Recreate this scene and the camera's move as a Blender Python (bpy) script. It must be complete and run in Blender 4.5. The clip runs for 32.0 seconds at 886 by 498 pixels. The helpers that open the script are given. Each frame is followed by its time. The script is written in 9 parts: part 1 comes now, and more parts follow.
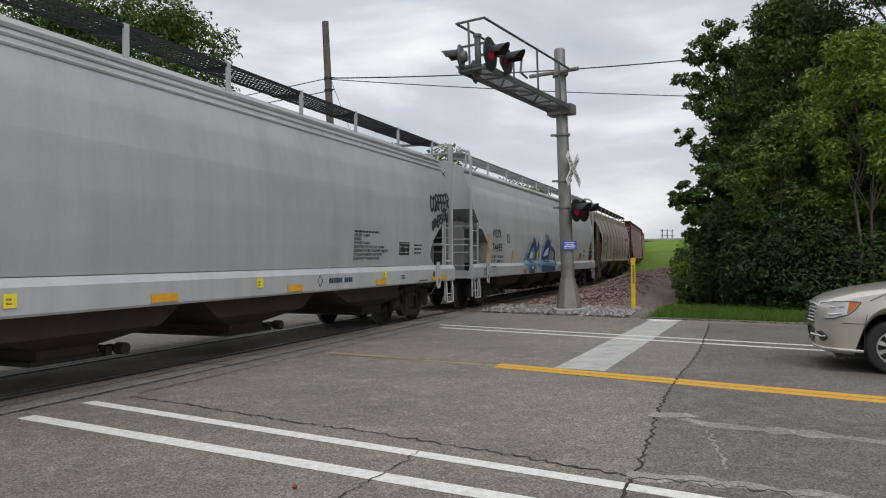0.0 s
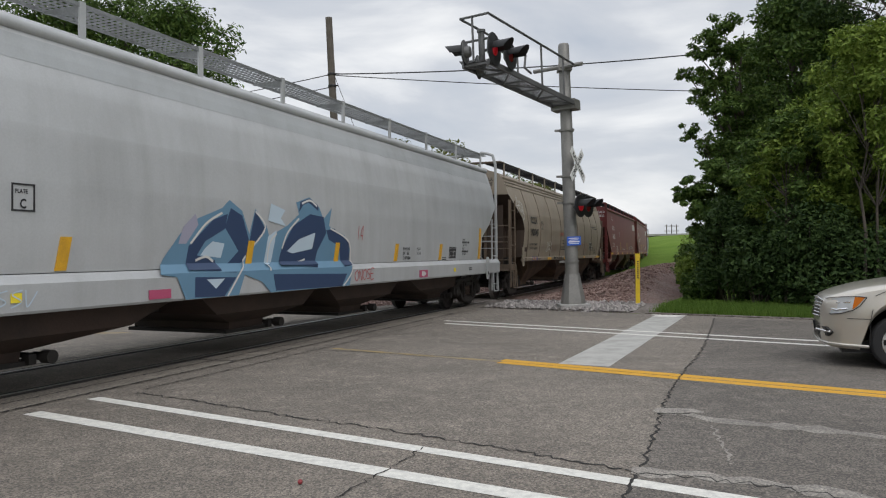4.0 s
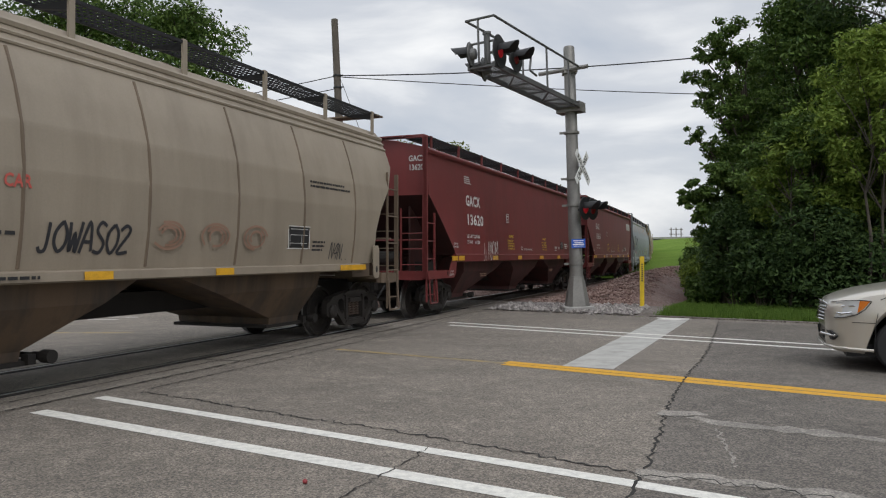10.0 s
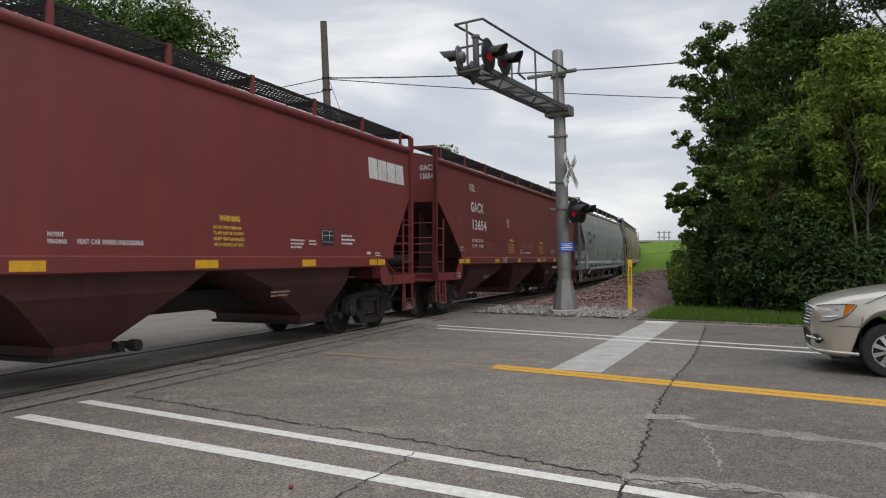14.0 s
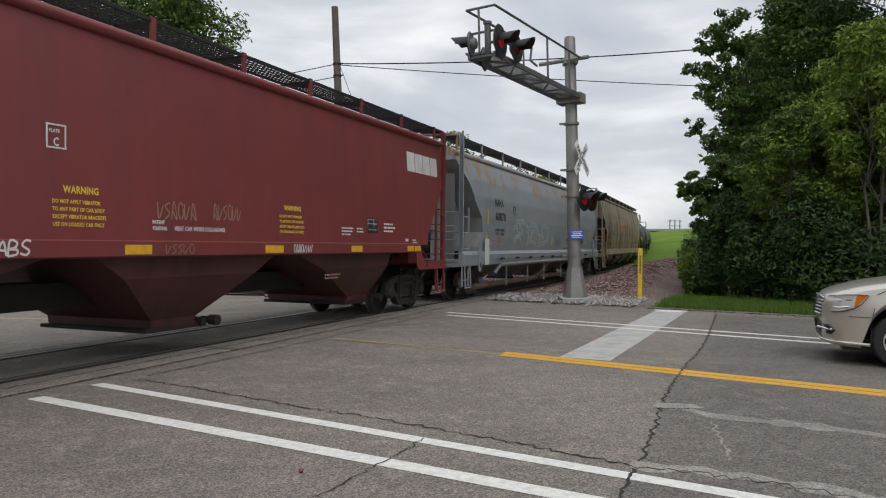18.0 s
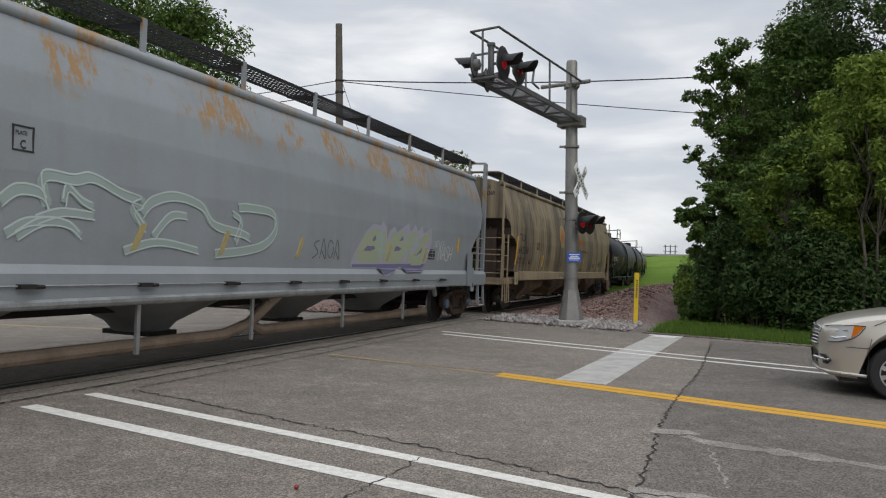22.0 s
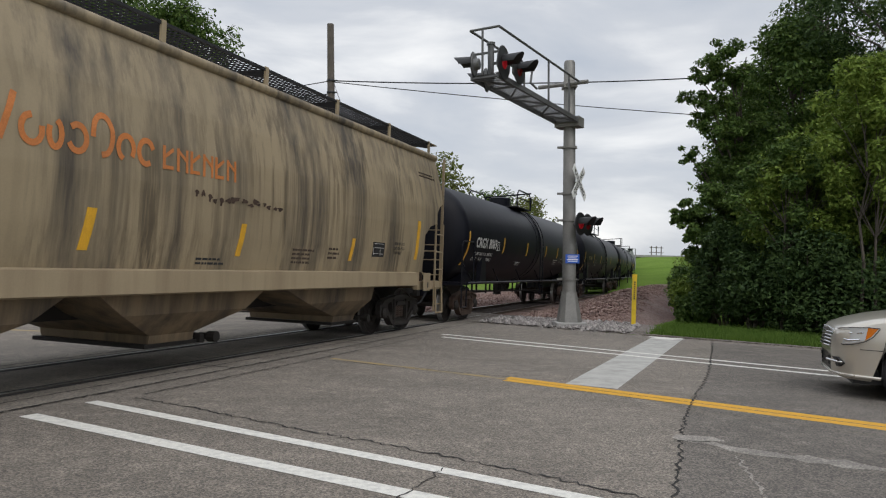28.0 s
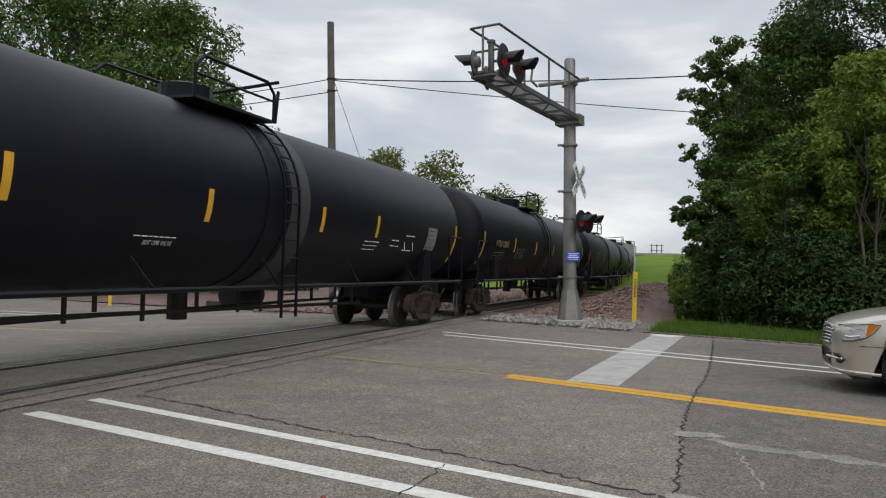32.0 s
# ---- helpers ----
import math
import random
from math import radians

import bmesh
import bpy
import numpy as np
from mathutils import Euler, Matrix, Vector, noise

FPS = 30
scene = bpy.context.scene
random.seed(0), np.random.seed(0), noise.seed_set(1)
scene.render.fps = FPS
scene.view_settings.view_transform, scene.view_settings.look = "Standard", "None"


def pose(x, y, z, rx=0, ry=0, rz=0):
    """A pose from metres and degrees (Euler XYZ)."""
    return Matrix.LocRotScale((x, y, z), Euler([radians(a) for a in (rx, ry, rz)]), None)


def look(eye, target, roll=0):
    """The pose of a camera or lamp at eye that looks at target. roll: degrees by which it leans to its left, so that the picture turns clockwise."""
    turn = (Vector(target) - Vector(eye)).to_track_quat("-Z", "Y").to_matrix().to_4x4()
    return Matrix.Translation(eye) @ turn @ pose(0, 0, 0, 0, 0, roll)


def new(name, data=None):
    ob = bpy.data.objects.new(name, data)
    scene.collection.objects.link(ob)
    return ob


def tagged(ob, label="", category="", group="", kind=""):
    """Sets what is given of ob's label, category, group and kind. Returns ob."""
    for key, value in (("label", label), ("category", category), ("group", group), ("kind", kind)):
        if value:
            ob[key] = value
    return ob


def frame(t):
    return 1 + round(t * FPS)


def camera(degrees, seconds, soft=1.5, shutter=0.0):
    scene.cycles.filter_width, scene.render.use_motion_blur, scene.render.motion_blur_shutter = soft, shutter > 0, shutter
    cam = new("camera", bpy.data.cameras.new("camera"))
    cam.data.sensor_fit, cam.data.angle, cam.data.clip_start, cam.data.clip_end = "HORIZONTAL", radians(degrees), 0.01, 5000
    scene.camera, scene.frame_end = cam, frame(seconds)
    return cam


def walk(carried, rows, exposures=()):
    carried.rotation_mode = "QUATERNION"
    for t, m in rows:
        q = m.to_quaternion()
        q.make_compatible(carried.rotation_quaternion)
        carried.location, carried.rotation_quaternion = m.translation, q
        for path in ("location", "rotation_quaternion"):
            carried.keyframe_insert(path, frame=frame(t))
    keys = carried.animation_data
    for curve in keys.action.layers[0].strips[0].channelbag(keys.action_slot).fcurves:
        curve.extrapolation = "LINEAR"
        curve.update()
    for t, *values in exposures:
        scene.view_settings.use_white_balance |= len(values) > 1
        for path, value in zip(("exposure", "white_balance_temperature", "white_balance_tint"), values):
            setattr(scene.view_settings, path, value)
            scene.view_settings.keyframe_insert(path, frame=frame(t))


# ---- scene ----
cam = camera(61.0, 32.0, soft=1.15)
PATH = [
    (0, 0.002, -0.002, 1.598, 90.65, 0.30, -0.23),
    (0.5, -0.003, -0.007, 1.596, 90.47, 0.19, -0.34),
    (1, -0.002, -0.000, 1.596, 90.32, 0.19, -0.39),
    (1.5, -0.003, 0.000, 1.597, 90.22, 0.08, -0.28),
    (2, 0.001, 0.005, 1.596, 90.14, 0.11, -0.20),
    (2.5, 0.010, 0.032, 1.602, 90.10, 0.08, -0.08),
    (3, -0.000, 0.000, 1.600, 90.17, 0.30, 0.00),
    (3.5, -0.002, -0.000, 1.599, 90.35, 0.46, 0.06),
    (5.5, -0.007, -0.001, 1.598, 90.24, 0.12, 0.24),
    (6, -0.010, -0.013, 1.596, 90.25, 0.11, 0.29),
    (6.5, -0.006, -0.021, 1.596, 90.27, 0.18, 0.35),
    (7, -0.006, -0.019, 1.594, 90.16, 0.32, 0.19),
    (7.5, -0.006, -0.016, 1.593, 90.21, 0.34, 0.03),
    (8, -0.006, -0.011, 1.593, 90.31, 0.42, 0.15),
    (8.5, -0.011, -0.022, 1.594, 90.34, 0.24, 0.19),
    (9, -0.010, -0.020, 1.595, 90.34, 0.39, 0.22),
    (9.5, -0.015, -0.020, 1.595, 90.46, 0.21, 0.27),
    (10, -0.013, -0.020, 1.594, 90.48, 0.10, 0.38),
    (10.5, -0.012, -0.024, 1.595, 90.52, 0.34, 0.34),
    (11, -0.015, -0.024, 1.596, 90.42, 0.22, 0.41),
    (11.5, -0.017, -0.021, 1.597, 90.32, 0.26, 0.51),
    (12, -0.015, -0.025, 1.596, 90.21, 0.40, 0.46),
    (12.5, -0.020, -0.012, 1.596, 92.06, 1.76, 0.23),
    (13, 0.004, -0.022, 1.599, 92.10, 0.90, -0.32),
    (13.5, -0.003, -0.025, 1.602, 90.92, 0.46, -0.65),
    (14, -0.000, -0.010, 1.604, 90.68, -0.00, -0.46),
    (14.5, -0.008, -0.013, 1.606, 90.63, 0.04, -0.24),
    (16.5, -0.009, -0.019, 1.606, 89.81, -0.14, 0.06),
    (17, -0.010, -0.027, 1.606, 89.80, -0.06, 0.21),
    (17.5, -0.009, -0.028, 1.606, 89.67, -0.03, 0.28),
    (18, -0.006, -0.017, 1.606, 89.68, -0.46, 0.28),
    (18.5, -0.015, -0.010, 1.609, 89.94, -0.39, 0.63),
    (19, -0.018, -0.004, 1.606, 90.02, -0.17, 1.45),
    (19.5, -0.021, 0.001, 1.604, 90.08, -0.96, 0.56),
    (20, -0.010, 0.003, 1.600, 90.88, -1.28, -0.54),
    (20.5, -0.026, -0.021, 1.599, 90.91, -1.23, -1.12),
    (21, -0.041, -0.024, 1.601, 90.68, -1.74, -0.65),
    (21.5, -0.054, -0.021, 1.602, 90.83, -2.04, -0.21),
    (22, -0.061, -0.016, 1.603, 91.12, -2.12, -0.08),
    (22.5, -0.059, 0.019, 1.603, 91.04, -1.55, 0.23),
    (23, -0.065, 0.228, 1.601, 91.62, -1.36, 0.11),
    (23.5, -0.077, 0.321, 1.595, 92.53, -2.03, 0.49),
    (24, -0.198, 0.310, 1.590, 92.90, -0.84, -0.64),
    (24.5, -0.269, 0.285, 1.589, 92.81, -1.70, -1.65),
    (25, -0.312, 0.259, 1.598, 92.16, -2.17, -2.18),
    (25.5, -0.325, 0.262, 1.605, 91.87, -2.31, -2.46),
    (27.5, -0.368, 0.214, 1.608, 91.38, -2.01, -1.21),
    (28, -0.358, 0.213, 1.604, 91.27, -2.01, -1.11),
    (28.5, -0.353, 0.217, 1.601, 91.22, -1.96, -1.06),
    (29, -0.357, 0.216, 1.599, 91.27, -1.99, -0.92),
    (29.5, -0.350, 0.211, 1.596, 91.27, -1.91, -0.81),
    (30, -0.347, 0.208, 1.594, 91.18, -1.91, -1.07),
    (30.5, -0.354, 0.203, 1.593, 91.21, -1.79, -1.14),
    (31, -0.361, 0.199, 1.593, 91.13, -1.87, -1.07),
    (31.5, -0.360, 0.203, 1.593, 91.17, -1.73, -1.07),
    (32, -0.366, 0.196, 1.593, 91.14, -1.90, -1.08),
]
walk(cam, [(r[0], pose(*r[1:])) for r in PATH])

# ---- world, sun, exposure ----
scene.view_settings.exposure = -0.06
world = bpy.data.worlds.new("overcast")
scene.world = world
world.use_nodes = True
wn, wl = world.node_tree.nodes, world.node_tree.links
wn.clear()
w_out = wn.new("ShaderNodeOutputWorld")
w_bg = wn.new("ShaderNodeBackground")
w_sky = wn.new("ShaderNodeTexSky")
w_sky.sky_type, w_sky.sun_disc = "NISHITA", False
w_sky.sun_elevation, w_sky.sun_rotation = radians(48), radians(155)
w_sky.air_density, w_sky.dust_density = 1.0, 2.0
w_gain = wn.new("ShaderNodeMix")
w_gain.data_type, w_gain.blend_type = "RGBA", "MULTIPLY"
w_gain.inputs[0].default_value = 1.0
w_gain.inputs[7].default_value = (0.11, 0.11, 0.115, 1)
wl.new(w_sky.outputs[0], w_gain.inputs[6])
w_co = wn.new("ShaderNodeTexCoord")
w_map = wn.new("ShaderNodeMapping")
w_map.inputs["Scale"].default_value = (1.0, 1.0, 3.2)
w_map.inputs["Rotation"].default_value = (0.1, 0.12, 0.5)
wl.new(w_co.outputs["Generated"], w_map.inputs[0])
w_n1 = wn.new("ShaderNodeTexNoise")
w_n1.inputs["Scale"].default_value, w_n1.inputs["Detail"].default_value, w_n1.inputs["Roughness"].default_value = 2.6, 7.0, 0.52
w_n1.inputs["Distortion"].default_value = 0.35
wl.new(w_map.outputs[0], w_n1.inputs["Vector"])
w_ramp = wn.new("ShaderNodeValToRGB")
w_ramp.color_ramp.elements[0].position, w_ramp.color_ramp.elements[0].color = 0.32, (0.52, 0.575, 0.66, 1)
w_ramp.color_ramp.elements[1].position, w_ramp.color_ramp.elements[1].color = 0.68, (1.12, 1.12, 1.11, 1)
w_mid = w_ramp.color_ramp.elements.new(0.50)
w_mid.color = (0.695, 0.725, 0.775, 1)
wl.new(w_n1.outputs["Fac"], w_ramp.inputs[0])
w_mix = wn.new("ShaderNodeMix")
w_mix.data_type = "RGBA"
w_mix.inputs[0].default_value = 0.9
wl.new(w_gain.outputs[2], w_mix.inputs[6])
wl.new(w_ramp.outputs[0], w_mix.inputs[7])
# an overcast sky is brighter overhead than near the horizon
w_sep = wn.new("ShaderNodeSeparateXYZ")
wl.new(w_co.outputs["Generated"], w_sep.inputs[0])
w_up = wn.new("ShaderNodeMapRange")
w_up.inputs[1].default_value, w_up.inputs[2].default_value, w_up.inputs[3].default_value, w_up.inputs[4].default_value = 0.36, 1.0, 1.0, 1.95
wl.new(w_sep.outputs[2], w_up.inputs[0])
wl.new(w_up.outputs[0], w_bg.inputs[1])
wl.new(w_mix.outputs[2], w_bg.inputs[0])
wl.new(w_bg.outputs[0], w_out.inputs[0])

sun = new("sun", bpy.data.lights.new("sun", "SUN"))
sun.data.energy, sun.data.angle, sun.data.color = 0.8, radians(30), (1.0, 0.96, 0.9)
sun.matrix_world = look((8, -10, 20), (0, 6, 0))


# ---- materials ----
def mat(name, base, rough=0.6, metal=0.0, spec=0.5):
    m = bpy.data.materials.new(name)
    m.use_nodes = True
    b = m.node_tree.nodes["Principled BSDF"]
    b.inputs["Base Color"].default_value = (*base, 1)
    b.inputs["Roughness"].default_value, b.inputs["Metallic"].default_value = rough, metal
    b.inputs["Specular IOR Level"].default_value = spec
    return m, m.node_tree.nodes, m.node_tree.links, b


def noise_node(n, l, scale, detail=4.0, rough=0.55, stretch=(1, 1, 1), distortion=0.0):
    co = n.new("ShaderNodeTexCoord")
    mp = n.new("ShaderNodeMapping")
    mp.inputs["Scale"].default_value = stretch
    l.new(co.outputs["Object"], mp.inputs[0])
    t = n.new("ShaderNodeTexNoise")
    t.inputs["Scale"].default_value, t.inputs["Detail"].default_value, t.inputs["Roughness"].default_value = scale, detail, rough
    t.inputs["Distortion"].default_value = distortion
    l.new(mp.outputs[0], t.inputs["Vector"])
    return t


def ramp(n, l, src, lo, hi, c0=(0, 0, 0, 1), c1=(1, 1, 1, 1)):
    r = n.new("ShaderNodeValToRGB")
    r.color_ramp.elements[0].position, r.color_ramp.elements[0].color = lo, c0
    r.color_ramp.elements[1].position, r.color_ramp.elements[1].color = hi, c1
    l.new(src, r.inputs[0])
    return r.outputs[0]


def mixc(n, l, fac, a, b, mode="MIX"):
    m = n.new("ShaderNodeMix")
    m.data_type, m.blend_type = "RGBA", mode
    for k, v in ((0, fac), (6, a), (7, b)):
        if isinstance(v, (int, float)):
            m.inputs[k].default_value = v
        elif isinstance(v, tuple):
            m.inputs[k].default_value = (*v[:3], 1)
        else:
            l.new(v, m.inputs[k])
    return m.outputs[2]


def bump(n, l, b, src, strength=0.3, dist=0.01):
    k = n.new("ShaderNodeBump")
    k.inputs["Strength"].default_value, k.inputs["Distance"].default_value = strength, dist
    l.new(src, k.inputs["Height"])
    l.new(k.outputs[0], b.inputs["Normal"])


def mottled(name, base, dark, rough=0.6, metal=0.0, scale=6.0, fine=60.0, relief=0.15, amount=0.6, spec=0.5):
    """A surface with stains at a large scale and grain at a small one."""
    m, n, l, b = mat(name, base, rough, metal, spec)
    big = ramp(n, l, noise_node(n, l, scale, 5).outputs[0], 0.42, 0.68)
    small = noise_node(n, l, fine, 3)
    k = n.new("ShaderNodeMath")
    k.operation = "MULTIPLY"
    k.inputs[1].default_value = amount
    l.new(big, k.inputs[0])
    c = mixc(n, l, k.outputs[0], base, dark)
    c = mixc(n, l, 0.25, c, ramp(n, l, small.outputs[0], 0.3, 0.7, (0.25, 0.25, 0.25, 1), (1, 1, 1, 1)), "MULTIPLY")
    l.new(c, b.inputs["Base Color"])
    bump(n, l, b, small.outputs[0], relief, 0.01)
    return m


def car_paint(name, base, grime=(0.09, 0.075, 0.06), streak=0.35, rough=0.5, rust=0.0, low=0.3, band=(0.0, 5.0), sooty=0.0, fine_streak=1.0, spec=0.5):
    """Freight car paint: rain streaks running down, dust low down, chips, and rust at the top edge where asked."""
    m, n, l, b = mat(name, base, rough, 0, spec)
    v = noise_node(n, l, 1.0, 6, 0.6, (2.6 * fine_streak, 2.6 * fine_streak, 0.16 / fine_streak))
    s = ramp(n, l, v.outputs[0], 0.46, 0.72 if fine_streak == 1 else 0.62)
    k = n.new("ShaderNodeMath")
    k.operation = "MULTIPLY"
    k.inputs[1].default_value = streak
    l.new(s, k.inputs[0])
    if fine_streak > 1:
        k.inputs[1].default_value = 1.0
        thin = n.new("ShaderNodeMath")
        thin.operation = "MULTIPLY"
        l.new(k.outputs[0], thin.inputs[0])
        l.new(ramp(n, l, noise_node(n, l, 0.55, 4, 0.6, (1, 1, 0.5)).outputs[0], 0.42, 0.66, (0.12, 0.12, 0.12, 1), (streak, streak, streak, 1)), thin.inputs[1])
        k = thin
    blot = noise_node(n, l, 0.7, 5, 0.6)
    c = mixc(n, l, ramp(n, l, blot.outputs[0], 0.4, 0.7), base, tuple(x * 0.86 for x in base))
    c = mixc(n, l, k.outputs[0], c, grime)
    if sooty:
        wide = noise_node(n, l, 1.0, 6, 0.68, (1.1, 1.1, 0.07))
        k3 = n.new("ShaderNodeMath")
        k3.operation = "MULTIPLY"
        k3.inputs[1].default_value = sooty
        l.new(ramp(n, l, wide.outputs[0], 0.46, 0.64), k3.inputs[0])
        c = mixc(n, l, k3.outputs[0], c, (0.05, 0.042, 0.036))
    if rust:
        co = n.new("ShaderNodeTexCoord")
        sep = n.new("ShaderNodeSeparateXYZ")
        l.new(co.outputs["Object"], sep.inputs[0])
        r1 = noise_node(n, l, 1.0, 5, 0.65, (1.1, 1.1, 0.7), 0.4)
        r2 = noise_node(n, l, 1.0, 5, 0.7, (10, 10, 0.8))
        add = n.new("ShaderNodeMath")
        add.operation = "MULTIPLY"
        l.new(ramp(n, l, r1.outputs[0], 0.47, 0.53), add.inputs[0])
        l.new(ramp(n, l, r2.outputs[0], 0.45, 0.51), add.inputs[1])
        hi = n.new("ShaderNodeMapRange")
        hi.inputs[1].default_value, hi.inputs[2].default_value = 3.25, 3.6
        l.new(sep.outputs[2], hi.inputs[0])
        mul = n.new("ShaderNodeMath")
        mul.operation = "MULTIPLY"
        l.new(add.outputs[0], mul.inputs[0])
        l.new(hi.outputs[0], mul.inputs[1])
        k2 = n.new("ShaderNodeMath")
        k2.operation = "MULTIPLY"
        k2.inputs[1].default_value = rust
        l.new(mul.outputs[0], k2.inputs[0])
        c = mixc(n, l, k2.outputs[0], c, (0.32, 0.175, 0.05))
    fine = noise_node(n, l, 45, 3)
    c = mixc(n, l, 0.12, c, ramp(n, l, fine.outputs[0], 0.3, 0.7, (0.4, 0.4, 0.4, 1), (1, 1, 1, 1)), "MULTIPLY")
    l.new(c, b.inputs["Base Color"])
    dents = noise_node(n, l, 1.3, 3)
    bump(n, l, b, dents.outputs[0], 0.12, 0.05)
    return m


M = {}
M["white_car"] = car_paint("white_car_paint", (0.395, 0.41, 0.415), (0.18, 0.17, 0.155), 0.22, 0.45)
M["white_car_b"] = car_paint("white_car_paint_b", (0.475, 0.485, 0.49), (0.2, 0.19, 0.17), 0.2, 0.45)
M["tan_car"] = car_paint("tan_car_paint", (0.315, 0.265, 0.205), (0.15, 0.12, 0.09), 0.3, 0.6)
M["red_car"] = car_paint("red_car_paint", (0.195, 0.036, 0.036), (0.085, 0.035, 0.03), 0.3, 0.5)
M["grey_car"] = car_paint("grey_car_paint", (0.27, 0.293, 0.312), (0.2, 0.2, 0.19), 0.25, 0.5, rust=0.9)
M["cream_car"] = car_paint("cream_car_paint", (0.335, 0.265, 0.165), (0.065, 0.048, 0.03), 0.95, 0.6, sooty=0.9, fine_streak=2.6)
M["cream_sill"] = car_paint("rusty_cream_sill", (0.36, 0.285, 0.18), (0.12, 0.075, 0.045), 0.4, 0.65)
M["black_car"] = car_paint("black_car_paint", (0.0075, 0.008, 0.0135), (0.018, 0.016, 0.016), 0.3, 0.45, spec=0.18)
M["black_grime"] = car_paint("sooty_tank_jacket", (0.05, 0.048, 0.05), (0.03, 0.03, 0.03), 0.5, 0.6)
# slope sheets: the shade inside the car ends is darkened into these colours
M["slope_grey"] = car_paint("grey_shaded_slope_sheet", (0.23, 0.23, 0.23), (0.12, 0.11, 0.10), 0.4, 0.6)
M["slope_red"] = car_paint("dirty_red_shaded_slope_sheet", (0.042, 0.011, 0.010), (0.02, 0.012, 0.011), 0.5, 0.6)
M["slope_dark"] = car_paint("dark_slope_sheet", (0.12, 0.12, 0.125), (0.06, 0.055, 0.05), 0.4, 0.6)
M["slope_brown"] = car_paint("rusty_brown_shaded_slope_sheet", (0.062, 0.040, 0.028), (0.026, 0.018, 0.014), 0.5, 0.7)
M["tan_rib"] = car_paint("dirty_tan_weld_seam", (0.17, 0.125, 0.088), (0.10, 0.08, 0.06), 0.6, 0.7)
M["pipe_tan"] = mottled("rusty_tan_pipe", (0.24, 0.18, 0.13), (0.12, 0.08, 0.055), 0.7, 0.1, 3, 30)
M["gr_teal"] = mat("teal_spray", (0.30, 0.44, 0.42), 0.6)[0]
# grime, soot and rust, with the shade under the cars darkened in too
M["under"] = mottled("grimy_shaded_underframe", (0.018, 0.015, 0.013), (0.008, 0.007, 0.006), 0.75, 0, 3, 40)
M["brown_under"] = mottled("rusty_brown_shaded_hopper", (0.05, 0.03, 0.022), (0.02, 0.015, 0.012), 0.75, 0, 2, 30)
M["tan_under"] = car_paint("dirty_tan_shaded_hopper", (0.13, 0.085, 0.052), (0.03, 0.02, 0.014), 0.85, 0.7, sooty=0.85)
M["cream_under"] = car_paint("dirty_cream_shaded_hopper", (0.26, 0.19, 0.115), (0.05, 0.035, 0.024), 0.85, 0.7, sooty=0.85)
M["red_under"] = car_paint("dirty_red_shaded_hopper", (0.085, 0.026, 0.024), (0.025, 0.015, 0.013), 0.8, 0.6)
M["truck"] = mottled("cast_truck_steel", (0.034, 0.029, 0.026), (0.02, 0.016, 0.014), 0.7, 0.1, 5, 60)
M["rusty_truck"] = mottled("rusty_truck_steel", (0.085, 0.053, 0.038), (0.03, 0.02, 0.016), 0.75, 0.1, 5, 60)
M["wheel"] = mottled("wheel_steel", (0.030, 0.025, 0.022), (0.02, 0.015, 0.013), 0.6, 0.35, 5, 50)
M["tread"] = mottled("polished_wheel_tread", (0.42, 0.41, 0.40), (0.25, 0.24, 0.23), 0.3, 0.9, 8, 80)
M["spring"] = mottled("spring_steel", (0.10, 0.065, 0.05), (0.05, 0.04, 0.03), 0.6, 0.3, 12, 60)
M["cap_blue"] = mat("blue_bearing_cap", (0.10, 0.16, 0.22), 0.5)[0]
M["black_grate"] = mat("black_grating", (0.02, 0.02, 0.022), 0.6, 0.3)[0]
M["galv"] = mottled("galvanised_steel", (0.36, 0.37, 0.37), (0.22, 0.22, 0.22), 0.45, 0.6, 5, 50)
M["letter_black"] = mat("black_lettering", (0.02, 0.02, 0.022), 0.6)[0]
M["letter_white"] = mottled("white_lettering", (0.68, 0.68, 0.66), (0.45, 0.42, 0.4), 0.6, 0, 3, 40)
M["letter_yellow"] = mat("yellow_lettering", (0.70, 0.48, 0.05), 0.6)[0]
M["letter_red"] = mat("red_lettering", (0.50, 0.10, 0.08), 0.6)[0]
M["letter_orange"] = mottled("orange_lettering", (0.60, 0.20, 0.05), (0.40, 0.16, 0.06), 0.6, 0, 3, 40)
M["reflector"] = mottled("orange_yellow_reflector", (0.78, 0.42, 0.03), (0.55, 0.30, 0.04), 0.4, 0, 8, 80)
M["reflector_faded"] = mottled("faded_reflector", (0.42, 0.34, 0.14), (0.30, 0.27, 0.18), 0.6, 0, 8, 60)
M["sticker_yellow"] = mat("yellow_sticker", (0.82, 0.66, 0.04), 0.5)[0]
M["sticker_pink"] = mat("pink_sticker", (0.45, 0.08, 0.16), 0.5)[0]
M["gr_black"] = mat("black_spray", (0.025, 0.025, 0.03), 0.6)[0]
M["gr_navy"] = mat("navy_spray", (0.03, 0.055, 0.12), 0.55)[0]
M["gr_blue"] = mat("blue_spray", (0.13, 0.25, 0.36), 0.55)[0]
M["gr_ice"] = mat("pale_blue_spray", (0.48, 0.58, 0.66), 0.55)[0]
M["gr_white"] = mat("white_spray", (0.62, 0.61, 0.58), 0.6)[0]
M["gr_mint"] = mat("mint_spray", (0.29, 0.355, 0.335), 0.6)[0]
M["gr_pale"] = mat("pale_mint_spray", (0.46, 0.52, 0.50), 0.6)[0]
M["gr_green"] = mat("olive_spray", (0.31, 0.345, 0.24), 0.6)[0]
M["gr_lilac"] = mat("lilac_spray", (0.33, 0.32, 0.40), 0.6)[0]
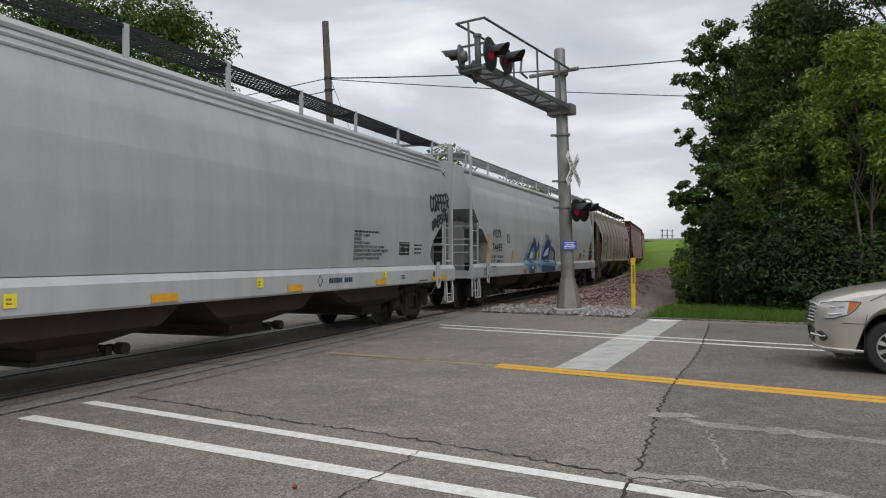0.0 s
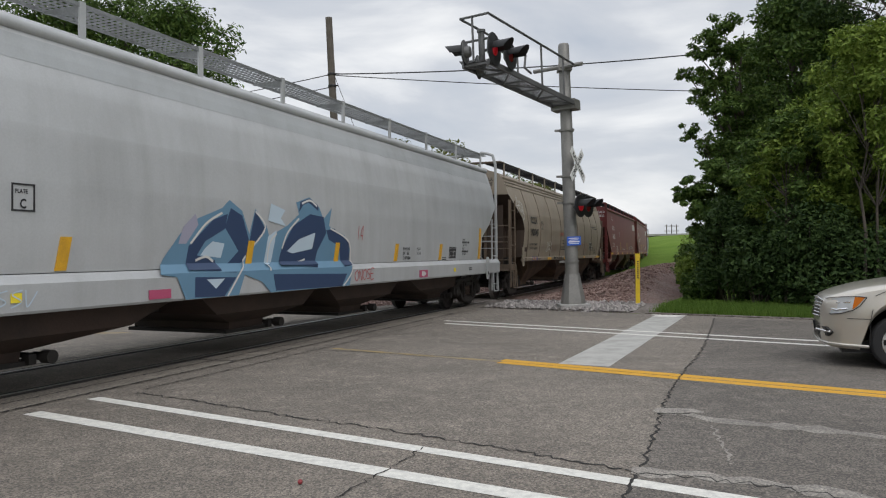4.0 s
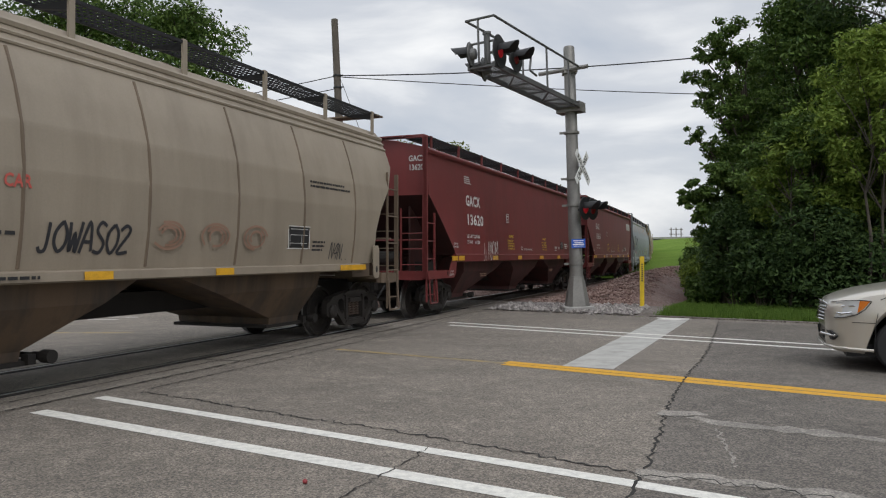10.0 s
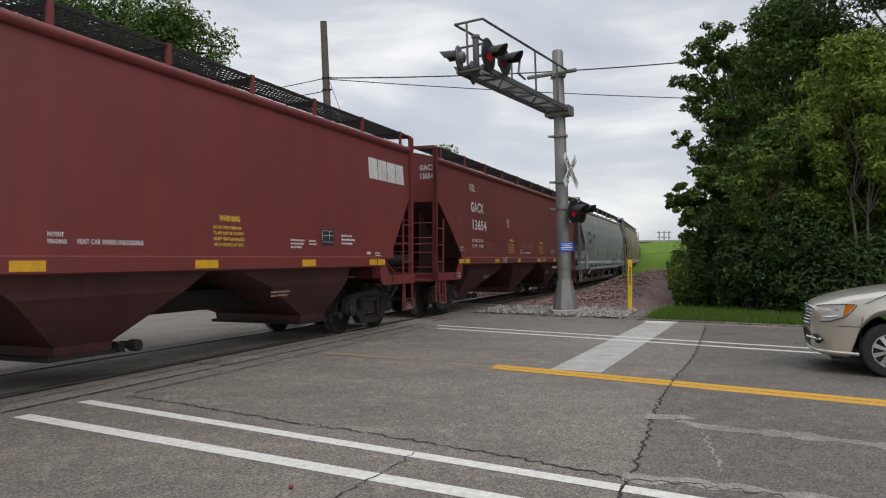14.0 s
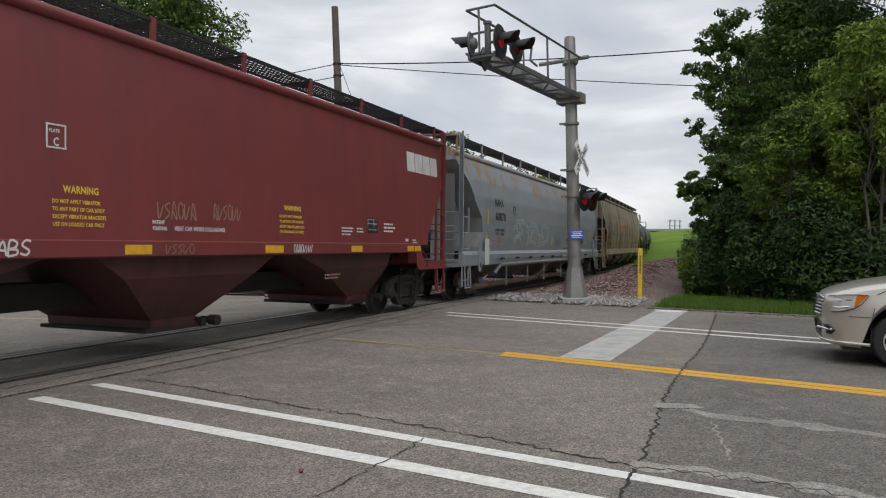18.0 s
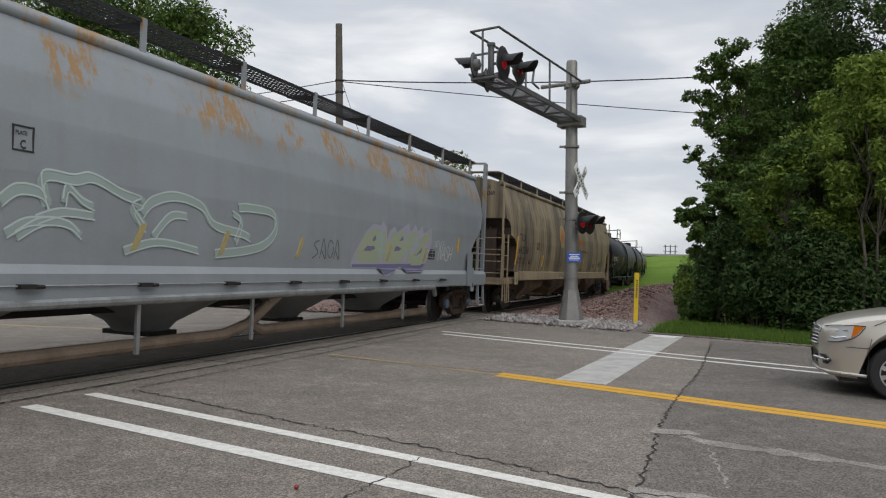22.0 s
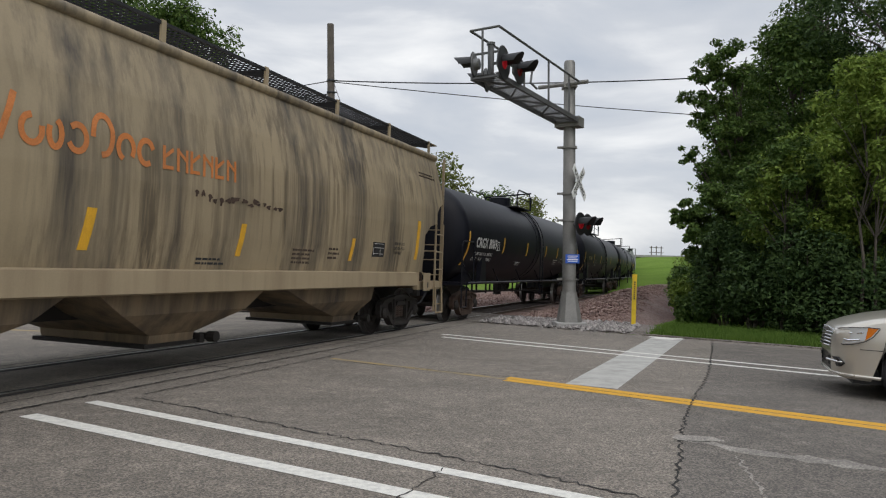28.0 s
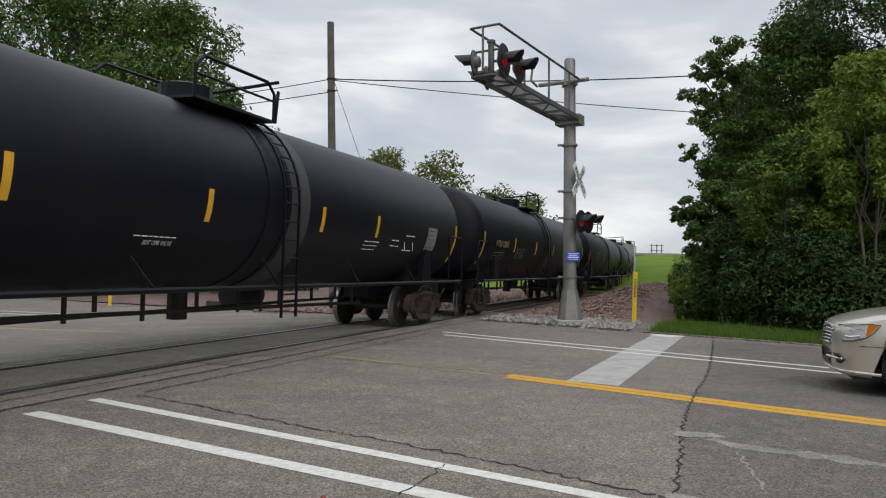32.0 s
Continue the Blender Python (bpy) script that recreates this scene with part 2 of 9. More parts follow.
M["gr_violet"] = mat("violet_spray", (0.15, 0.14, 0.23), 0.6)[0]
M["pale_patch"] = mottled("pale_overpaint", (0.36, 0.37, 0.37), (0.27, 0.28, 0.29), 0.6, 0, 5, 40)
M["gr_red"] = mat("red_spray", (0.42, 0.07, 0.07), 0.6)[0]
M["gr_brown"] = mat("brown_spray", (0.28, 0.17, 0.12), 0.6)[0]
M["gr_purple"] = mat("purple_spray", (0.09, 0.06, 0.22), 0.6)[0]
M["concrete"] = mottled("concrete", (0.42, 0.41, 0.39), (0.27, 0.26, 0.25), 0.85, 0, 2, 30)
M["pole_galv"] = mottled("weathered_galvanised_pole", (0.27, 0.262, 0.245), (0.18, 0.175, 0.168), 0.55, 0.45, 2.5, 30)
M["arm_steel"] = mottled("dark_weathered_arm_steel", (0.16, 0.16, 0.16), (0.10, 0.10, 0.10), 0.5, 0.4, 3, 30)
M["wood_pole"] = mottled("grey_weathered_pole_wood", (0.14, 0.12, 0.10), (0.07, 0.06, 0.05), 0.85, 0, 2, 20)
M["lamp_black"] = mat("black_lamp_housing", (0.014, 0.014, 0.015), 0.5)[0]
M["siding"] = mottled("pale_grey_green_siding", (0.42, 0.44, 0.40), (0.32, 0.34, 0.31), 0.7, 0, 1.5, 20)
M["roof_shingle"] = mottled("dark_grey_shingles", (0.09, 0.085, 0.08), (0.05, 0.048, 0.045), 0.9, 0, 3, 20)
M["red_paint"] = mat("dark_red_car_paint", (0.22, 0.012, 0.025), 0.3)[0]
M["lamp_back"] = mottled("weathered_lamp_back", (0.20, 0.20, 0.20), (0.10, 0.10, 0.10), 0.5, 0.4, 6, 50)
M["sign_white"] = mat("white_sign_sheet", (0.78, 0.78, 0.76), 0.45)[0]
M["sign_blue"] = mat("blue_sign_sheet", (0.02, 0.10, 0.50), 0.45)[0]
M["marker_yellow"] = mottled("yellow_marker_post", (0.80, 0.55, 0.02), (0.6, 0.4, 0.03), 0.5, 0, 4, 40)
M["line_white"] = mottled("white_road_paint", (0.76, 0.74, 0.68), (0.42, 0.41, 0.39), 0.75, 0, 14, 70, 0.2, 0.5)
M["line_worn"] = mottled("worn_white_road_paint", (0.46, 0.45, 0.42), (0.25, 0.24, 0.22), 0.8, 0, 3.2, 60, 0.2, 0.6)
M["line_yellow"] = mottled("yellow_road_paint", (0.70, 0.37, 0.02), (0.40, 0.23, 0.05), 0.75, 0, 10, 60, 0.2, 0.45)
M["line_yellow_worn"] = mottled("worn_yellow_road_paint", (0.36, 0.26, 0.11), (0.20, 0.18, 0.15), 0.8, 0, 3, 14, 0.2, 0.9)
M["crack"] = mat("crack_tar", (0.022, 0.020, 0.018), 0.9)[0]
M["rail"] = mottled("rail_steel", (0.12, 0.09, 0.07), (0.05, 0.04, 0.03), 0.5, 0.5, 4, 40)
M["rail_top"] = mat("worn_rail_head", (0.35, 0.34, 0.33), 0.35, 0.8)[0]
M["rubber"] = mottled("crossing_rubber", (0.035, 0.034, 0.034), (0.02, 0.02, 0.02), 0.8, 0, 4, 50)
M["tie"] = mottled("creosoted_tie", (0.055, 0.042, 0.035), (0.03, 0.024, 0.02), 0.9, 0, 3, 30)
M["wire"] = mat("black_wire", (0.01, 0.01, 0.01), 0.6)[0]
M["tire"] = mat("tyre_rubber", (0.016, 0.016, 0.017), 0.75)[0]
M["chrome"] = mat("chrome", (0.72, 0.73, 0.74), 0.12, 1.0)[0]
M["alloy"] = mat("silver_alloy", (0.55, 0.56, 0.57), 0.3, 0.85)[0]
M["dark_plastic"] = mat("dark_plastic", (0.012, 0.012, 0.013), 0.5)[0]
M["amber"] = mat("amber_lens", (0.60, 0.16, 0.01), 0.15)[0]
M["lens_clear"] = mat("clear_headlight", (0.70, 0.72, 0.74), 0.2, 0.35)[0]
M["red_dot"] = mat("red_plastic", (0.26, 0.035, 0.04), 0.5)[0]


def van_paint():
    m, n, l, b = mat("champagne_metallic", (0.52, 0.485, 0.425), 0.32, 0.5)
    b.inputs["Coat Weight"].default_value, b.inputs["Coat Roughness"].default_value = 0.7, 0.06
    f = noise_node(n, l, 900, 2)
    l.new(mixc(n, l, ramp(n, l, f.outputs[0], 0.35, 0.65), (0.48, 0.445, 0.39), (0.57, 0.53, 0.465)), b.inputs["Base Color"])
    return m


M["van"] = van_paint()


def glass_mat():
    m, n, l, b = mat("tinted_glass", (0.03, 0.035, 0.035), 0.05)
    b.inputs["Transmission Weight"].default_value = 0.35
    return m


M["glass"] = glass_mat()


def asphalt(name, base, stone=0.5, warm=1.0):
    m, n, l, b = mat(name, base, 0.88)
    grit = n.new("ShaderNodeTexVoronoi")
    co = n.new("ShaderNodeTexCoord")
    l.new(co.outputs["Object"], grit.inputs["Vector"])
    grit.inputs["Scale"].default_value = 75
    big = noise_node(n, l, 0.45, 6, 0.6)
    mid = noise_node(n, l, 3.5, 5, 0.65)
    speck = noise_node(n, l, 26, 4, 0.75)
    lanes = noise_node(n, l, 1.0, 4, 0.55, (0.22, 1.1, 1))
    c = mixc(n, l, ramp(n, l, big.outputs[0], 0.36, 0.66), base, tuple(x * 0.74 for x in base))
    c = mixc(n, l, ramp(n, l, mid.outputs[0], 0.48, 0.72), c, tuple(x * 1.22 for x in base))
    c = mixc(n, l, 0.35, c, ramp(n, l, lanes.outputs[0], 0.35, 0.65, (0.62, 0.62, 0.62, 1), (1, 1, 1, 1)), "MULTIPLY")
    c = mixc(n, l, stone, c, ramp(n, l, grit.outputs["Color"], 0.28, 0.86, (0.52, 0.52, 0.52, 1), (1.95, 1.9, 1.8, 1)), "MULTIPLY")
    c = mixc(n, l, 0.4, c, ramp(n, l, speck.outputs[0], 0.32, 0.68, (0.66, 0.66, 0.66, 1), (1.25, 1.24, 1.2, 1)), "MULTIPLY")
    l.new(c, b.inputs["Base Color"])
    bump(n, l, b, grit.outputs["Distance"], 0.7, 0.008)
    return m


M["asphalt"] = asphalt("worn_grey_asphalt", (0.197, 0.174, 0.151), 0.75)
M["asphalt_dark"] = asphalt("older_dark_asphalt", (0.146, 0.131, 0.117), 0.75)
M["asphalt_patch"] = asphalt("pale_filler", (0.285, 0.265, 0.24), 0.5)
M["crossing"] = asphalt("dark_crossing_asphalt", (0.235, 0.21, 0.183), 0.6)


def grass_ground():
    m, n, l, b = mat("rough_grass_ground", (0.07, 0.12, 0.03), 0.95, 0, 0.05)
    big, fine = noise_node(n, l, 0.12, 5), noise_node(n, l, 7, 5, 0.7)
    c = mixc(n, l, ramp(n, l, big.outputs[0], 0.35, 0.65), (0.10, 0.175, 0.022), (0.145, 0.225, 0.04))
    c = mixc(n, l, 0.6, c, ramp(n, l, fine.outputs[0], 0.3, 0.7, (0.5, 0.5, 0.5, 1), (1.15, 1.15, 1.1, 1)), "MULTIPLY")
    l.new(c, b.inputs["Base Color"])
    bump(n, l, b, fine.outputs[0], 0.6, 0.08)
    return m


M["grass_ground"] = grass_ground()


def gravel_mat(name, a, c2):
    m, n, l, b = mat(name, a, 0.9)
    v = n.new("ShaderNodeTexVoronoi")
    co = n.new("ShaderNodeTexCoord")
    l.new(co.outputs["Object"], v.inputs["Vector"])
    v.inputs["Scale"].default_value = 18
    big = noise_node(n, l, 0.6, 4)
    c = mixc(n, l, ramp(n, l, big.outputs[0], 0.4, 0.6), a, c2)
    c = mixc(n, l, 0.8, c, ramp(n, l, v.outputs["Color"], 0.1, 0.9, (0.35, 0.35, 0.35, 1), (1.4, 1.4, 1.4, 1)), "MULTIPLY")
    l.new(c, b.inputs["Base Color"])
    bump(n, l, b, v.outputs["Distance"], 0.9, 0.04)
    return m


M["ballast"] = gravel_mat("reddish_ballast", (0.17, 0.10, 0.085), (0.20, 0.14, 0.12))
M["dirt"] = gravel_mat("grey_brown_dirt", (0.16, 0.135, 0.115), (0.20, 0.175, 0.155))
M["ballast_grey"] = gravel_mat("grey_ballast", (0.30, 0.275, 0.26), (0.24, 0.20, 0.18))


def island_mat(name, a, b2, rough=0.8, trans=0.0):
    m, n, l, b = mat(name, a, rough, 0, 0.15)
    g = n.new("ShaderNodeNewGeometry")
    c = mixc(n, l, g.outputs["Random Per Island"], a, b2)
    l.new(c, b.inputs["Base Color"])
    if trans:
        tr = n.new("ShaderNodeBsdfTranslucent")
        l.new(c, tr.inputs[0])
        mx = n.new("ShaderNodeMixShader")
        mx.inputs[0].default_value = trans
        out = n["Material Output"]
        l.new(b.outputs[0], mx.inputs[1])
        l.new(tr.outputs[0], mx.inputs[2])
        l.new(mx.outputs[0], out.inputs[0])
    return m


M["leaf_dark"] = island_mat("dark_green_leaves", (0.020, 0.044, 0.014), (0.075, 0.122, 0.036), 0.55, 0.18)
M["leaf_mid"] = island_mat("mid_green_leaves", (0.034, 0.072, 0.017), (0.14, 0.21, 0.05), 0.55, 0.22)
M["leaf_light"] = island_mat("light_green_leaves", (0.10, 0.165, 0.026), (0.25, 0.325, 0.065), 0.55, 0.28)
M["leaf_yellow"] = island_mat("yellow_green_leaves", (0.11, 0.14, 0.03), (0.20, 0.21, 0.07), 0.6, 0.35)
M["grass_blade"] = island_mat("grass_blades", (0.055, 0.11, 0.016), (0.15, 0.235, 0.045), 0.7, 0.25)
M["stone"] = island_mat("ballast_stones", (0.11, 0.065, 0.055), (0.33, 0.24, 0.21), 0.9)
M["stone_grey"] = island_mat("grey_stones", (0.13, 0.12, 0.115), (0.40, 0.37, 0.35), 0.9)
M["bark"] = mottled("grey_brown_bark", (0.11, 0.092, 0.075), (0.055, 0.045, 0.036), 0.9, 0, 3, 25, 0.5)


def glow(name, colour, strength):
    m, n, l, b = mat(name, colour, 0.3)
    b.inputs["Emission Color"].default_value, b.inputs["Emission Strength"].default_value = (*colour, 1), strength
    return m


M["red_on"] = glow("lit_red_lens", (0.42, 0.008, 0.018), 0.16)
M["red_off"] = mat("dark_red_lens", (0.16, 0.01, 0.014), 0.15)[0]


# ---- mesh helpers ----
MESHES = {}


def part(name, bm, material, parent=None, label="", key=None):
    """One mesh object from a bmesh, under a thing or a part. With a key its mesh is kept for repeats."""
    if bm is None:
        me = MESHES[key]
    else:
        me = bpy.data.meshes.new(name)
        bmesh.ops.recalc_face_normals(bm, faces=bm.faces)
        bm.to_mesh(me)
        bm.free()
        for mt in (material if isinstance(material, (list, tuple)) else [material]):
            me.materials.append(M[mt])
        if key:
            MESHES[key] = me
    ob = new(name, me)
    if parent:
        ob.parent = parent
    if label:
        ob["label"] = label
    return ob


def smooth(ob, angle=35):
    for p in ob.data.polygons:
        p.use_smooth = True
    ob.data.set_sharp_from_angle(angle=radians(angle))
    return ob


def thing(name, label, category, m=None, group="", kind=""):
    ob = tagged(new(name), label, category, group, kind)
    if m is not None:
        ob.matrix_basis = m
    return ob


def box(bm, x0, x1, y0, y1, z0, z1, mi=0):
    v = [bm.verts.new(p) for p in ((x0, y0, z0), (x1, y0, z0), (x1, y1, z0), (x0, y1, z0), (x0, y0, z1), (x1, y0, z1), (x1, y1, z1), (x0, y1, z1))]
    for f in ((0, 3, 2, 1), (4, 5, 6, 7), (0, 1, 5, 4), (1, 2, 6, 5), (2, 3, 7, 6), (3, 0, 4, 7)):
        bm.faces.new([v[i] for i in f]).material_index = mi
    return bm


def bar(bm, a, b, r, sides=6, mi=0, r2=None):
    """A round or square rod from a to b."""
    a, b = Vector(a), Vector(b)
    d = (b - a).normalized()
    u = d.orthogonal().normalized()
    w = d.cross(u)
    rings = []
    for p, rr in ((a, r), (b, r if r2 is None else r2)):
        rings.append([bm.verts.new(p + rr * (math.cos(k * math.tau / sides) * u + math.sin(k * math.tau / sides) * w)) for k in range(sides)])
    for k in range(sides):
        bm.faces.new((rings[0][k], rings[0][(k + 1) % sides], rings[1][(k + 1) % sides], rings[1][k])).material_index = mi
    bm.faces.new(rings[0][::-1]).material_index = mi
    bm.faces.new(rings[1]).material_index = mi
    return bm


def pipe(bm, pts, r, sides=6, mi=0):
    for a, b in zip(pts, pts[1:]):
        bar(bm, a, b, r, sides, mi)
    return bm


def rings(bm, loops, caps=True, mi=0, close=True):
    """Skins a run of point loops of equal length."""
    vs = [[bm.verts.new(p) for p in lp] for lp in loops]
    n = len(vs[0])
    for a, b in zip(vs, vs[1:]):
        for k in range(n if close else n - 1):
            bm.faces.new((a[k], a[(k + 1) % n], b[(k + 1) % n], b[k])).material_index = mi
    if caps:
        bm.faces.new(vs[0][::-1]).material_index = mi
        bm.faces.new(vs[-1]).material_index = mi
    return vs


def lathe(bm, profile, axis_at=(0, 0, 0), axis="Y", sides=28, mi=0, mis=None):
    """Turns (along, radius) pairs round an axis."""
    loops = []
    for t, r in profile:
        lp = []
        for k in range(sides):
            a = math.tau * k / sides
            c, s = r * math.cos(a), r * math.sin(a)
            p = {"X": (t, c, s), "Y": (c, t, s), "Z": (c, s, t)}[axis]
            lp.append(Vector(axis_at) + Vector(p))
        loops.append(lp)
    vs = [[bm.verts.new(p) for p in lp] for lp in loops]
    for i, (a, b) in enumerate(zip(vs, vs[1:])):
        for k in range(sides):
            bm.faces.new((a[k], a[(k + 1) % sides], b[(k + 1) % sides], b[k])).material_index = mis[i] if mis else mi
    bm.faces.new(vs[0][::-1]).material_index = mi
    bm.faces.new(vs[-1]).material_index = mi


def extrude_poly(bm, pts, y0, y1, mi=0):
    """An outline in x and z made solid between y0 and y1."""
    a = [bm.verts.new((x, y0, z)) for x, z in pts]
    b = [bm.verts.new((x, y1, z)) for x, z in pts]
    n = len(pts)
    bm.faces.new(a).material_index = mi
    bm.faces.new(b[::-1]).material_index = mi
    for k in range(n):
        bm.faces.new((a[k], b[k], b[(k + 1) % n], a[(k + 1) % n])).material_index = mi


# ---- plan ----
TC, TD, TN = Vector((-2.74, 14.51, 0)), Vector((0.3652, 0.9309, 0)), Vector((0.9309, -0.3652, 0))
S0, RAD = 18.0, 630.0
HEAD = math.degrees(math.atan2(TD.y, TD.x))
RE, RM = Vector((0.848, -0.530, 0)), Vector((0.530, 0.848, 0))


def track(s, w=0.0, z=0.0):
    """A place on the track: s along the near rail, w to its near side. Also gives the heading in degrees."""
    if s <= S0:
        return TC + TD * s + TN * w + Vector((0, 0, z)), HEAD
    a = (s - S0) / RAD
    ctr = TC + TD * S0 - TN * RAD
    out = (TN * math.cos(a) + TD * math.sin(a)) * (RAD + w)
    return ctr + out + Vector((0, 0, z)), HEAD + math.degrees(a)


def dip(p):
    """Height of the road: level up to the rails, falling away past the far rail."""
    w = (Vector((p[0], p[1], 0)) - TC).dot(TN)
    u = max(0.0, -w - 1.9)
    return -0.62 * (1 - math.exp(-u * 0.085)) if u > 0 else 0.0


def ground_z(x, y):
    p = Vector((x, y, 0))
    z = dip(p) - 0.07
    m = p.dot(RM)
    far = max(0.0, m - 46.0)
    e = p.dot(RE)
    side = min(1.0, max(0.0, (e + 110) / 40))
    z += min(far * 0.047, 5.2) * side
    # the ground lies lower under the ballast
    q = p - TC
    s = q.dot(TD)
    w = q.dot(TN) + max(0.0, s - S0) ** 2 / (2 * RAD)
    if s > 9.5 and -18 < w < 4.2:
        z -= 0.3
    return z + 0.05 * noise.noise(Vector((x * 0.15, y * 0.15, 0))) * min(1, max(0, m - 21) / 5)


# ---- ground, road and track ----
def sheet(name, xs, ys, fz, material, label, kind="structure", category="ground"):
    bm = bmesh.new()
    g = [[bm.verts.new((x, y, fz(x, y))) for y in ys] for x in xs]
    for i in range(len(xs) - 1):
        for j in range(len(ys) - 1):
            bm.faces.new((g[i][j], g[i + 1][j], g[i + 1][j + 1], g[i][j + 1]))
    return tagged(smooth(part(name, bm, material)), label, category, "", kind)


def spread(lo, hi, dense_lo, dense_hi, step, far):
    v = list(np.arange(dense_lo, dense_hi + 0.01, step))
    a = [dense_hi + far * 1.6 ** k for k in range(40) if dense_hi + far * 1.6 ** k < hi] + [hi]
    b = [dense_lo - far * 1.6 ** k for k in range(40) if dense_lo - far * 1.6 ** k > lo] + [lo]
    return b[::-1] + v + a


sheet("ground", spread(-2500, 2500, -60, 90, 3.0, 4), spread(-2500, 2500, -20, 190, 3.0, 4), ground_z, "grass_ground", "rough green grass ground running to the horizon")


def road_pt(e, m, z=0.0):
    p = RE * e + RM * m
    return Vector((p.x, p.y, dip(p) + z))


M_NEAR, M_FAR = -6.0, 19.2


def road_strip(name, e0, e1, m0, m1, z, material, label, category, step=1.2, parent=None, kind="structure"):
    """A slab of the road between two stations and two offsets, with a solid edge."""
    bm = bmesh.new()
    ne = max(1, int(abs(e1 - e0) / step))
    nm = max(1, int(abs(m1 - m0) / step))
    g = [[bm.verts.new(road_pt(e0 + (e1 - e0) * i / ne, m0 + (m1 - m0) * j / nm, z)) for j in range(nm + 1)] for i in range(ne + 1)]
    lo = [[bm.verts.new(g[i][j].co - Vector((0, 0, 0.3))) for j in (0, nm)] for i in range(ne + 1)]
    for i in range(ne):
        for j in range(nm):
            bm.faces.new((g[i][j], g[i + 1][j], g[i + 1][j + 1], g[i][j + 1]))
        bm.faces.new((g[i][0], lo[i][0], lo[i + 1][0], g[i + 1][0]))
        bm.faces.new((g[i][nm], g[i + 1][nm], lo[i + 1][1], lo[i][1]))
    ob = part(name, bm, material, parent)
    return tagged(ob, label, category, "", kind) if not parent else ob


road_strip("road", -75, 60, M_NEAR, M_FAR, 0.0, "asphalt", "worn grey asphalt road with cracks, crossing the railway", "road")


def ribbon(name, pts, width, z, material, label="", category="", jag=0.0, taper=False, parent=None, seed=0, kind="structure", thick=0.004):
    """A painted line or a crack laid on the road, along points in plan."""
    rnd = random.Random(seed)
    fine = []
    for a, b in zip(pts, pts[1:]):
        a, b = Vector((*a, 0)), Vector((*b, 0))
        k = max(1, int((b - a).length / (0.05 if jag and width < 0.05 else 0.12 if jag else 0.8)))
        fine += [a.lerp(b, i / k) for i in range(k)]
    fine.append(Vector((*pts[-1], 0)))
    bm = bmesh.new()
    prev = None
    for i, p in enumerate(fine):
        q = fine[min(i + 1, len(fine) - 1)] - fine[max(i - 1, 0)]
        nn = Vector((-q.y, q.x, 0)).normalized()
        off = rnd.uniform(-jag, jag)
        hw = width / 2 * (rnd.uniform(0.35, 1.3) if jag else 1.0)
        if taper:
            hw *= min(1, 0.15 + 3 * min(i, len(fine) - 1 - i) / len(fine))
        row = []
        for s in (-1, 1):
            c = p + nn * (off + s * hw)
            row.append(bm.verts.new((c.x, c.y, dip(c) + z)))
        if prev:
            bm.faces.new((prev[0], prev[1], row[1], row[0]))
        prev = row
    ob = part(name, bm, material, parent)
    return tagged(ob, label, category, "", kind) if not parent else ob


def line_ext(a, b, t0, t1):
    a, b = Vector(a), Vector(b)
    d = (b - a).normalized()
    return [tuple(a + d * t0), tuple(b + d * t1)]


ribbon("edge_line", line_ext((-3.95, 8.45), (1.29, 5.23), 0, 22), 0.16, 0.004, "line_white", "white painted line of the near bike lane", "road marking")
ribbon("edge_line", line_ext((-4.22, 7.68), (0.38, 5.03), 0, 22), 0.19, 0.004, "line_white", "white painted edge line near the kerb", "road marking")
ribbon("edge_line", line_ext((0.01, 17.85), (6.63, 13.30), 0, 30), 0.16, 0.004, "line_white", "white painted line of the far bike lane", "road marking")
ribbon("edge_line", line_ext((0.01, 17.15), (6.31, 12.72), 0, 30), 0.16, 0.004, "line_white", "white painted line of the far lane", "road marking")
ribbon("centre_line", line_ext((0.86, 11.22), (4.95, 8.40), 0, 26), 0.20, 0.004, "line_yellow", "yellow painted centre line", "road marking")
ribbon("centre_line", line_ext((0.80, 11.00), (4.83, 8.20), 0, 26), 0.19, 0.004, "line_yellow", "yellow painted centre line", "road marking")
ribbon("centre_line", [(-1.9, 12.75), (0.8, 11.1)], 0.13, 0.0035, "line_yellow_worn", "faded yellow centre line near the rails", "road marking")
ribbon("stop_line", [(1.96, 10.66), (5.70, 18.95)], 0.73, 0.0025, "line_worn", "worn white stop line across the lane", "road marking")
ribbon("stop_line", [(5.42, 18.42), (5.66, 18.95)], 0.80, 0.0065, "line_white", "bright repainted end of the stop line", "road marking", 0.02, seed=12)
ribbon("edge_line", line_ext((-9.5, 23.0), (-12.2, 24.1), 0, 25), 0.13, 0.004, "line_white", "white painted line past the rails", "road marking")
ribbon("edge_line", line_ext((-9.8, 22.2), (-12.5, 23.3), 0, 25), 0.13, 0.004, "line_white", "white painted line past the rails", "road marking")
ribbon("centre_line", line_ext((-7.2, 17.0), (-9.7, 17.9), 0, 22), 0.26, 0.004, "line_yellow_worn", "faded yellow centre line past the rails", "road marking")

# older dark surface beyond the transverse crack, the pale filler strip and the cracks
CR = [(6.43, 17.96), (5.1, 14.5), (3.98, 11.75), (3.08, 9.83), (2.45, 8.30), (2.18, 7.60), (1.98, 7.0), (1.72, 6.3), (1.50, 5.72), (1.26, 5.19), (0.95, 4.4), (0.5, 3.2)]


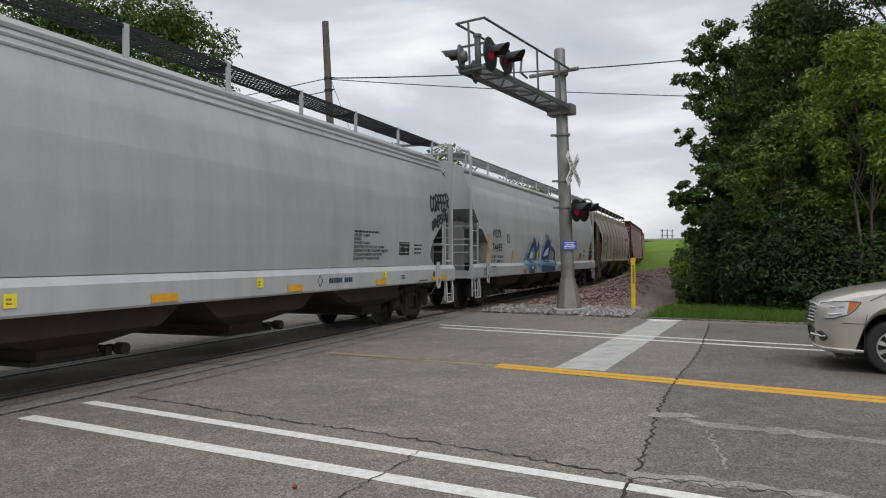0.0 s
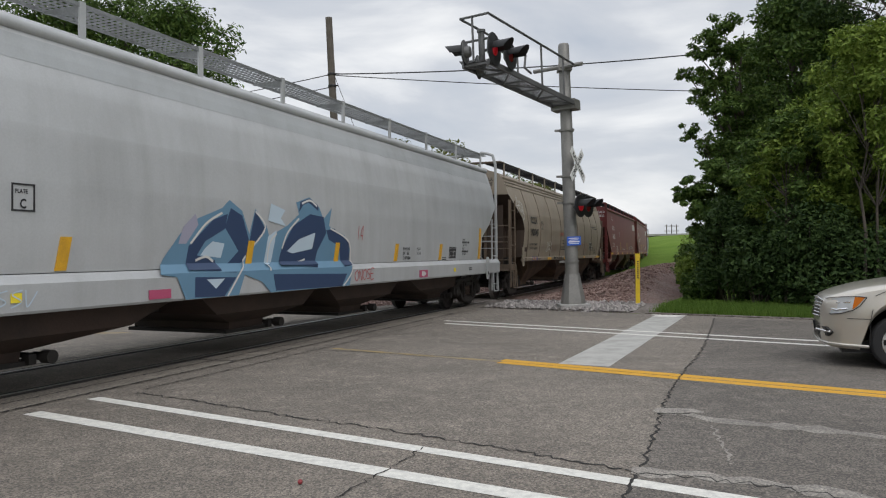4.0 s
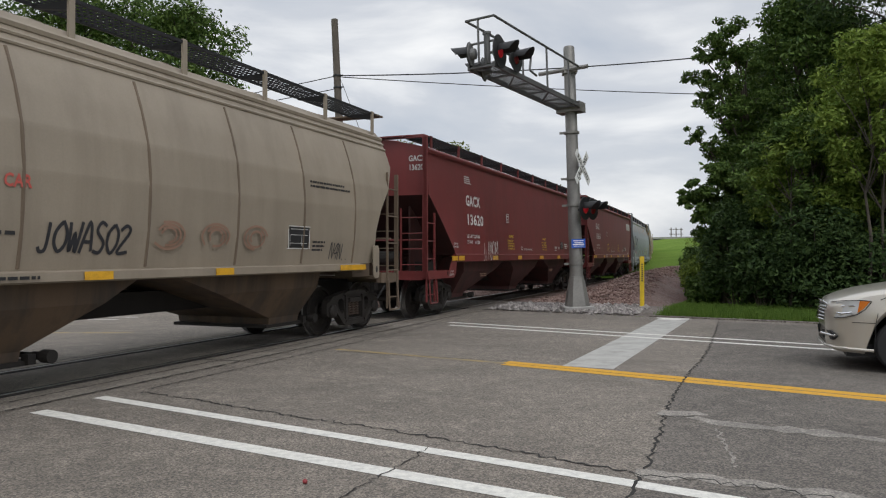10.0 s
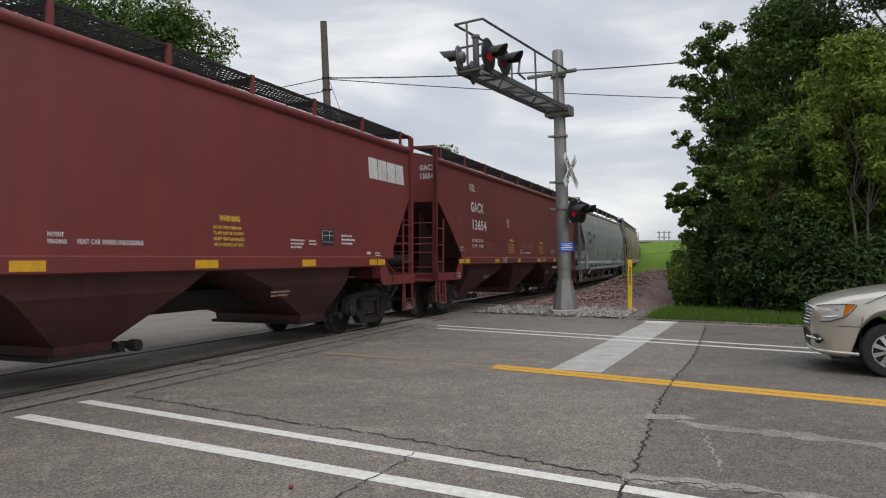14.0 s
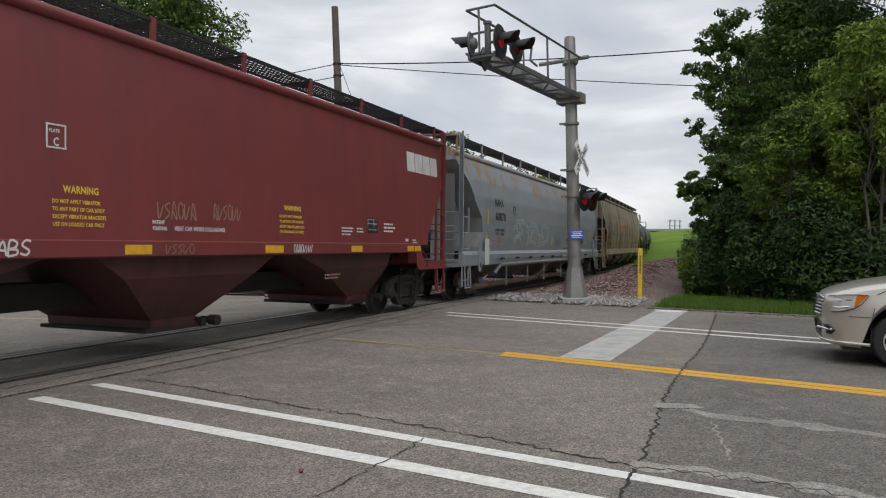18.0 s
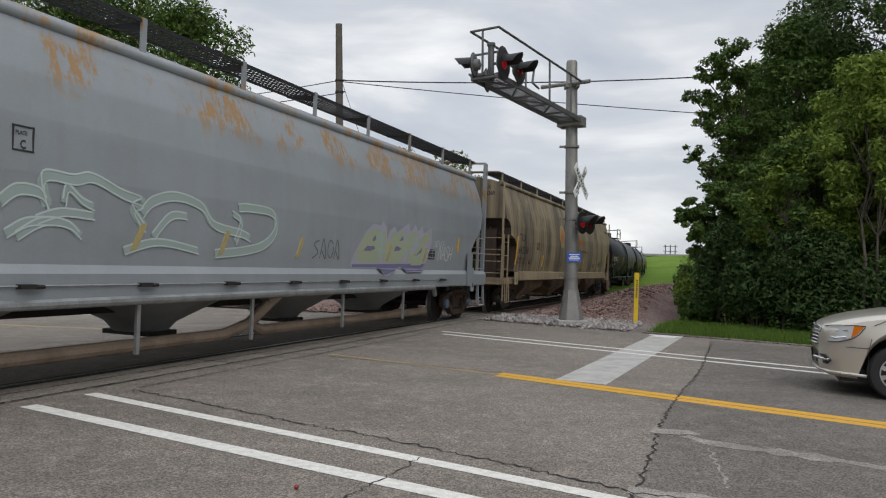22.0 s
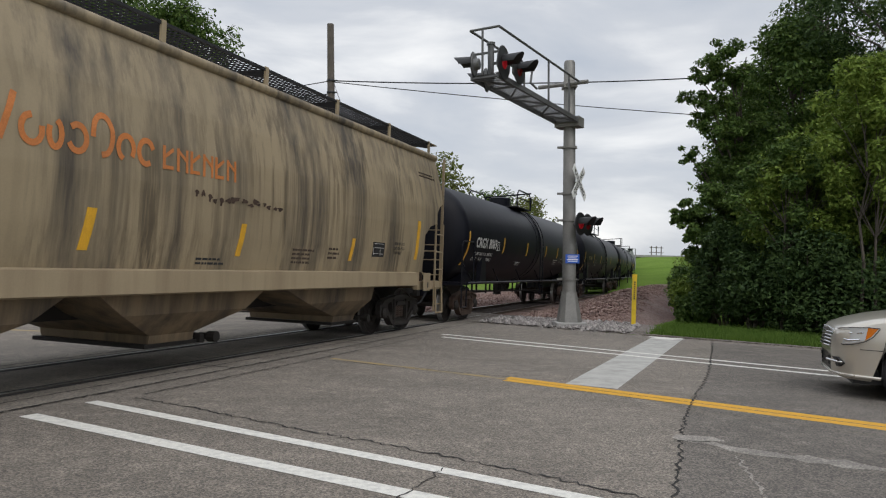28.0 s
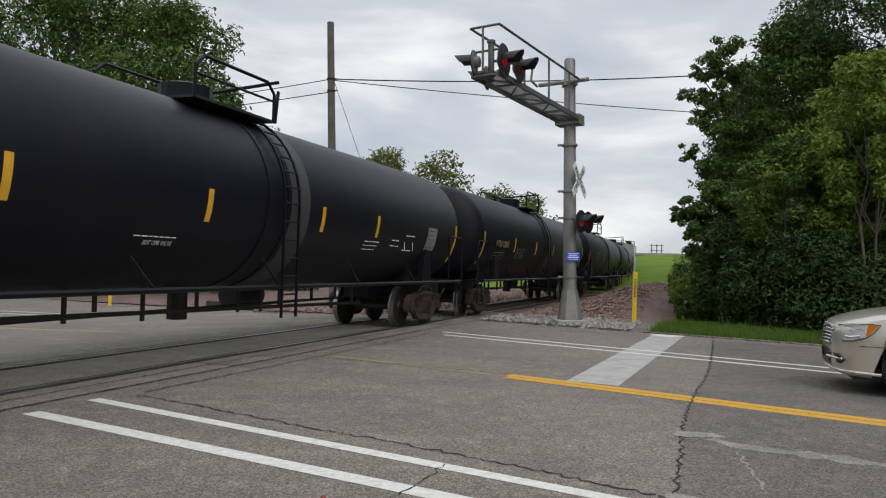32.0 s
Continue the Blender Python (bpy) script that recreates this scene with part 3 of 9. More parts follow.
def dark_slab():
    bm = bmesh.new()
    n = len(CR)
    a = [bm.verts.new((x + 0.02, y, 0.003)) for x, y in CR]
    b = [bm.verts.new((Vector((x, y, 0)) + RE * 50 + Vector((0, 0, 0.003)))) for x, y in CR]
    for k in range(n - 1):
        bm.faces.new((a[k], b[k], b[k + 1], a[k + 1]))
    return tagged(part("road_surface", bm, "asphalt_dark"), "older darker asphalt surface beyond the crack", "road", "", "structure")


dark_slab()
ribbon("crack", CR, 0.026, 0.0045, "crack", "long ragged crack across the road", "crack", 0.028, seed=1)
ribbon("crack", [(-3.6, 8.75), (-2.9, 8.35), (-2.2, 7.85), (-1.3, 7.3), (-0.4, 6.75), (0.4, 6.2), (1.3, 5.55)], 0.028, 0.0055, "crack", "ragged crack along the lane", "crack", 0.04, seed=2)
ribbon("crack", [(-0.17, 6.2), (-0.45, 5.55), (-0.75, 4.9), (-1.1, 4.3)], 0.013, 0.0065, "crack", "thin crack across the white lines", "crack", 0.03, seed=3)
ribbon("crack", [(2.45, 6.90), (2.34, 6.5), (2.26, 6.16), (2.14, 5.63)], 0.03, 0.0065, "asphalt_patch", "filled crack", "crack", 0.03, seed=4)
ribbon("crack", [(-1.9, 12.5), (-0.2, 11.75), (0.9, 11.3)], 0.02, 0.0045, "crack", "thin crack along the centre line", "crack", 0.02, seed=5)
ribbon("crack", [(1.3, 5.5), (1.85, 5.28), (2.35, 5.02), (2.8, 4.72), (4.0, 3.98)], 0.025, 0.0055, "crack", "crumbling crack along the lane", "crack", 0.06, seed=6)
ribbon("filler", [(2.38, 7.40), (2.52, 7.14), (2.83, 6.99), (3.32, 6.72), (3.74, 6.43), (5.4, 5.45), (8, 3.9)], 0.29, 0.0055, "asphalt_patch", "pale filled crack along the lane", "road patch", 0.02, seed=7)
ribbon("filler", [(2.08, 7.52), (2.2, 7.56), (2.34, 7.58), (2.55, 7.46)], 0.46, 0.005, "asphalt_patch", "pale crumbled patch at the crack", "road patch", 0.04, True, seed=8)
ribbon("filler", [(1.36, 5.52), (1.84, 5.36), (2.33, 5.10), (2.75, 4.8), (4.0, 4.05)], 0.24, 0.0048, "asphalt_patch", "pale crumbling patch along the lane", "road patch", 0.05, seed=9)
ribbon("crack", [(2.10, 7.44), (2.24, 7.40), (2.40, 7.42)], 0.03, 0.0065, "crack", "dark broken edge of a patch", "crack", 0.02, seed=10)


def along_track(name, s0, s1, w0, w1, z0, z1, material, label, category, step=1.5, parent=None, kind="structure"):
    bm = bmesh.new()
    loops = []
    k = max(1, int((s1 - s0) / step))
    for i in range(k + 1):
        s = s0 + (s1 - s0) * i / k
        lp = []
        for w, z in ((w0, z0), (w1, z0), (w1, z1), (w0, z1)):
            lp.append(track(s, w, z)[0])
        loops.append(lp)
    rings(bm, loops)
    ob = part(name, bm, material, parent)
    return tagged(ob, label, category, "", kind) if not parent else ob


# rails in the crossing, with flangeways, rubber strips and dark asphalt panels
along_track("crossing_panel", -26, 9.0, -1.38, -0.12, -0.2, 0.004, "crossing", "dark asphalt panel between the rails", "crossing panel")
along_track("crossing_panel", -26, 9.5, 0.16, 0.78, -0.2, 0.007, "crossing", "dark asphalt panel beside the near rail", "crossing panel")
along_track("crossing_panel", -26, 8.6, -2.2, -1.66, -0.2, 0.004, "crossing", "dark asphalt panel beside the far rail", "crossing panel")
for w in (0.0, -1.51):
    r = along_track("rail", -60, 150, w - 0.035, w + 0.035, -0.14, 0.012, "rail", "worn steel rail", "rail")
    along_track("rail_head", -60, 150, w - 0.03, w + 0.03, 0.012, 0.016, "rail_top", "", "", parent=r)
    along_track("flangeway", -26, 9.2, w - 0.115, w - 0.045, -0.1, 0.009, "rubber", "dark rubber flangeway strip along the rail", "rubber strip")
    along_track("flangeway", -26, 9.2, w + 0.045, w + 0.10, -0.1, 0.009, "rubber", "dark rubber flangeway strip along the rail", "rubber strip")


def tpath(pts):
    return [tuple(track(s, w)[0][:2]) for s, w in pts]


for k, (w, a, b, wid) in enumerate(((0.80, -14, 6, 0.035), (0.42, -10, 3, 0.03), (1.25, -5.5, 3.5, 0.025), (-2.22, -14, 8.5, 0.04), (-1.85, -12, 8, 0.03))):
    ribbon("crack", tpath([(a, w), ((a + b) / 2, w + 0.02), (b, w)]), wid, 0.0105, "crack", "dark seam beside the rails", "crack", 0.012, seed=20 + k)
for k, s in enumerate((-3.2, 1.5, 6.0)):
    ribbon("crack", tpath([(s, 0.14), (s + 0.05, 0.8)]), 0.05, 0.0105, "crack", "dark joint between crossing panels", "crack", 0.01, seed=30 + k)


def ballast_bed(name, s0, s1, material, w_out):
    """Ballast shoulders and bed along the track, rough on top."""
    bm = bmesh.new()
    prof = ((-21.5, -0.25), (-20.0, 0.02), (-12.4, 0.05), (-8.0, 0.05), (-4.6, 0.04), (-3.3, 0.0), (-2.4, -0.1), (-0.75, -0.09), (0.9, -0.1), (1.6, -0.13), (2.8, -0.1), (w_out, -0.06), (w_out + 0.9, -0.1), (w_out + 2.2, -0.3))
    k = int((s1 - s0) / 0.5)
    g = []
    for i in range(k + 1):
        s = s0 + (s1 - s0) * i / k
        row = []
        for w, z in prof:
            # past the far rail the bed keeps clear of the slanting road edge
            p = track(s + (0.19 * max(0.0, -w - 2.0) if s0 > 0 else 0.0), w, z)[0]
            lift = 0.10 * noise.noise(p * 0.5) + 0.05 * noise.noise(p * 2.1)
            hump = 0.85 * math.exp(-((w - 3.6) / 1.7) ** 2) * min(1, max(0, (s - s0 - 1) / 12)) if s0 > 0 else 0
            row.append(bm.verts.new((p.x, p.y, p.z + hump + (0.0 if abs(w + 0.75) < 1.3 else lift * 0.3 if w < -2 else lift) + (dip(p) if w < -3 else 0))))
        g.append(row)
    for a, b in zip(g, g[1:]):
        for j in range(len(prof) - 1):
            bm.faces.new((a[j], a[j + 1], b[j + 1], b[j]))
    return tagged(smooth(part(name, bm, material)), "reddish crushed stone ballast along the track", "ballast", "", "structure")


ballast_bed("ballast", 8.6, 150, "ballast", 4.3)
ballast_bed("ballast", -80, -26, "ballast", 3.0)


def scatter_stones(name, count, place, material, label, smin=0.03, smax=0.09, seed=5):
    rnd = random.Random(seed)
    verts, faces = [], []
    for _ in range(count):
        p = place(rnd)
        r = rnd.uniform(smin, smax)
        k = len(verts)
        ax = [Vector((rnd.gauss(0, 1), rnd.gauss(0, 1), rnd.gauss(0, 1))).normalized() for _ in range(6)]
        for d in ((1, 0, 0), (-1, 0, 0), (0, 1, 0), (0, -1, 0), (0, 0, 1), (0, 0, -1)):
            q = Vector(d) * r * rnd.uniform(0.6, 1.2) + ax[0] * r * 0.25
            verts.append((p.x + q.x, p.y + q.y, p.z + q.z * 0.8 + r * 0.25))
        for a, b, c in ((0, 2, 4), (2, 1, 4), (1, 3, 4), (3, 0, 4), (2, 0, 5), (1, 2, 5), (3, 1, 5), (0, 3, 5)):
            faces.append((k + a, k + b, k + c))
    me = bpy.data.meshes.new(name)
    me.from_pydata(verts, [], faces)
    me.materials.append(M[material])
    return tagged(new(name, me), label, "gravel", "", "stuff")


def bed_z(s, w):
    p = track(s, w)[0]
    hump = 0.85 * math.exp(-((w - 3.6) / 1.7) ** 2) * min(1, max(0, (s - 9.6) / 12))
    base = float(np.interp(w, (-8.0, -4.6, -3.3, -2.4, -0.75, 0.9, 1.6, 2.8, 4.3, 5.2), (0.05, 0.04, 0.0, -0.1, -0.09, -0.1, -0.13, -0.1, -0.06, -0.22)))
    q = Vector((p.x, p.y, base))
    return Vector((p.x, p.y, base + hump + (0.10 * noise.noise(q * 0.5) + 0.05 * noise.noise(q * 2.1)) * (0.0 if abs(w + 0.75) < 1.3 else 0.3 if w < -2 else 1.0) + (dip(p) if w < -3 else 0)))


def on_bed(rnd):
    s, w = 8.6 + 34 * rnd.random() ** 1.5, rnd.choice((rnd.uniform(0.9, 5.0), rnd.uniform(0.9, 5.0), rnd.uniform(-7.0, -2.2)))
    return bed_z(s, w)


scatter_stones("ballast_stones", 14000, on_bed, "stone", "loose reddish crushed stones on the ballast", 0.03, 0.075)
def at_signal(rnd):
    p = bed_z(7.3 + 3.6 * rnd.random() ** 0.8, rnd.uniform(0.9, 5.2))
    m = p.dot(RM)
    return Vector((p.x, p.y, max(p.z, dip(p) + 0.015) if 19.3 < m < 23.8 else p.z))


scatter_stones("grey_stones", 2400, at_signal, "stone_grey", "pale grey stones round the signal base", 0.04, 0.11, 6)


def ties():
    for k in range(60):
        s = 9.4 + 0.55 * k
        p, h = track(s, -0.755, -0.12)
        bm = None if "tie" in MESHES else box(bmesh.new(), -0.11, 0.11, -1.28, 1.28, -0.06, 0.05)
        t = part("railway_tie", bm, "tie", None, "", "tie")
        t.matrix_basis = pose(p.x, p.y, p.z, 0, 0, h)
        tagged(t, "dark creosoted wooden tie in the ballast", "tie", "ties under the rails", "structure")


ties()


# ---- freight cars ----
# A car lies along x from 0 (leading end) to its length; the side towards the road is at negative y; rail tops at z = 0.
RC = 0.755     # half the distance between rails
WHEEL_R = 0.484


def interp_hw(prof):
    zs, ws = [p[0] for p in prof], [p[1] for p in prof]
    return lambda z: float(np.interp(z, zs, ws))


def wheelset_mesh():
    bm = bmesh.new()
    for s in (-1, 1):
        prof = [(s * (RC - 0.075), 0.06), (s * (RC - 0.075), 0.44), (s * (RC - 0.07), 0.483), (s * (RC - 0.045), 0.487), (s * (RC - 0.04), 0.462), (s * (RC + 0.06), 0.455), (s * (RC + 0.065), 0.40),
                (s * (RC + 0.03), 0.385), (s * (RC + 0.005), 0.30), (s * (RC + 0.03), 0.17), (s * (RC + 0.07), 0.14), (s * (RC + 0.07), 0.06)]
        lathe(bm, [(a, r * 1.06) for a, r in prof], (0, 0, 0), "Y", 40, 0, [0, 0, 1, 1, 1, 0, 0, 0, 0, 0, 0])
    lathe(bm, [(-1.05, 0.085), (1.05, 0.085)], (0, 0, 0), "Y", 12)
    return bm


def plate_with_holes(bm, outline, holes, y0, y1):
    """A cast plate in x and z between y0 and y1, with windows through it."""
    edges, loops = [], []
    for lp in (outline, *holes):
        v = [bm.verts.new((x, y0, z)) for x, z in lp]
        loops.append(v)
        edges += [bm.edges.new((v[k], v[(k + 1) % len(v)])) for k in range(len(v))]
    front = [f for f in bmesh.ops.triangle_fill(bm, use_beauty=True, edges=edges)["geom"] if isinstance(f, bmesh.types.BMFace)]
    back = {}
    for v in loops:
        for p in v:
            back[p] = bm.verts.new((p.co.x, y1, p.co.z))
    for f in front:
        bm.faces.new([back[p] for p in reversed(f.verts)])
    for v in loops:
        for k in range(len(v)):
            p, q = v[k], v[(k + 1) % len(v)]
            bm.faces.new((p, q, back[q], back[p]))


def sideframe_mesh(y):
    """A cast truck side frame: arched top chord, pedestals over the axles, two kidney windows and the spring window."""
    bm = bmesh.new()
    y0, y1 = (y - 0.06, y + 0.06)
    half = [(0.0, 0.83), (0.30, 0.83), (0.52, 0.80), (0.74, 0.77), (0.94, 0.73), (1.05, 0.67), (1.09, 0.58), (1.09, 0.42), (1.03, 0.34), (0.99, 0.40), (0.98, 0.56), (0.80, 0.57), (0.79, 0.38), (0.74, 0.35), (0.62, 0.30), (0.50, 0.18), (0.40, 0.14), (0.0, 0.14)]
    outline = half + [(-x, z) for x, z in half[-2:0:-1]]
    spring = [(-0.30, 0.28), (0.30, 0.28), (0.31, 0.62), (0.26, 0.70), (-0.26, 0.70), (-0.31, 0.62)]
    kidney = [(0.40, 0.44), (0.46, 0.38), (0.53, 0.40), (0.63, 0.52), (0.66, 0.60), (0.61, 0.67), (0.50, 0.69), (0.42, 0.64)]
    plate_with_holes(bm, outline, (spring, kidney, [(-x, z) for x, z in kidney]), y0, y1)
    out = math.copysign(1, y)
    flange = lambda pts: extrude_poly(bm, pts, *sorted((y + out * 0.06, y + out * 0.10)))
    flange([(-0.52, 0.76), (0.52, 0.76), (0.32, 0.83), (-0.32, 0.83)])
    flange([(-0.42, 0.14), (0.42, 0.14), (0.36, 0.24), (-0.36, 0.24)])
    for k in (-1, 1):
        flange([(k * 0.52, 0.76), (k * 0.94, 0.69), (k * 1.05, 0.64), (k * 0.94, 0.73), (k * 0.52, 0.80)])
        flange([(k * 0.42, 0.14), (k * 0.52, 0.20), (k * 0.74, 0.41), (k * 0.70, 0.46), (k * 0.40, 0.24)])
        flange([(k * 0.31, 0.26), (k * 0.39, 0.26), (k * 0.39, 0.74), (k * 0.31, 0.74)])
    extrude_poly(bm, [(-0.25, 0.60), (0.25, 0.60), (0.23, 0.69), (-0.23, 0.69)], y0 - 0.05, y1 + 0.05)
    return bm


def spring_mesh(y):
    bm = bmesh.new()
    prof = []
    for k in range(6):
        z = 0.325 + k * 0.05
        prof += [(z, 0.05), (z + 0.008, 0.078), (z + 0.026, 0.078), (z + 0.034, 0.05)]
    lathe(bm, prof, (0, y, 0), "Z", 12)
    return bm


def truck(car, x, paint="truck", caps=False):
    """A two-axle truck under a car. Returns its wheelsets."""
    bm = box(bmesh.new(), x - 0.22, x + 0.22, -1.0, 1.0, 0.5, 0.72)
    t = part("truck", bm, paint, car, "grimy cast steel two-axle truck")
    for y in (-1.02, 1.02):
        k = f"sideframe{y}{paint}"
        f = part("side_frame", None if k in MESHES else sideframe_mesh(y), paint, t, "", k)
        f.location = (x, 0, WHEEL_R - 0.457)
        k = f"spring{y}"
        for dx in (-0.17, 0.0, 0.17):
            f = part("spring", None if k in MESHES else spring_mesh(y), "spring", t, "", k)
            f.location = (x + dx, 0, WHEEL_R - 0.457)
        for dx in (-0.885, 0.885):
            k = f"cap{y}{caps}"
            bm = None
            if k not in MESHES:
                bm = bmesh.new()
                s = math.copysign(1, y)
                lathe(bm, [(y - 0.02 * s, 0.13), (y + 0.10 * s, 0.13), (y + 0.13 * s, 0.10), (y + 0.14 * s, 0.05)], (0, 0, 0.455), "Y", 16)
            c = part("bearing_cap", bm, "cap_blue" if caps else paint, t, "", k)
            c.location = (x + dx, 0, WHEEL_R - 0.457)
    sets = []
    for dx in (-0.885, 0.885):
        w = part("wheelset", None if "wheelset" in MESHES else wheelset_mesh(), ["wheel", "tread"], t, "steel wheels with bright worn treads", "wheelset")
        w.location = (x + dx, 0, WHEEL_R)
        sets.append(w)
    return sets


def coupler(car, x, s):
    """Draft gear and coupler at one end; s is -1 at the leading end."""
    bm = bmesh.new()
    box(bm, *sorted((x - s * 0.6, x + s * 0.12)), -0.22, 0.22, 0.72, 1.08)
    box(bm, *sorted((x + s * 0.10, x + s * 0.55)), -0.09, 0.09, 0.80, 0.98)
    extrude_poly(bm, [(x + s * 0.5, 0.74), (x + s * 0.78, 0.74), (x + s * 0.85, 0.88), (x + s * 0.78, 1.02), (x + s * 0.5, 1.02)], -0.17, 0.13)
    part("coupler", bm, "under", car, "grimy knuckle coupler")
    bm = bmesh.new()
    pipe(bm, [(x + s * 0.1, -0.5, 0.85), (x + s * 0.35, -0.42, 0.55), (x + s * 0.6, -0.3, 0.48), (x + s * 0.75, -0.15, 0.62)], 0.025, 6)
    part("air_hose", bm, "tire", car, "black rubber brake hose")


def ladder(car, x0, x1, y, z0, z1, rungs, material, name="side_ladder", along="x"):
    bm = bmesh.new()
    P = (lambda a, z: (a, y, z)) if along == "x" else (lambda a, z: (y, a, z))
    bar(bm, P(x1, z0), P(x1, z1), 0.028, 4)
    lad = part(name, bm, material, car)
    bm = bmesh.new()
    bar(bm, P(x0, z0), P(x0, z1), 0.028, 4)
    part("stile", bm, material, lad)
    for k in range(rungs):
        z = z0 + (z1 - z0) * (k + 0.4) / rungs
        bm = bmesh.new()
        bar(bm, P(x0, z), P(x1, z), 0.014, 5)
        part("rung", bm, material, lad)
    return lad


def map_side(ob, hw, x, z, off):
    """Lays flat lettering (x right, y up) on the car's near side."""
    for v in ob.vertices:
        zz = z + v.co.y
        v.co = (x + v.co.x, -hw(zz) - off, zz)


def text_mesh(body, size, stretch=1.0, spacing=1.0):
    cu = bpy.data.curves.new("lettering", "FONT")
    cu.body, cu.size, cu.space_character, cu.resolution_u = body, size * 1.38, spacing, 2
    cu.offset = size * 0.038
    ob = bpy.data.objects.new("lettering", cu)
    scene.collection.objects.link(ob)
    me = bpy.data.meshes.new_from_object(ob.evaluated_get(bpy.context.evaluated_depsgraph_get()))
    bpy.data.objects.remove(ob)
    for v in me.vertices:
        v.co.x *= stretch
    return me


def lettering(car, hw, body, x, z, size, material, stretch=0.82, off=0.006, name="lettering", spacing=1.05, width=0.0):
    me = text_mesh(body, size, stretch, spacing)
    if width:
        full = max(v.co.x for v in me.vertices)
        for v in me.vertices:
            v.co.x *= width / full
    map_side(me, hw, x, z, off)
    me.materials.append(M[material])
    ob = new(name, me)
    ob.parent = car
    return ob


def patch(car, hw, x0, x1, z0, z1, material, name="reflector", off=0.006, lean=0.0, label=""):
    """A thin sheet stuck on the side, cut in strips so that it follows the curve."""
    bm = bmesh.new()
    k = max(1, int((z1 - z0) / 0.12))
    rows = []
    for i in range(k + 1):
        z = z0 + (z1 - z0) * i / k
        o = lean * i / k
        rows.append([(x0 + o, -hw(z) - off, z), (x1 + o, -hw(z) - off, z), (x1 + o, -hw(z) - 0.001, z), (x0 + o, -hw(z) - 0.001, z)])
    rings(bm, rows)
    return part(name, bm, material, car, label)


def bars(car, hw, x, z, width, lines, pitch, material, seed=0, name="stencil", h=None):
    """Writing too small to read, as bars of its size."""
    rnd = random.Random(seed)
    bm = bmesh.new()
    h = h or pitch * 0.5
    for k in range(lines):
        zz, xx = z - k * pitch, x
        end = x + width * rnd.uniform(0.7, 1.0)
        while xx < end:
            wd = min(rnd.uniform(0.05, 0.2) * (pitch / 0.09), end - xx)
            a = -hw(zz) - 0.006
            box(bm, xx, xx + wd, a, a + 0.005, zz, zz + h)
            xx += wd + 0.035 * (pitch / 0.09)
    return part(name, bm, material, car)


def stroke(bm, hw, pts, width, off, mi=0):
    """A sprayed stroke through points (x, z) on the near side."""
    P = [Vector((p[0], p[1])) for p in pts]
    fine = []
    n = len(P)
    for i in range(n - 1):
        p0, p1, p2, p3 = P[max(i - 1, 0)], P[i], P[i + 1], P[min(i + 2, n - 1)]
        for k in range(6):
            t = k / 6
            fine.append(0.5 * (2 * p1 + (p2 - p0) * t + (2 * p0 - 5 * p1 + 4 * p2 - p3) * t * t + (3 * p1 - p0 - 3 * p2 + p3) * t ** 3))
    fine.append(P[-1])
    prev = None
    for i, p in enumerate(fine):
        q = fine[min(i + 1, len(fine) - 1)] - fine[max(i - 1, 0)]
        nn = Vector((-q.y, q.x))
        nn = nn.normalized() * width / 2 if nn.length > 1e-6 else Vector((0, width / 2))
        row = [bm.verts.new((c.x, -hw(c.y) - off, c.y)) for c in (p + nn, p - nn)]
        if prev:
            bm.faces.new((prev[0], prev[1], row[1], row[0])).material_index = mi
        prev = row


def blob(bm, hw, cx, cz, rx, rz, off, mi=0, lean=0.0, n=18, wob=0.12, rnd=random):
    """A rounded sprayed shape, laid on in a fan of rings."""
    ph = rnd.uniform(0, 6)
    rows = []
    for r in (0.25, 0.5, 0.75, 1.0):
        row = []
        for k in range(n):
            a = math.tau * k / n
            w = 1 + wob * math.sin(3 * a + ph) + wob * 0.5 * math.sin(5 * a + 2 * ph)
            z = cz + rz * r * w * math.sin(a)
            row.append(bm.verts.new((cx + rx * r * w * math.cos(a) + lean * (z - cz), -hw(z) - off, z)))
        rows.append(row)
    bm.faces.new(rows[0]).material_index = mi
    for a, b in zip(rows, rows[1:]):
        for k in range(n):
            bm.faces.new((a[k], a[(k + 1) % n], b[(k + 1) % n], b[k])).material_index = mi


def tag(car, hw, x, z, w, h, material, seed, width=0.035, loops=6, label="", name="graffiti"):
    """A quick scrawl of looping strokes."""
    rnd = random.Random(seed)
    bm = bmesh.new()
    step = w / loops
    for k in range(loops):
        x0 = x + k * step
        kind = rnd.randrange(4)
        if kind == 0:
            pts = [(x0, z + h * 0.9), (x0 + step * 0.1, z), (x0 + step * 0.8, z + h * rnd.uniform(0.6, 1))]
        elif kind == 1:
            pts = [(x0 + step * 0.8, z + h * 0.9), (x0 + step * 0.1, z + h * 0.7), (x0 + step * 0.7, z + h * 0.3), (x0, z)]
        elif kind == 2:
            pts = [(x0 + step * (0.45 + 0.4 * math.cos(a)), z + h * (0.5 + 0.45 * math.sin(a))) for a in np.linspace(0.6, 6.6, 8)]
        else:
            pts = [(x0, z), (x0 + step * 0.4, z + h), (x0 + step * 0.8, z), (x0 + step * 0.2, z + h * 0.4)]
        stroke(bm, hw, pts, width, 0.007 + 0.0004 * k)
    return part(name, bm, material, car, label)


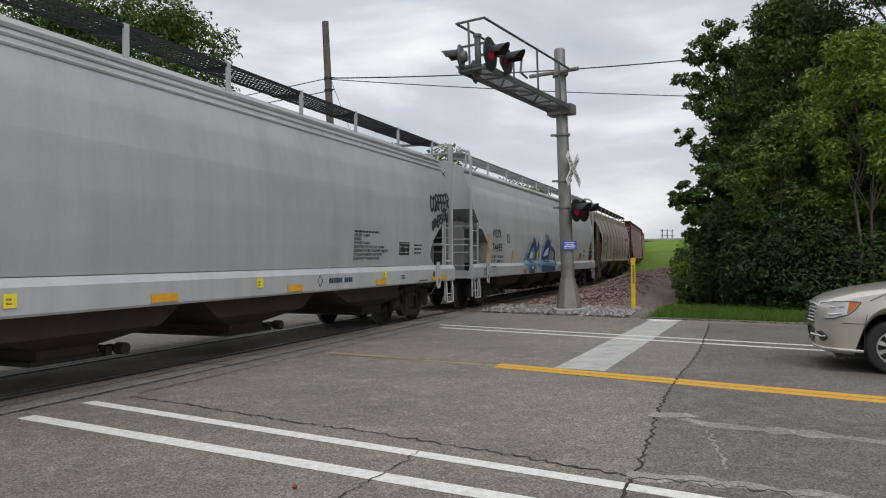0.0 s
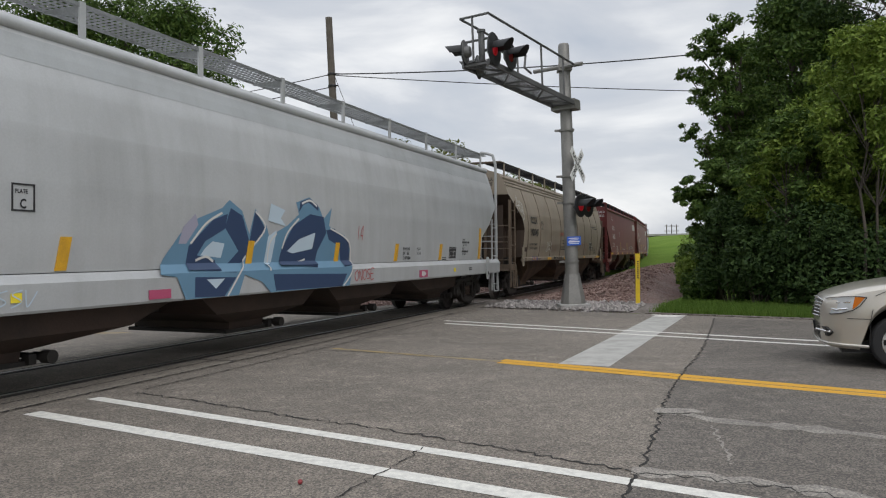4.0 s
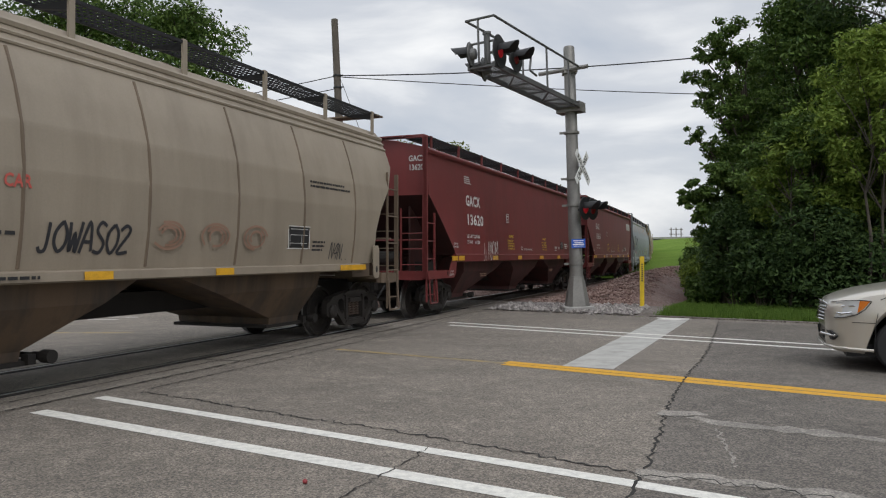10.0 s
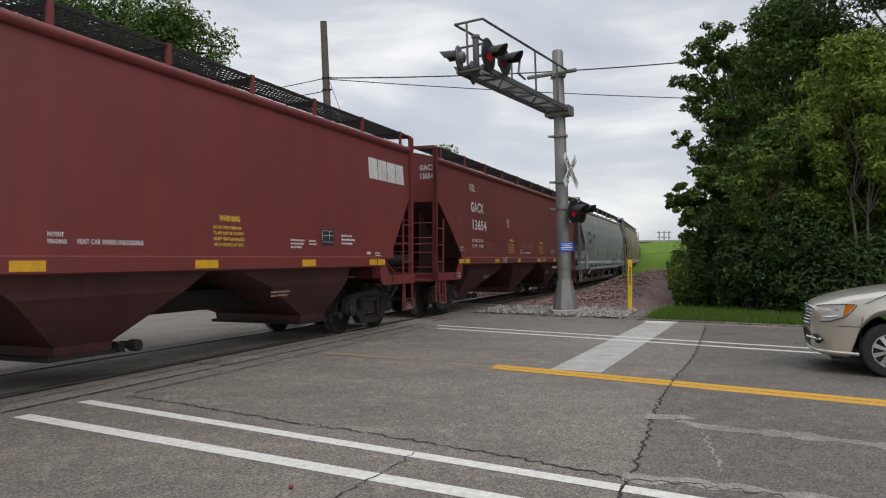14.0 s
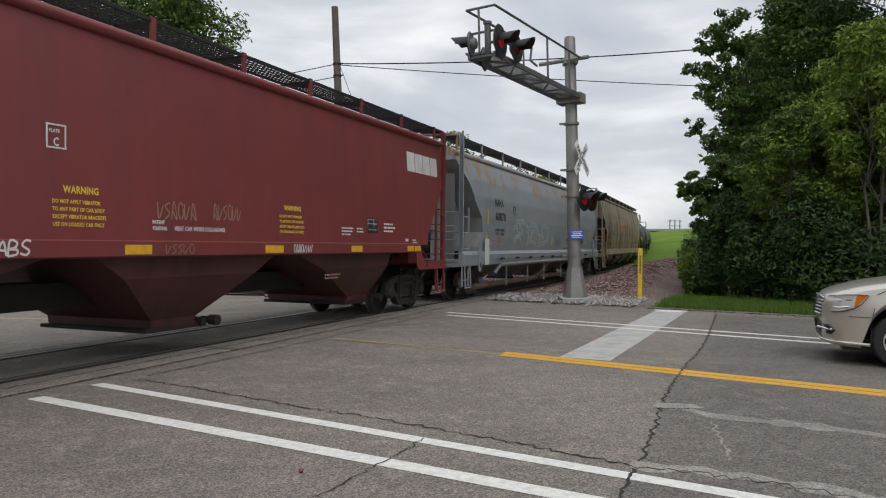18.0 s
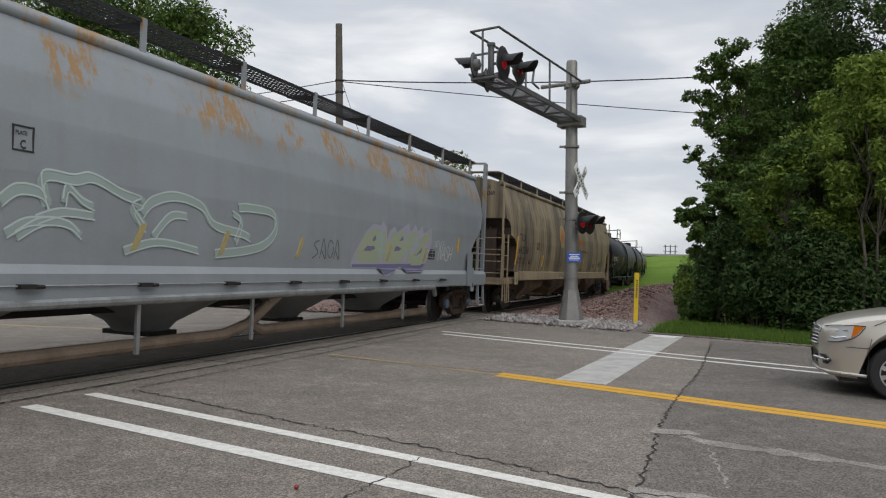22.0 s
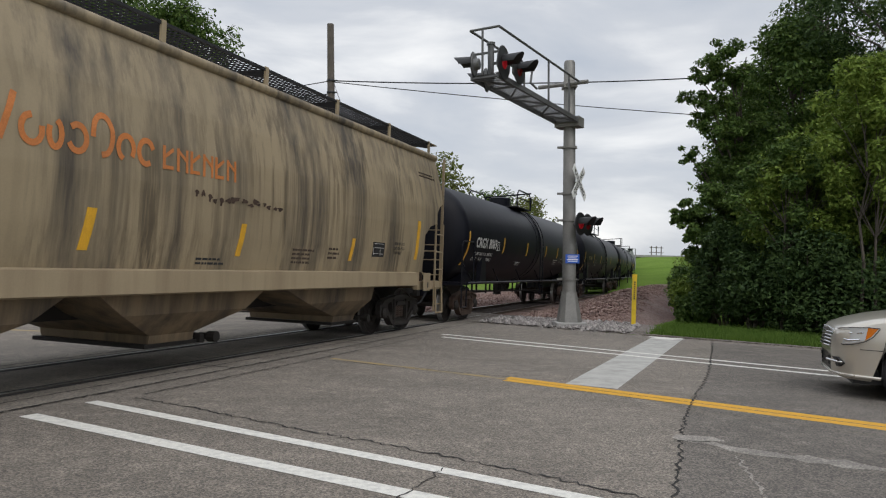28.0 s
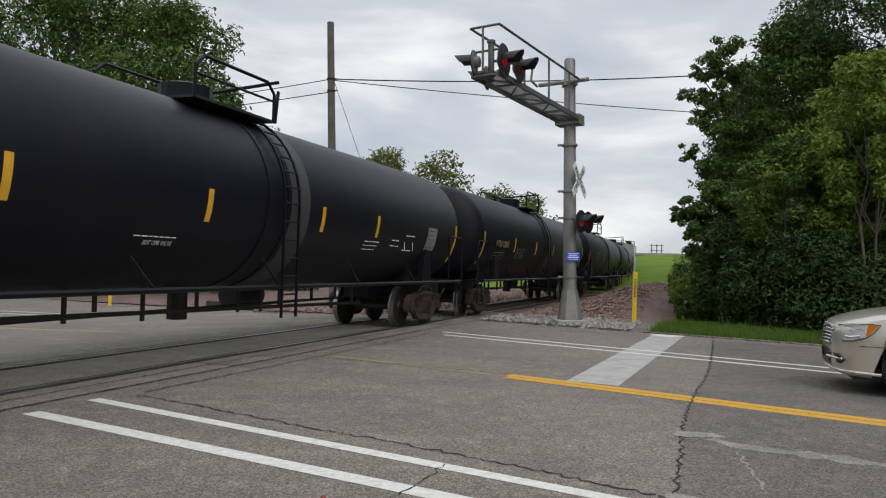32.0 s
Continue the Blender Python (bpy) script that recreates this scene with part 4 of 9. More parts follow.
HAND = {"B": ("0,0 0,1 .7,.9 .6,.55 0,.5 .8,.4 .8,.05 0,0",), "W": ("0,1 .25,0 .5,.7 .75,0 1,1",), "Z": ("0,1 .9,1 0,0 1,0",), "7": ("0,.9 .9,1 .3,0",), "6": (".8,1 .2,.6 .1,.2 .5,0 .9,.25 .5,.5 .15,.3",), "A": ("0,0 .5,1 1,0", ".2,.4 .8,.4"), "C": (".9,.85 .5,1 .1,.7 .1,.3 .5,0 .95,.2",), "D": ("0,0 0,1 .6,.95 .95,.5 .6,.05 0,0",), "E": (".9,1 0,1 0,0 .9,0", "0,.5 .7,.5"), "G": (".9,.85 .4,1 0,.5 .4,0 .9,.2 .9,.5 .5,.5",),
        "H": ("0,1 0,0", ".9,1 .9,0", "0,.5 .9,.5"), "I": (".3,1 .3,0",), "J": (".6,1 .6,.1 .2,0 0,.2",), "K": ("0,1 0,0", ".9,1 0,.45 .9,0"), "M": ("0,0 .1,1 .5,.3 .9,1 1,0",), "N": ("0,0 .1,1 .8,0 .9,1",), "O": (".5,1 .05,.7 .05,.3 .5,0 .95,.3 .95,.7 .5,1",),
        "V": ("0,1 .45,0 .9,1",), "R": ("0,0 0,1 .8,.95 .85,.6 0,.5 .9,0",), "S": (".9,.9 .4,1 .1,.75 .85,.35 .6,0 0,.1",), "T": ("0,1 1,1", ".5,1 .5,0"), "P": ("0,0 0,1 .85,.95 .8,.55 0,.5",), "4": (".7,0 .75,1 0,.35 1,.4",), "2": ("0,.8 .5,1 .9,.7 0,0 1,0",), "0": (".5,1 .05,.6 .1,.2 .5,0 .95,.35 .85,.8 .5,1",), "5": (".9,1 .15,1 .1,.6 .8,.5 .8,.1 0,0",), ".": (".1,.05 .3,0",)}


def hand(car, hw, word, x, z, w, h, material, width, rise=0.0, label="", lean=0.0, seed=1, off=0.008):
    """A word sprayed by hand, stroke by stroke, rising along its length."""
    rnd = random.Random(seed)
    bm = bmesh.new()
    step = w / len(word)
    for i, ch in enumerate(word):
        for j, line in enumerate(HAND.get(ch, ())):
            pts = []
            for q in line.split():
                a, b = (float(v) for v in q.split(","))
                b += rnd.uniform(-0.05, 0.05)
                xx = x + step * (i + 0.88 * a) + lean * b * h
                pts.append((xx, z + b * h + rise * (xx - x) / w))
            stroke(bm, hw, pts, width, off + 0.0003 * i + 0.0001 * j)
    return part("graffiti", bm, material, car, label)


def shape(bm, hw, poly, off, mi=0):
    """A filled sprayed outline (x, z), cut in level strips so that it follows the side."""
    zs = sorted(set([p[1] for p in poly] + list(np.arange(min(p[1] for p in poly), max(p[1] for p in poly), 0.12))))
    n = len(poly)
    for za, zb in zip(zs, zs[1:]):
        if zb - za < 1e-5:
            continue
        ed = []
        for k in range(n):
            (xa, a), (xb, b) = poly[k], poly[(k + 1) % n]
            if min(a, b) <= za + 1e-7 and max(a, b) >= zb - 1e-7 and abs(a - b) > 1e-7:
                ed.append((xa + (xb - xa) * (za - a) / (b - a), xa + (xb - xa) * (zb - a) / (b - a)))
        ed.sort(key=lambda e: e[0] + e[1])
        for (l0, l1), (r0, r1) in zip(ed[::2], ed[1::2]):
            v = [bm.verts.new((x, -hw(z) - off, z)) for x, z in ((l0, za), (r0, za), (r1, zb), (l1, zb))]
            bm.faces.new(v).material_index = mi


def hopper_car(name, label, L, prof, z_sill, tc, tops, hoppers, mats, cut, end_z, slope="slope_grey", rib=0, sill_depth=0.42, walk_z=4.66, grate="black_grate", post="", sill_hw=1.60, arc_end=0.0, posts=10, truck_mat="truck", caps=False, overhang=0.2, eave_beads=True, rail_end=False, lead=(), trail=(), post_top=0.0, tct=0.0, bare_end=False, pad=(), cone=False):
    """A covered hopper car. prof: (z, half width) from the sill up to the roof's middle; cut: how far the slope sheets run in at the sill."""
    car = thing(name, label, "freight car")
    paint, sill_mat, low_mat, frame_mat = mats
    post = post or sill_mat
    hw = interp_hw(prof)
    z0 = prof[0][0]

    lead = lead or ((end_z, overhang), (z0, cut))
    trail = trail or lead
    cut_at = [interp_hw(sorted(q)) for q in (lead, trail)]
    x_end = cut_at[0]

    # the body shell, ring by ring from the sill to the roof
    bm = bmesh.new()
    zs = sorted(set([round(float(z), 3) for z in np.linspace(z0, prof[-1][0], 22)] + [p[0] for p in prof] + [q[0] for q in lead] + [q[0] for q in trail]))
    zs = [z for z in zs if z >= z0]
    end_z = max(q[0] for q in lead)
    loops = []
    nx = 2
    for z in zs:
        a, b, w = cut_at[0](z), L - cut_at[1](z), hw(z)
        lp = [(a + (b - a) * i / nx, -w, z) for i in range(nx + 1)] + [(b - (b - a) * i / nx, w, z) for i in range(nx + 1)]
        loops.append(lp)
    vs = rings(bm, loops)
    bm.faces.ensure_lookup_table()
    # end faces below end_z take the slope colour, which carries their shade
    for f in bm.faces:
        c = f.calc_center_median()
        f.normal_update()
        if c.z < end_z and abs(f.normal.y) < 0.5 and abs(f.normal.x) > 0.3:
            f.material_index = 1
    body = smooth(part("body", bm, [paint, slope], car), 28)
    # roof eave beads
    ze = tops
    if eave_beads:
        for k, (dz, dr) in enumerate(((0.0, 0.05), (-0.12, 0.028), (-0.24, 0.028))):
            for s in (-1, 1):
                bm = bmesh.new()
                bar(bm, (overhang, s * (hw(ze + dz) + 0.004), ze + dz), (L - overhang, s * (hw(ze + dz) + 0.004), ze + dz), dr, 6)
                part("eave_bead", bm, paint, car)
    else:
        for s in (-1, 1):
            bm = bmesh.new()
            y = s * (hw(ze) + 0.02)
            lp = [(y + 0.065 * math.cos(a), ze - 0.02 + 0.075 * math.sin(a)) for a in np.linspace(0, math.tau, 13)[:-1]]
            rings(bm, [[(overhang - 0.02, b, c) for b, c in lp], [(L - overhang + 0.02, b, c) for b, c in lp]])
            smooth(part("eave_tube", bm, paint, car), 60)
    # hatches
    zr = prof[-1][0]
    for k in range(8):
        x = L * (k + 0.5) / 8
        bm = bmesh.new()
        lathe(bm, [(zr - 0.02, 0.36), (zr + 0.06, 0.36), (zr + 0.09, 0.28)], (x, 0, 0), "Z", 14)
        part("roof_hatch", bm, paint, car)
    # ribs
    for k in range(rib):
        x = 2.1 + (L - 4.2) * k / (rib - 1)
        bm = bmesh.new()
        rows = []
        for z in np.linspace(z0 + 0.02, tops - 0.3, 9):
            w = hw(z)
            rows.append([(x - 0.026, -w + 0.01, z), (x - 0.012, -w - 0.02, z), (x + 0.012, -w - 0.02, z), (x + 0.026, -w + 0.01, z)])
        if x_end(z0 + 0.4) < x < L - x_end(z0 + 0.4):
            rings(bm, rows)
            part("side_rib", bm, "tan_rib", car)
        else:
            bm.free()
    # side sills
    for s in (-1, 1):
        bm = bmesh.new()
        if sill_depth > 0.3:
            lip = [(z_sill, sill_hw - 0.02), (z_sill + 0.03, sill_hw), (z_sill + sill_depth - 0.1, sill_hw + 0.01), (z_sill + sill_depth, hw(z0) + 0.004), (z_sill + sill_depth, hw(z0) - 0.05), (z_sill, hw(z0) - 0.12)]
        else:
            lip = [(z_sill, sill_hw - 0.03), (z_sill + 0.02, sill_hw + 0.02), (z_sill + sill_depth, sill_hw + 0.02), (z_sill + sill_depth + 0.02, hw(z0) - 0.01), (z_sill + sill_depth, hw(z0) - 0.08), (z_sill, hw(z0) - 0.1)]
        e0 = 0.0 if sill_depth > 0.3 else cut * 0.8
        rings(bm, [[(e0, s * w, z) for z, w in lip], [(L - e0, s * w, z) for z, w in lip]])
        part("side_sill", bm, sill_mat, car)
    # centre sill, end platforms, end frames
    bm = box(bmesh.new(), 0.1, L - 0.1, -0.33, 0.33, 0.72, 1.05)
    part("centre_sill", bm, "under", car)
    for s, xe in ((1, 0.0), (-1, L)):
        X = lambda d: xe + s * d
        bm = bmesh.new()
        box(bm, *sorted((X(0.02), X(0.16))), -1.42, 1.42, 0.98, 1.2)
        box(bm, *sorted((X(0.02), X(0.8))), -1.40, 1.40, 1.08, 1.14)
        for y in (-1.45, 1.45):
            box(bm, *sorted((X(0.02), X(0.8 if sill_depth < 0.3 else 1.6))), y - 0.06, y + 0.06, 1.0, 1.2)
        part("end_platform", bm, frame_mat, car)
        # corner posts up to the eave
        for y in (-1, 1):
            bm = bmesh.new()
            top = post_top or walk_z - 0.06
            if rail_end:
                pipe(bm, [(X(0.06), y * 1.50, 1.0), (X(0.06), y * 1.50, top - 0.25), (X(0.08), y * 1.42, top + 0.05), (X(0.12), y * 1.22, walk_z + 0.06), (X(0.3), y * 1.1, walk_z + 0.06)], 0.045, 8)
            else:
                thin = 0.035 if post_top else 0.0
                box(bm, *sorted((X(0.02), X(0.11 - thin))), *sorted((y * 1.46, y * (1.55 - thin))), 1.0, top)
                if not post_top:
                    box(bm, *sorted((X(0.02), X(0.07))), *sorted((y * 1.44, y * 1.56)), 1.0, top - 0.01)
                if not post_top:
                    bar(bm, (X(0.06), y * 1.52, walk_z - 0.05), (X(0.12), y * 0.9, walk_z - 0.04), 0.04, 4)
            part("corner_post", bm, frame_mat, car)
        for y in () if bare_end else (-0.62, 0.62):
            bm = bmesh.new()
            bar(bm, (X(0.12), y, 1.1), (X(0.30), y * 0.9, end_z), 0.05, 4)
            part("end_brace", bm, frame_mat, car)
            bm = bmesh.new()
            bar(bm, (X(0.12), y, 1.1), (X(cut * 0.75), y, z0 + 0.5), 0.04, 4)
            part("end_brace", bm, frame_mat, car)
        bm = bmesh.new()
        bar(bm, (X(0.12), -1.4, 1.95), (X(0.12), 1.4, 1.95), 0.022, 5)
        part("grab_rail", bm, frame_mat, car)
        # bracing sheets in the darkened slope colour and a brake reservoir inside the end frame
        for y in () if bare_end else (-0.85, 0.85):
            bm = box(bmesh.new(), *sorted((X(0.42), X(0.46))), y - 0.3, y + 0.3, 1.14, end_z - 0.35)
            part("end_sheet", bm, slope, car)
        bm = bmesh.new()
        lathe(bm, [(-0.5, 0.05), (-0.5, 0.19), (0.5, 0.19), (0.5, 0.05)], (X(0.75), 0, 1.5), "Y", 14)
        part("air_reservoir", bm, "under", car)
        # slope sheet ribs under the end
        for y in (-0.9, 0.9):
            bm = bmesh.new()
            extrude_poly(bm, [(X(0.45), end_z - 0.25), (X(cut + 0.3), z0 + 0.05), (X(cut + 0.3), z0 - 0.1), (X(0.7), 1.15), (X(0.45), 1.15)], y - 0.02, y + 0.02)
            part("end_gusset", bm, slope, car)
        ladder(car, X(0.06), X(0.56), -1.53, 0.45, 2.62 if not post_top or post_top > 4 else post_top, 5, frame_mat)
        ladder(car, X(0.06), X(0.56), 1.53, 0.45, 2.62, 5, frame_mat)
        ladder(car, -1.48, -0.86, X(0.05), 1.2, 2.72, 4, frame_mat, "end_ladder", "y")
        bm = bmesh.new()
        pipe(bm, [(X(0.14), -1.57, 1.05), (X(0.14), -1.60, 0.42), (X(0.58), -1.60, 0.42), (X(0.58), -1.57, 1.05)], 0.02, 6)
        part("sill_step", bm, frame_mat, car)
        # jacking pad with a slotted plate
        bm = bmesh.new()
        if bare_end:
            extrude_poly(bm, [(X(0.02), 1.0), (X(1.72), 1.0), (X(1.86), 1.10), (X(1.95), 1.46), (X(1.62), 1.46), (X(1.42), 1.20), (X(0.02), 1.20)], -1.60, -1.575)
        elif pad:
            extrude_poly(bm, [(X(pad[0]), pad[2]), (X(pad[1]), pad[2]), (X(pad[1]), pad[3]), (X(pad[0]), pad[3])], -1.64, -1.615)
        else:
            extrude_poly(bm, [(X(1.20), z_sill - 0.16), (X(1.36), z_sill - 0.16), (X(1.40), z_sill - 0.1), (X(1.40), z_sill + 0.42), (X(1.35), z_sill + 0.5), (X(1.21), z_sill + 0.5), (X(1.16), z_sill + 0.42), (X(1.16), z_sill - 0.1)], -1.64, -1.615)
        jack = part("jacking_pad", bm, sill_mat, car)
        bm = bmesh.new()
        cx, cz = X(1.28), (z_sill + 0.02 if not bare_end else 1.12)
        extrude_poly(bm, [(cx + 0.035 * math.cos(q), cz + 0.07 * math.sin(q)) for q in np.linspace(0, math.tau, 11)[:-1]], *((-1.646, -1.641) if not bare_end else (-1.606, -1.601)))
        part("slot", bm, "lamp_black", jack, "dark slot")
        bm = bmesh.new()
        box(bm, *sorted((X(0.75), X(1.5))), -1.2, -0.8, 1.14, 1.42)
        lathe(bm, [(0.0, 0.16), (0.5, 0.16)], (X(0.8), -0.3, 1.32), "X", 12)
        pipe(bm, [(X(0.5), -1.3, 1.25), (X(0.9), -1.25, 1.5), (X(1.4), -1.1, 1.45), (X(1.7), -0.6, 1.3)], 0.02, 5)
        part("brake_gear", bm, "under" if s == 1 else frame_mat, car)
        coupler(car, xe, -s)
    # discharge hoppers
    for k, (xa, xb) in enumerate(hoppers):
        bm = bmesh.new()
        mid = xa + 0.72 if k == 0 else xb - 0.72 if k == len(hoppers) - 1 else (xa + xb) / 2
        zt = z_sill + 0.14
        tw = hw(z0) - 0.16
        loops = [[(xa, -tw, zt), (xb, -tw, zt), (xb, tw, zt), (xa, tw, zt)],
                 [(xa + (mid - 0.46 - xa) * 0.45, -tw + 0.05, zt - 0.42), (xb - (xb - mid - 0.46) * 0.45, -tw + 0.05, zt - 0.42), (xb - (xb - mid - 0.46) * 0.45, tw - 0.05, zt - 0.42), (xa + (mid - 0.46 - xa) * 0.45, tw - 0.05, zt - 0.42)],
                 [(mid - 0.46, -0.98, 0.50), (mid + 0.46, -0.98, 0.50), (mid + 0.46, 0.98, 0.50), (mid - 0.46, 0.98, 0.50)],
                 [(mid - 0.45, -0.96, 0.38), (mid + 0.45, -0.96, 0.38), (mid + 0.45, 0.96, 0.38), (mid - 0.45, 0.96, 0.38)]]
        if cone:
            mid = (xa + xb) / 2
            loops = [[(mid + (xb - xa) * 0.48 * fx * math.cos(q), tw * fy * math.sin(q), z) for q in np.linspace(0, math.tau, 21)[:-1]] for fx, fy, z in ((1.0, 1.0, zt), (0.92, 0.98, zt - 0.12), (0.28, 0.42, 0.55), (0.22, 0.30, 0.40))]
        rings(bm, loops)
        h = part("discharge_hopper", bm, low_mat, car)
        if cone:
            smooth(h, 40)
        if cone:
            part("outlet_gate", box(bmesh.new(), mid - 0.3, mid + 0.3, -0.45, 0.45, 0.34, 0.41), "under", h, "grimy outlet gate")
            continue
        bm = bmesh.new()
        box(bm, mid - 0.56, mid + 0.62, -1.0, 1.0, 0.33, 0.385)
        box(bm, mid + 0.5, mid + 0.6, -1.06, -0.94, 0.34, 0.46)
        bar(bm, (mid + 0.70, -1.0, 0.42), (mid + 0.70, 1.0, 0.42), 0.035, 8)
        lathe(bm, [(-1.2, 0.03), (-1.2, 0.08), (-1.06, 0.08), (-1.06, 0.05), (-0.9, 0.05)], (mid + 0.70, 0, 0.42), "Y", 12)
        part("outlet_gate", bm, "under", h, "rusty sliding outlet gate")
    # roof walks: gratings on brackets along both eaves
    for s in (-1, 1):
        bm = bmesh.new()
        y0, y1 = s * (hw(tops) - 0.02), s * (hw(tops) - 0.62)
        for k in range(7):
            y = y0 + (y1 - y0) * k / 6
            t = 0.014 if k in (0, 6) else 0.004
            box(bm, overhang, L - overhang, y - t, y + t, walk_z - (0.045 if k in (0, 6) else 0.02), walk_z)
        x = overhang
        while x < L - overhang:
            box(bm, x, x + 0.009, *sorted((y0, y1)), walk_z - 0.022, walk_z - 0.004)
            x += 0.10
        part("roof_walk", bm, grate, car, "open steel grating roof walk")
        if s == -1:
            for k in range(posts):
                x = overhang + 0.35 + (L - 2 * overhang - 0.7) * k / (posts - 1)
                bm = bmesh.new()
                box(bm, x - 0.045, x + 0.045, y0 - 0.02, y0 + 0.015, tops - 0.02, walk_z + 0.02)
                part("walk_bracket", bm, post, car)
                bm = bmesh.new()
                rings(bm, [[(x - 0.03, y0, walk_z - 0.16), (x + 0.03, y0, walk_z - 0.16), (x + 0.03, y0, walk_z - 0.03), (x - 0.03, y0, walk_z - 0.03)], [(x - 0.03, y1, walk_z - 0.06), (x + 0.03, y1, walk_z - 0.06), (x + 0.03, y1, walk_z - 0.03), (x - 0.03, y1, walk_z - 0.03)]])
                part("walk_bracket", bm, grate, car)
    for xe, s in ((overhang, 1), (L - overhang, -1)):
        bm = bmesh.new()
        box(bm, *sorted((xe - s * 0.15, xe + s * 0.22)), -hw(tops), hw(tops), walk_z - 0.03, walk_z)
        part("end_walk", bm, frame_mat, car)
    sets = truck(car, tc, truck_mat, caps) + truck(car, L - (tct or tc), truck_mat, caps)
    return car, hw, sets


def end_text(car, body, y, z, size, material, x=0.19, stretch=0.82):
    """Lettering on the leading end wall, read from the track ahead."""
    me = text_mesh(body, size, stretch)
    for v in me.vertices:
        v.co = (x, y - v.co.x, z + v.co.y)
    me.materials.append(M[material])
    ob = new("lettering", me)
    ob.parent = car


def end_bars(car, y, z, width, lines, pitch, material, x=0.19, seed=0):
    rnd = random.Random(seed)
    bm = bmesh.new()
    for k in range(lines):
        yy, end = y, y - width * rnd.uniform(0.75, 1)
        while yy > end:
            w = min(rnd.uniform(0.05, 0.16), yy - end)
            box(bm, x - 0.004, x, yy - w, yy, z - k * pitch, z - k * pitch + pitch * 0.5)
            yy -= w + 0.03
    part("stencil", bm, material, car)


def frame_box(car, hw, x0, x1, z0, z1, material, fill="", name="stencil_box", t=0.02):
    """A small square plate or stencil: an outline, on a dark ground where filled."""
    if fill:
        patch(car, hw, x0, x1, z0, z1, fill, name, 0.006)
    bm = bmesh.new()
    for a, b, c, d in ((x0, x1, z0, z0 + t), (x0, x1, z1 - t, z1), (x0, x0 + t, z0, z1), (x1 - t, x1, z0, z1)):
        y = -hw((c + d) / 2)
        box(bm, a, b, y - 0.0085, y - 0.001, c, d)
    part("plate_frame", bm, material, car)


def plate_c(car, hw, x, z, material, s=0.28):
    frame_box(car, hw, x, x + s, z, z + s * 1.05, material, t=0.018)
    lettering(car, hw, "C", x + s * 0.34, z + s * 0.12, s * 0.36, material)
    lettering(car, hw, "PLATE", x + s * 0.14, z + s * 0.68, s * 0.16, material, 0.85)


def data_plate(car, hw, x, z, w, h):
    patch(car, hw, x, x + w, z, z + h, "letter_black", "data_plate", 0.006, 0, "black plate ruled in white")
    bm = bmesh.new()
    for f in (0.04, 0.62):
        y = -hw(z + h / 2) - 0.0085
        box(bm, x + w * f - 0.004, x + w * f + 0.004, y, y + 0.003, z + h * 0.1, z + h * 0.9)
    for f in (0.22, 0.62, 0.90):
        y = -hw(z + h * f) - 0.0085
        box(bm, x + w * 0.08, x + w * 0.92, y, y + 0.003, z + h * f - 0.004, z + h * f + 0.004)
    part("plate_ruling", bm, "letter_white", car)


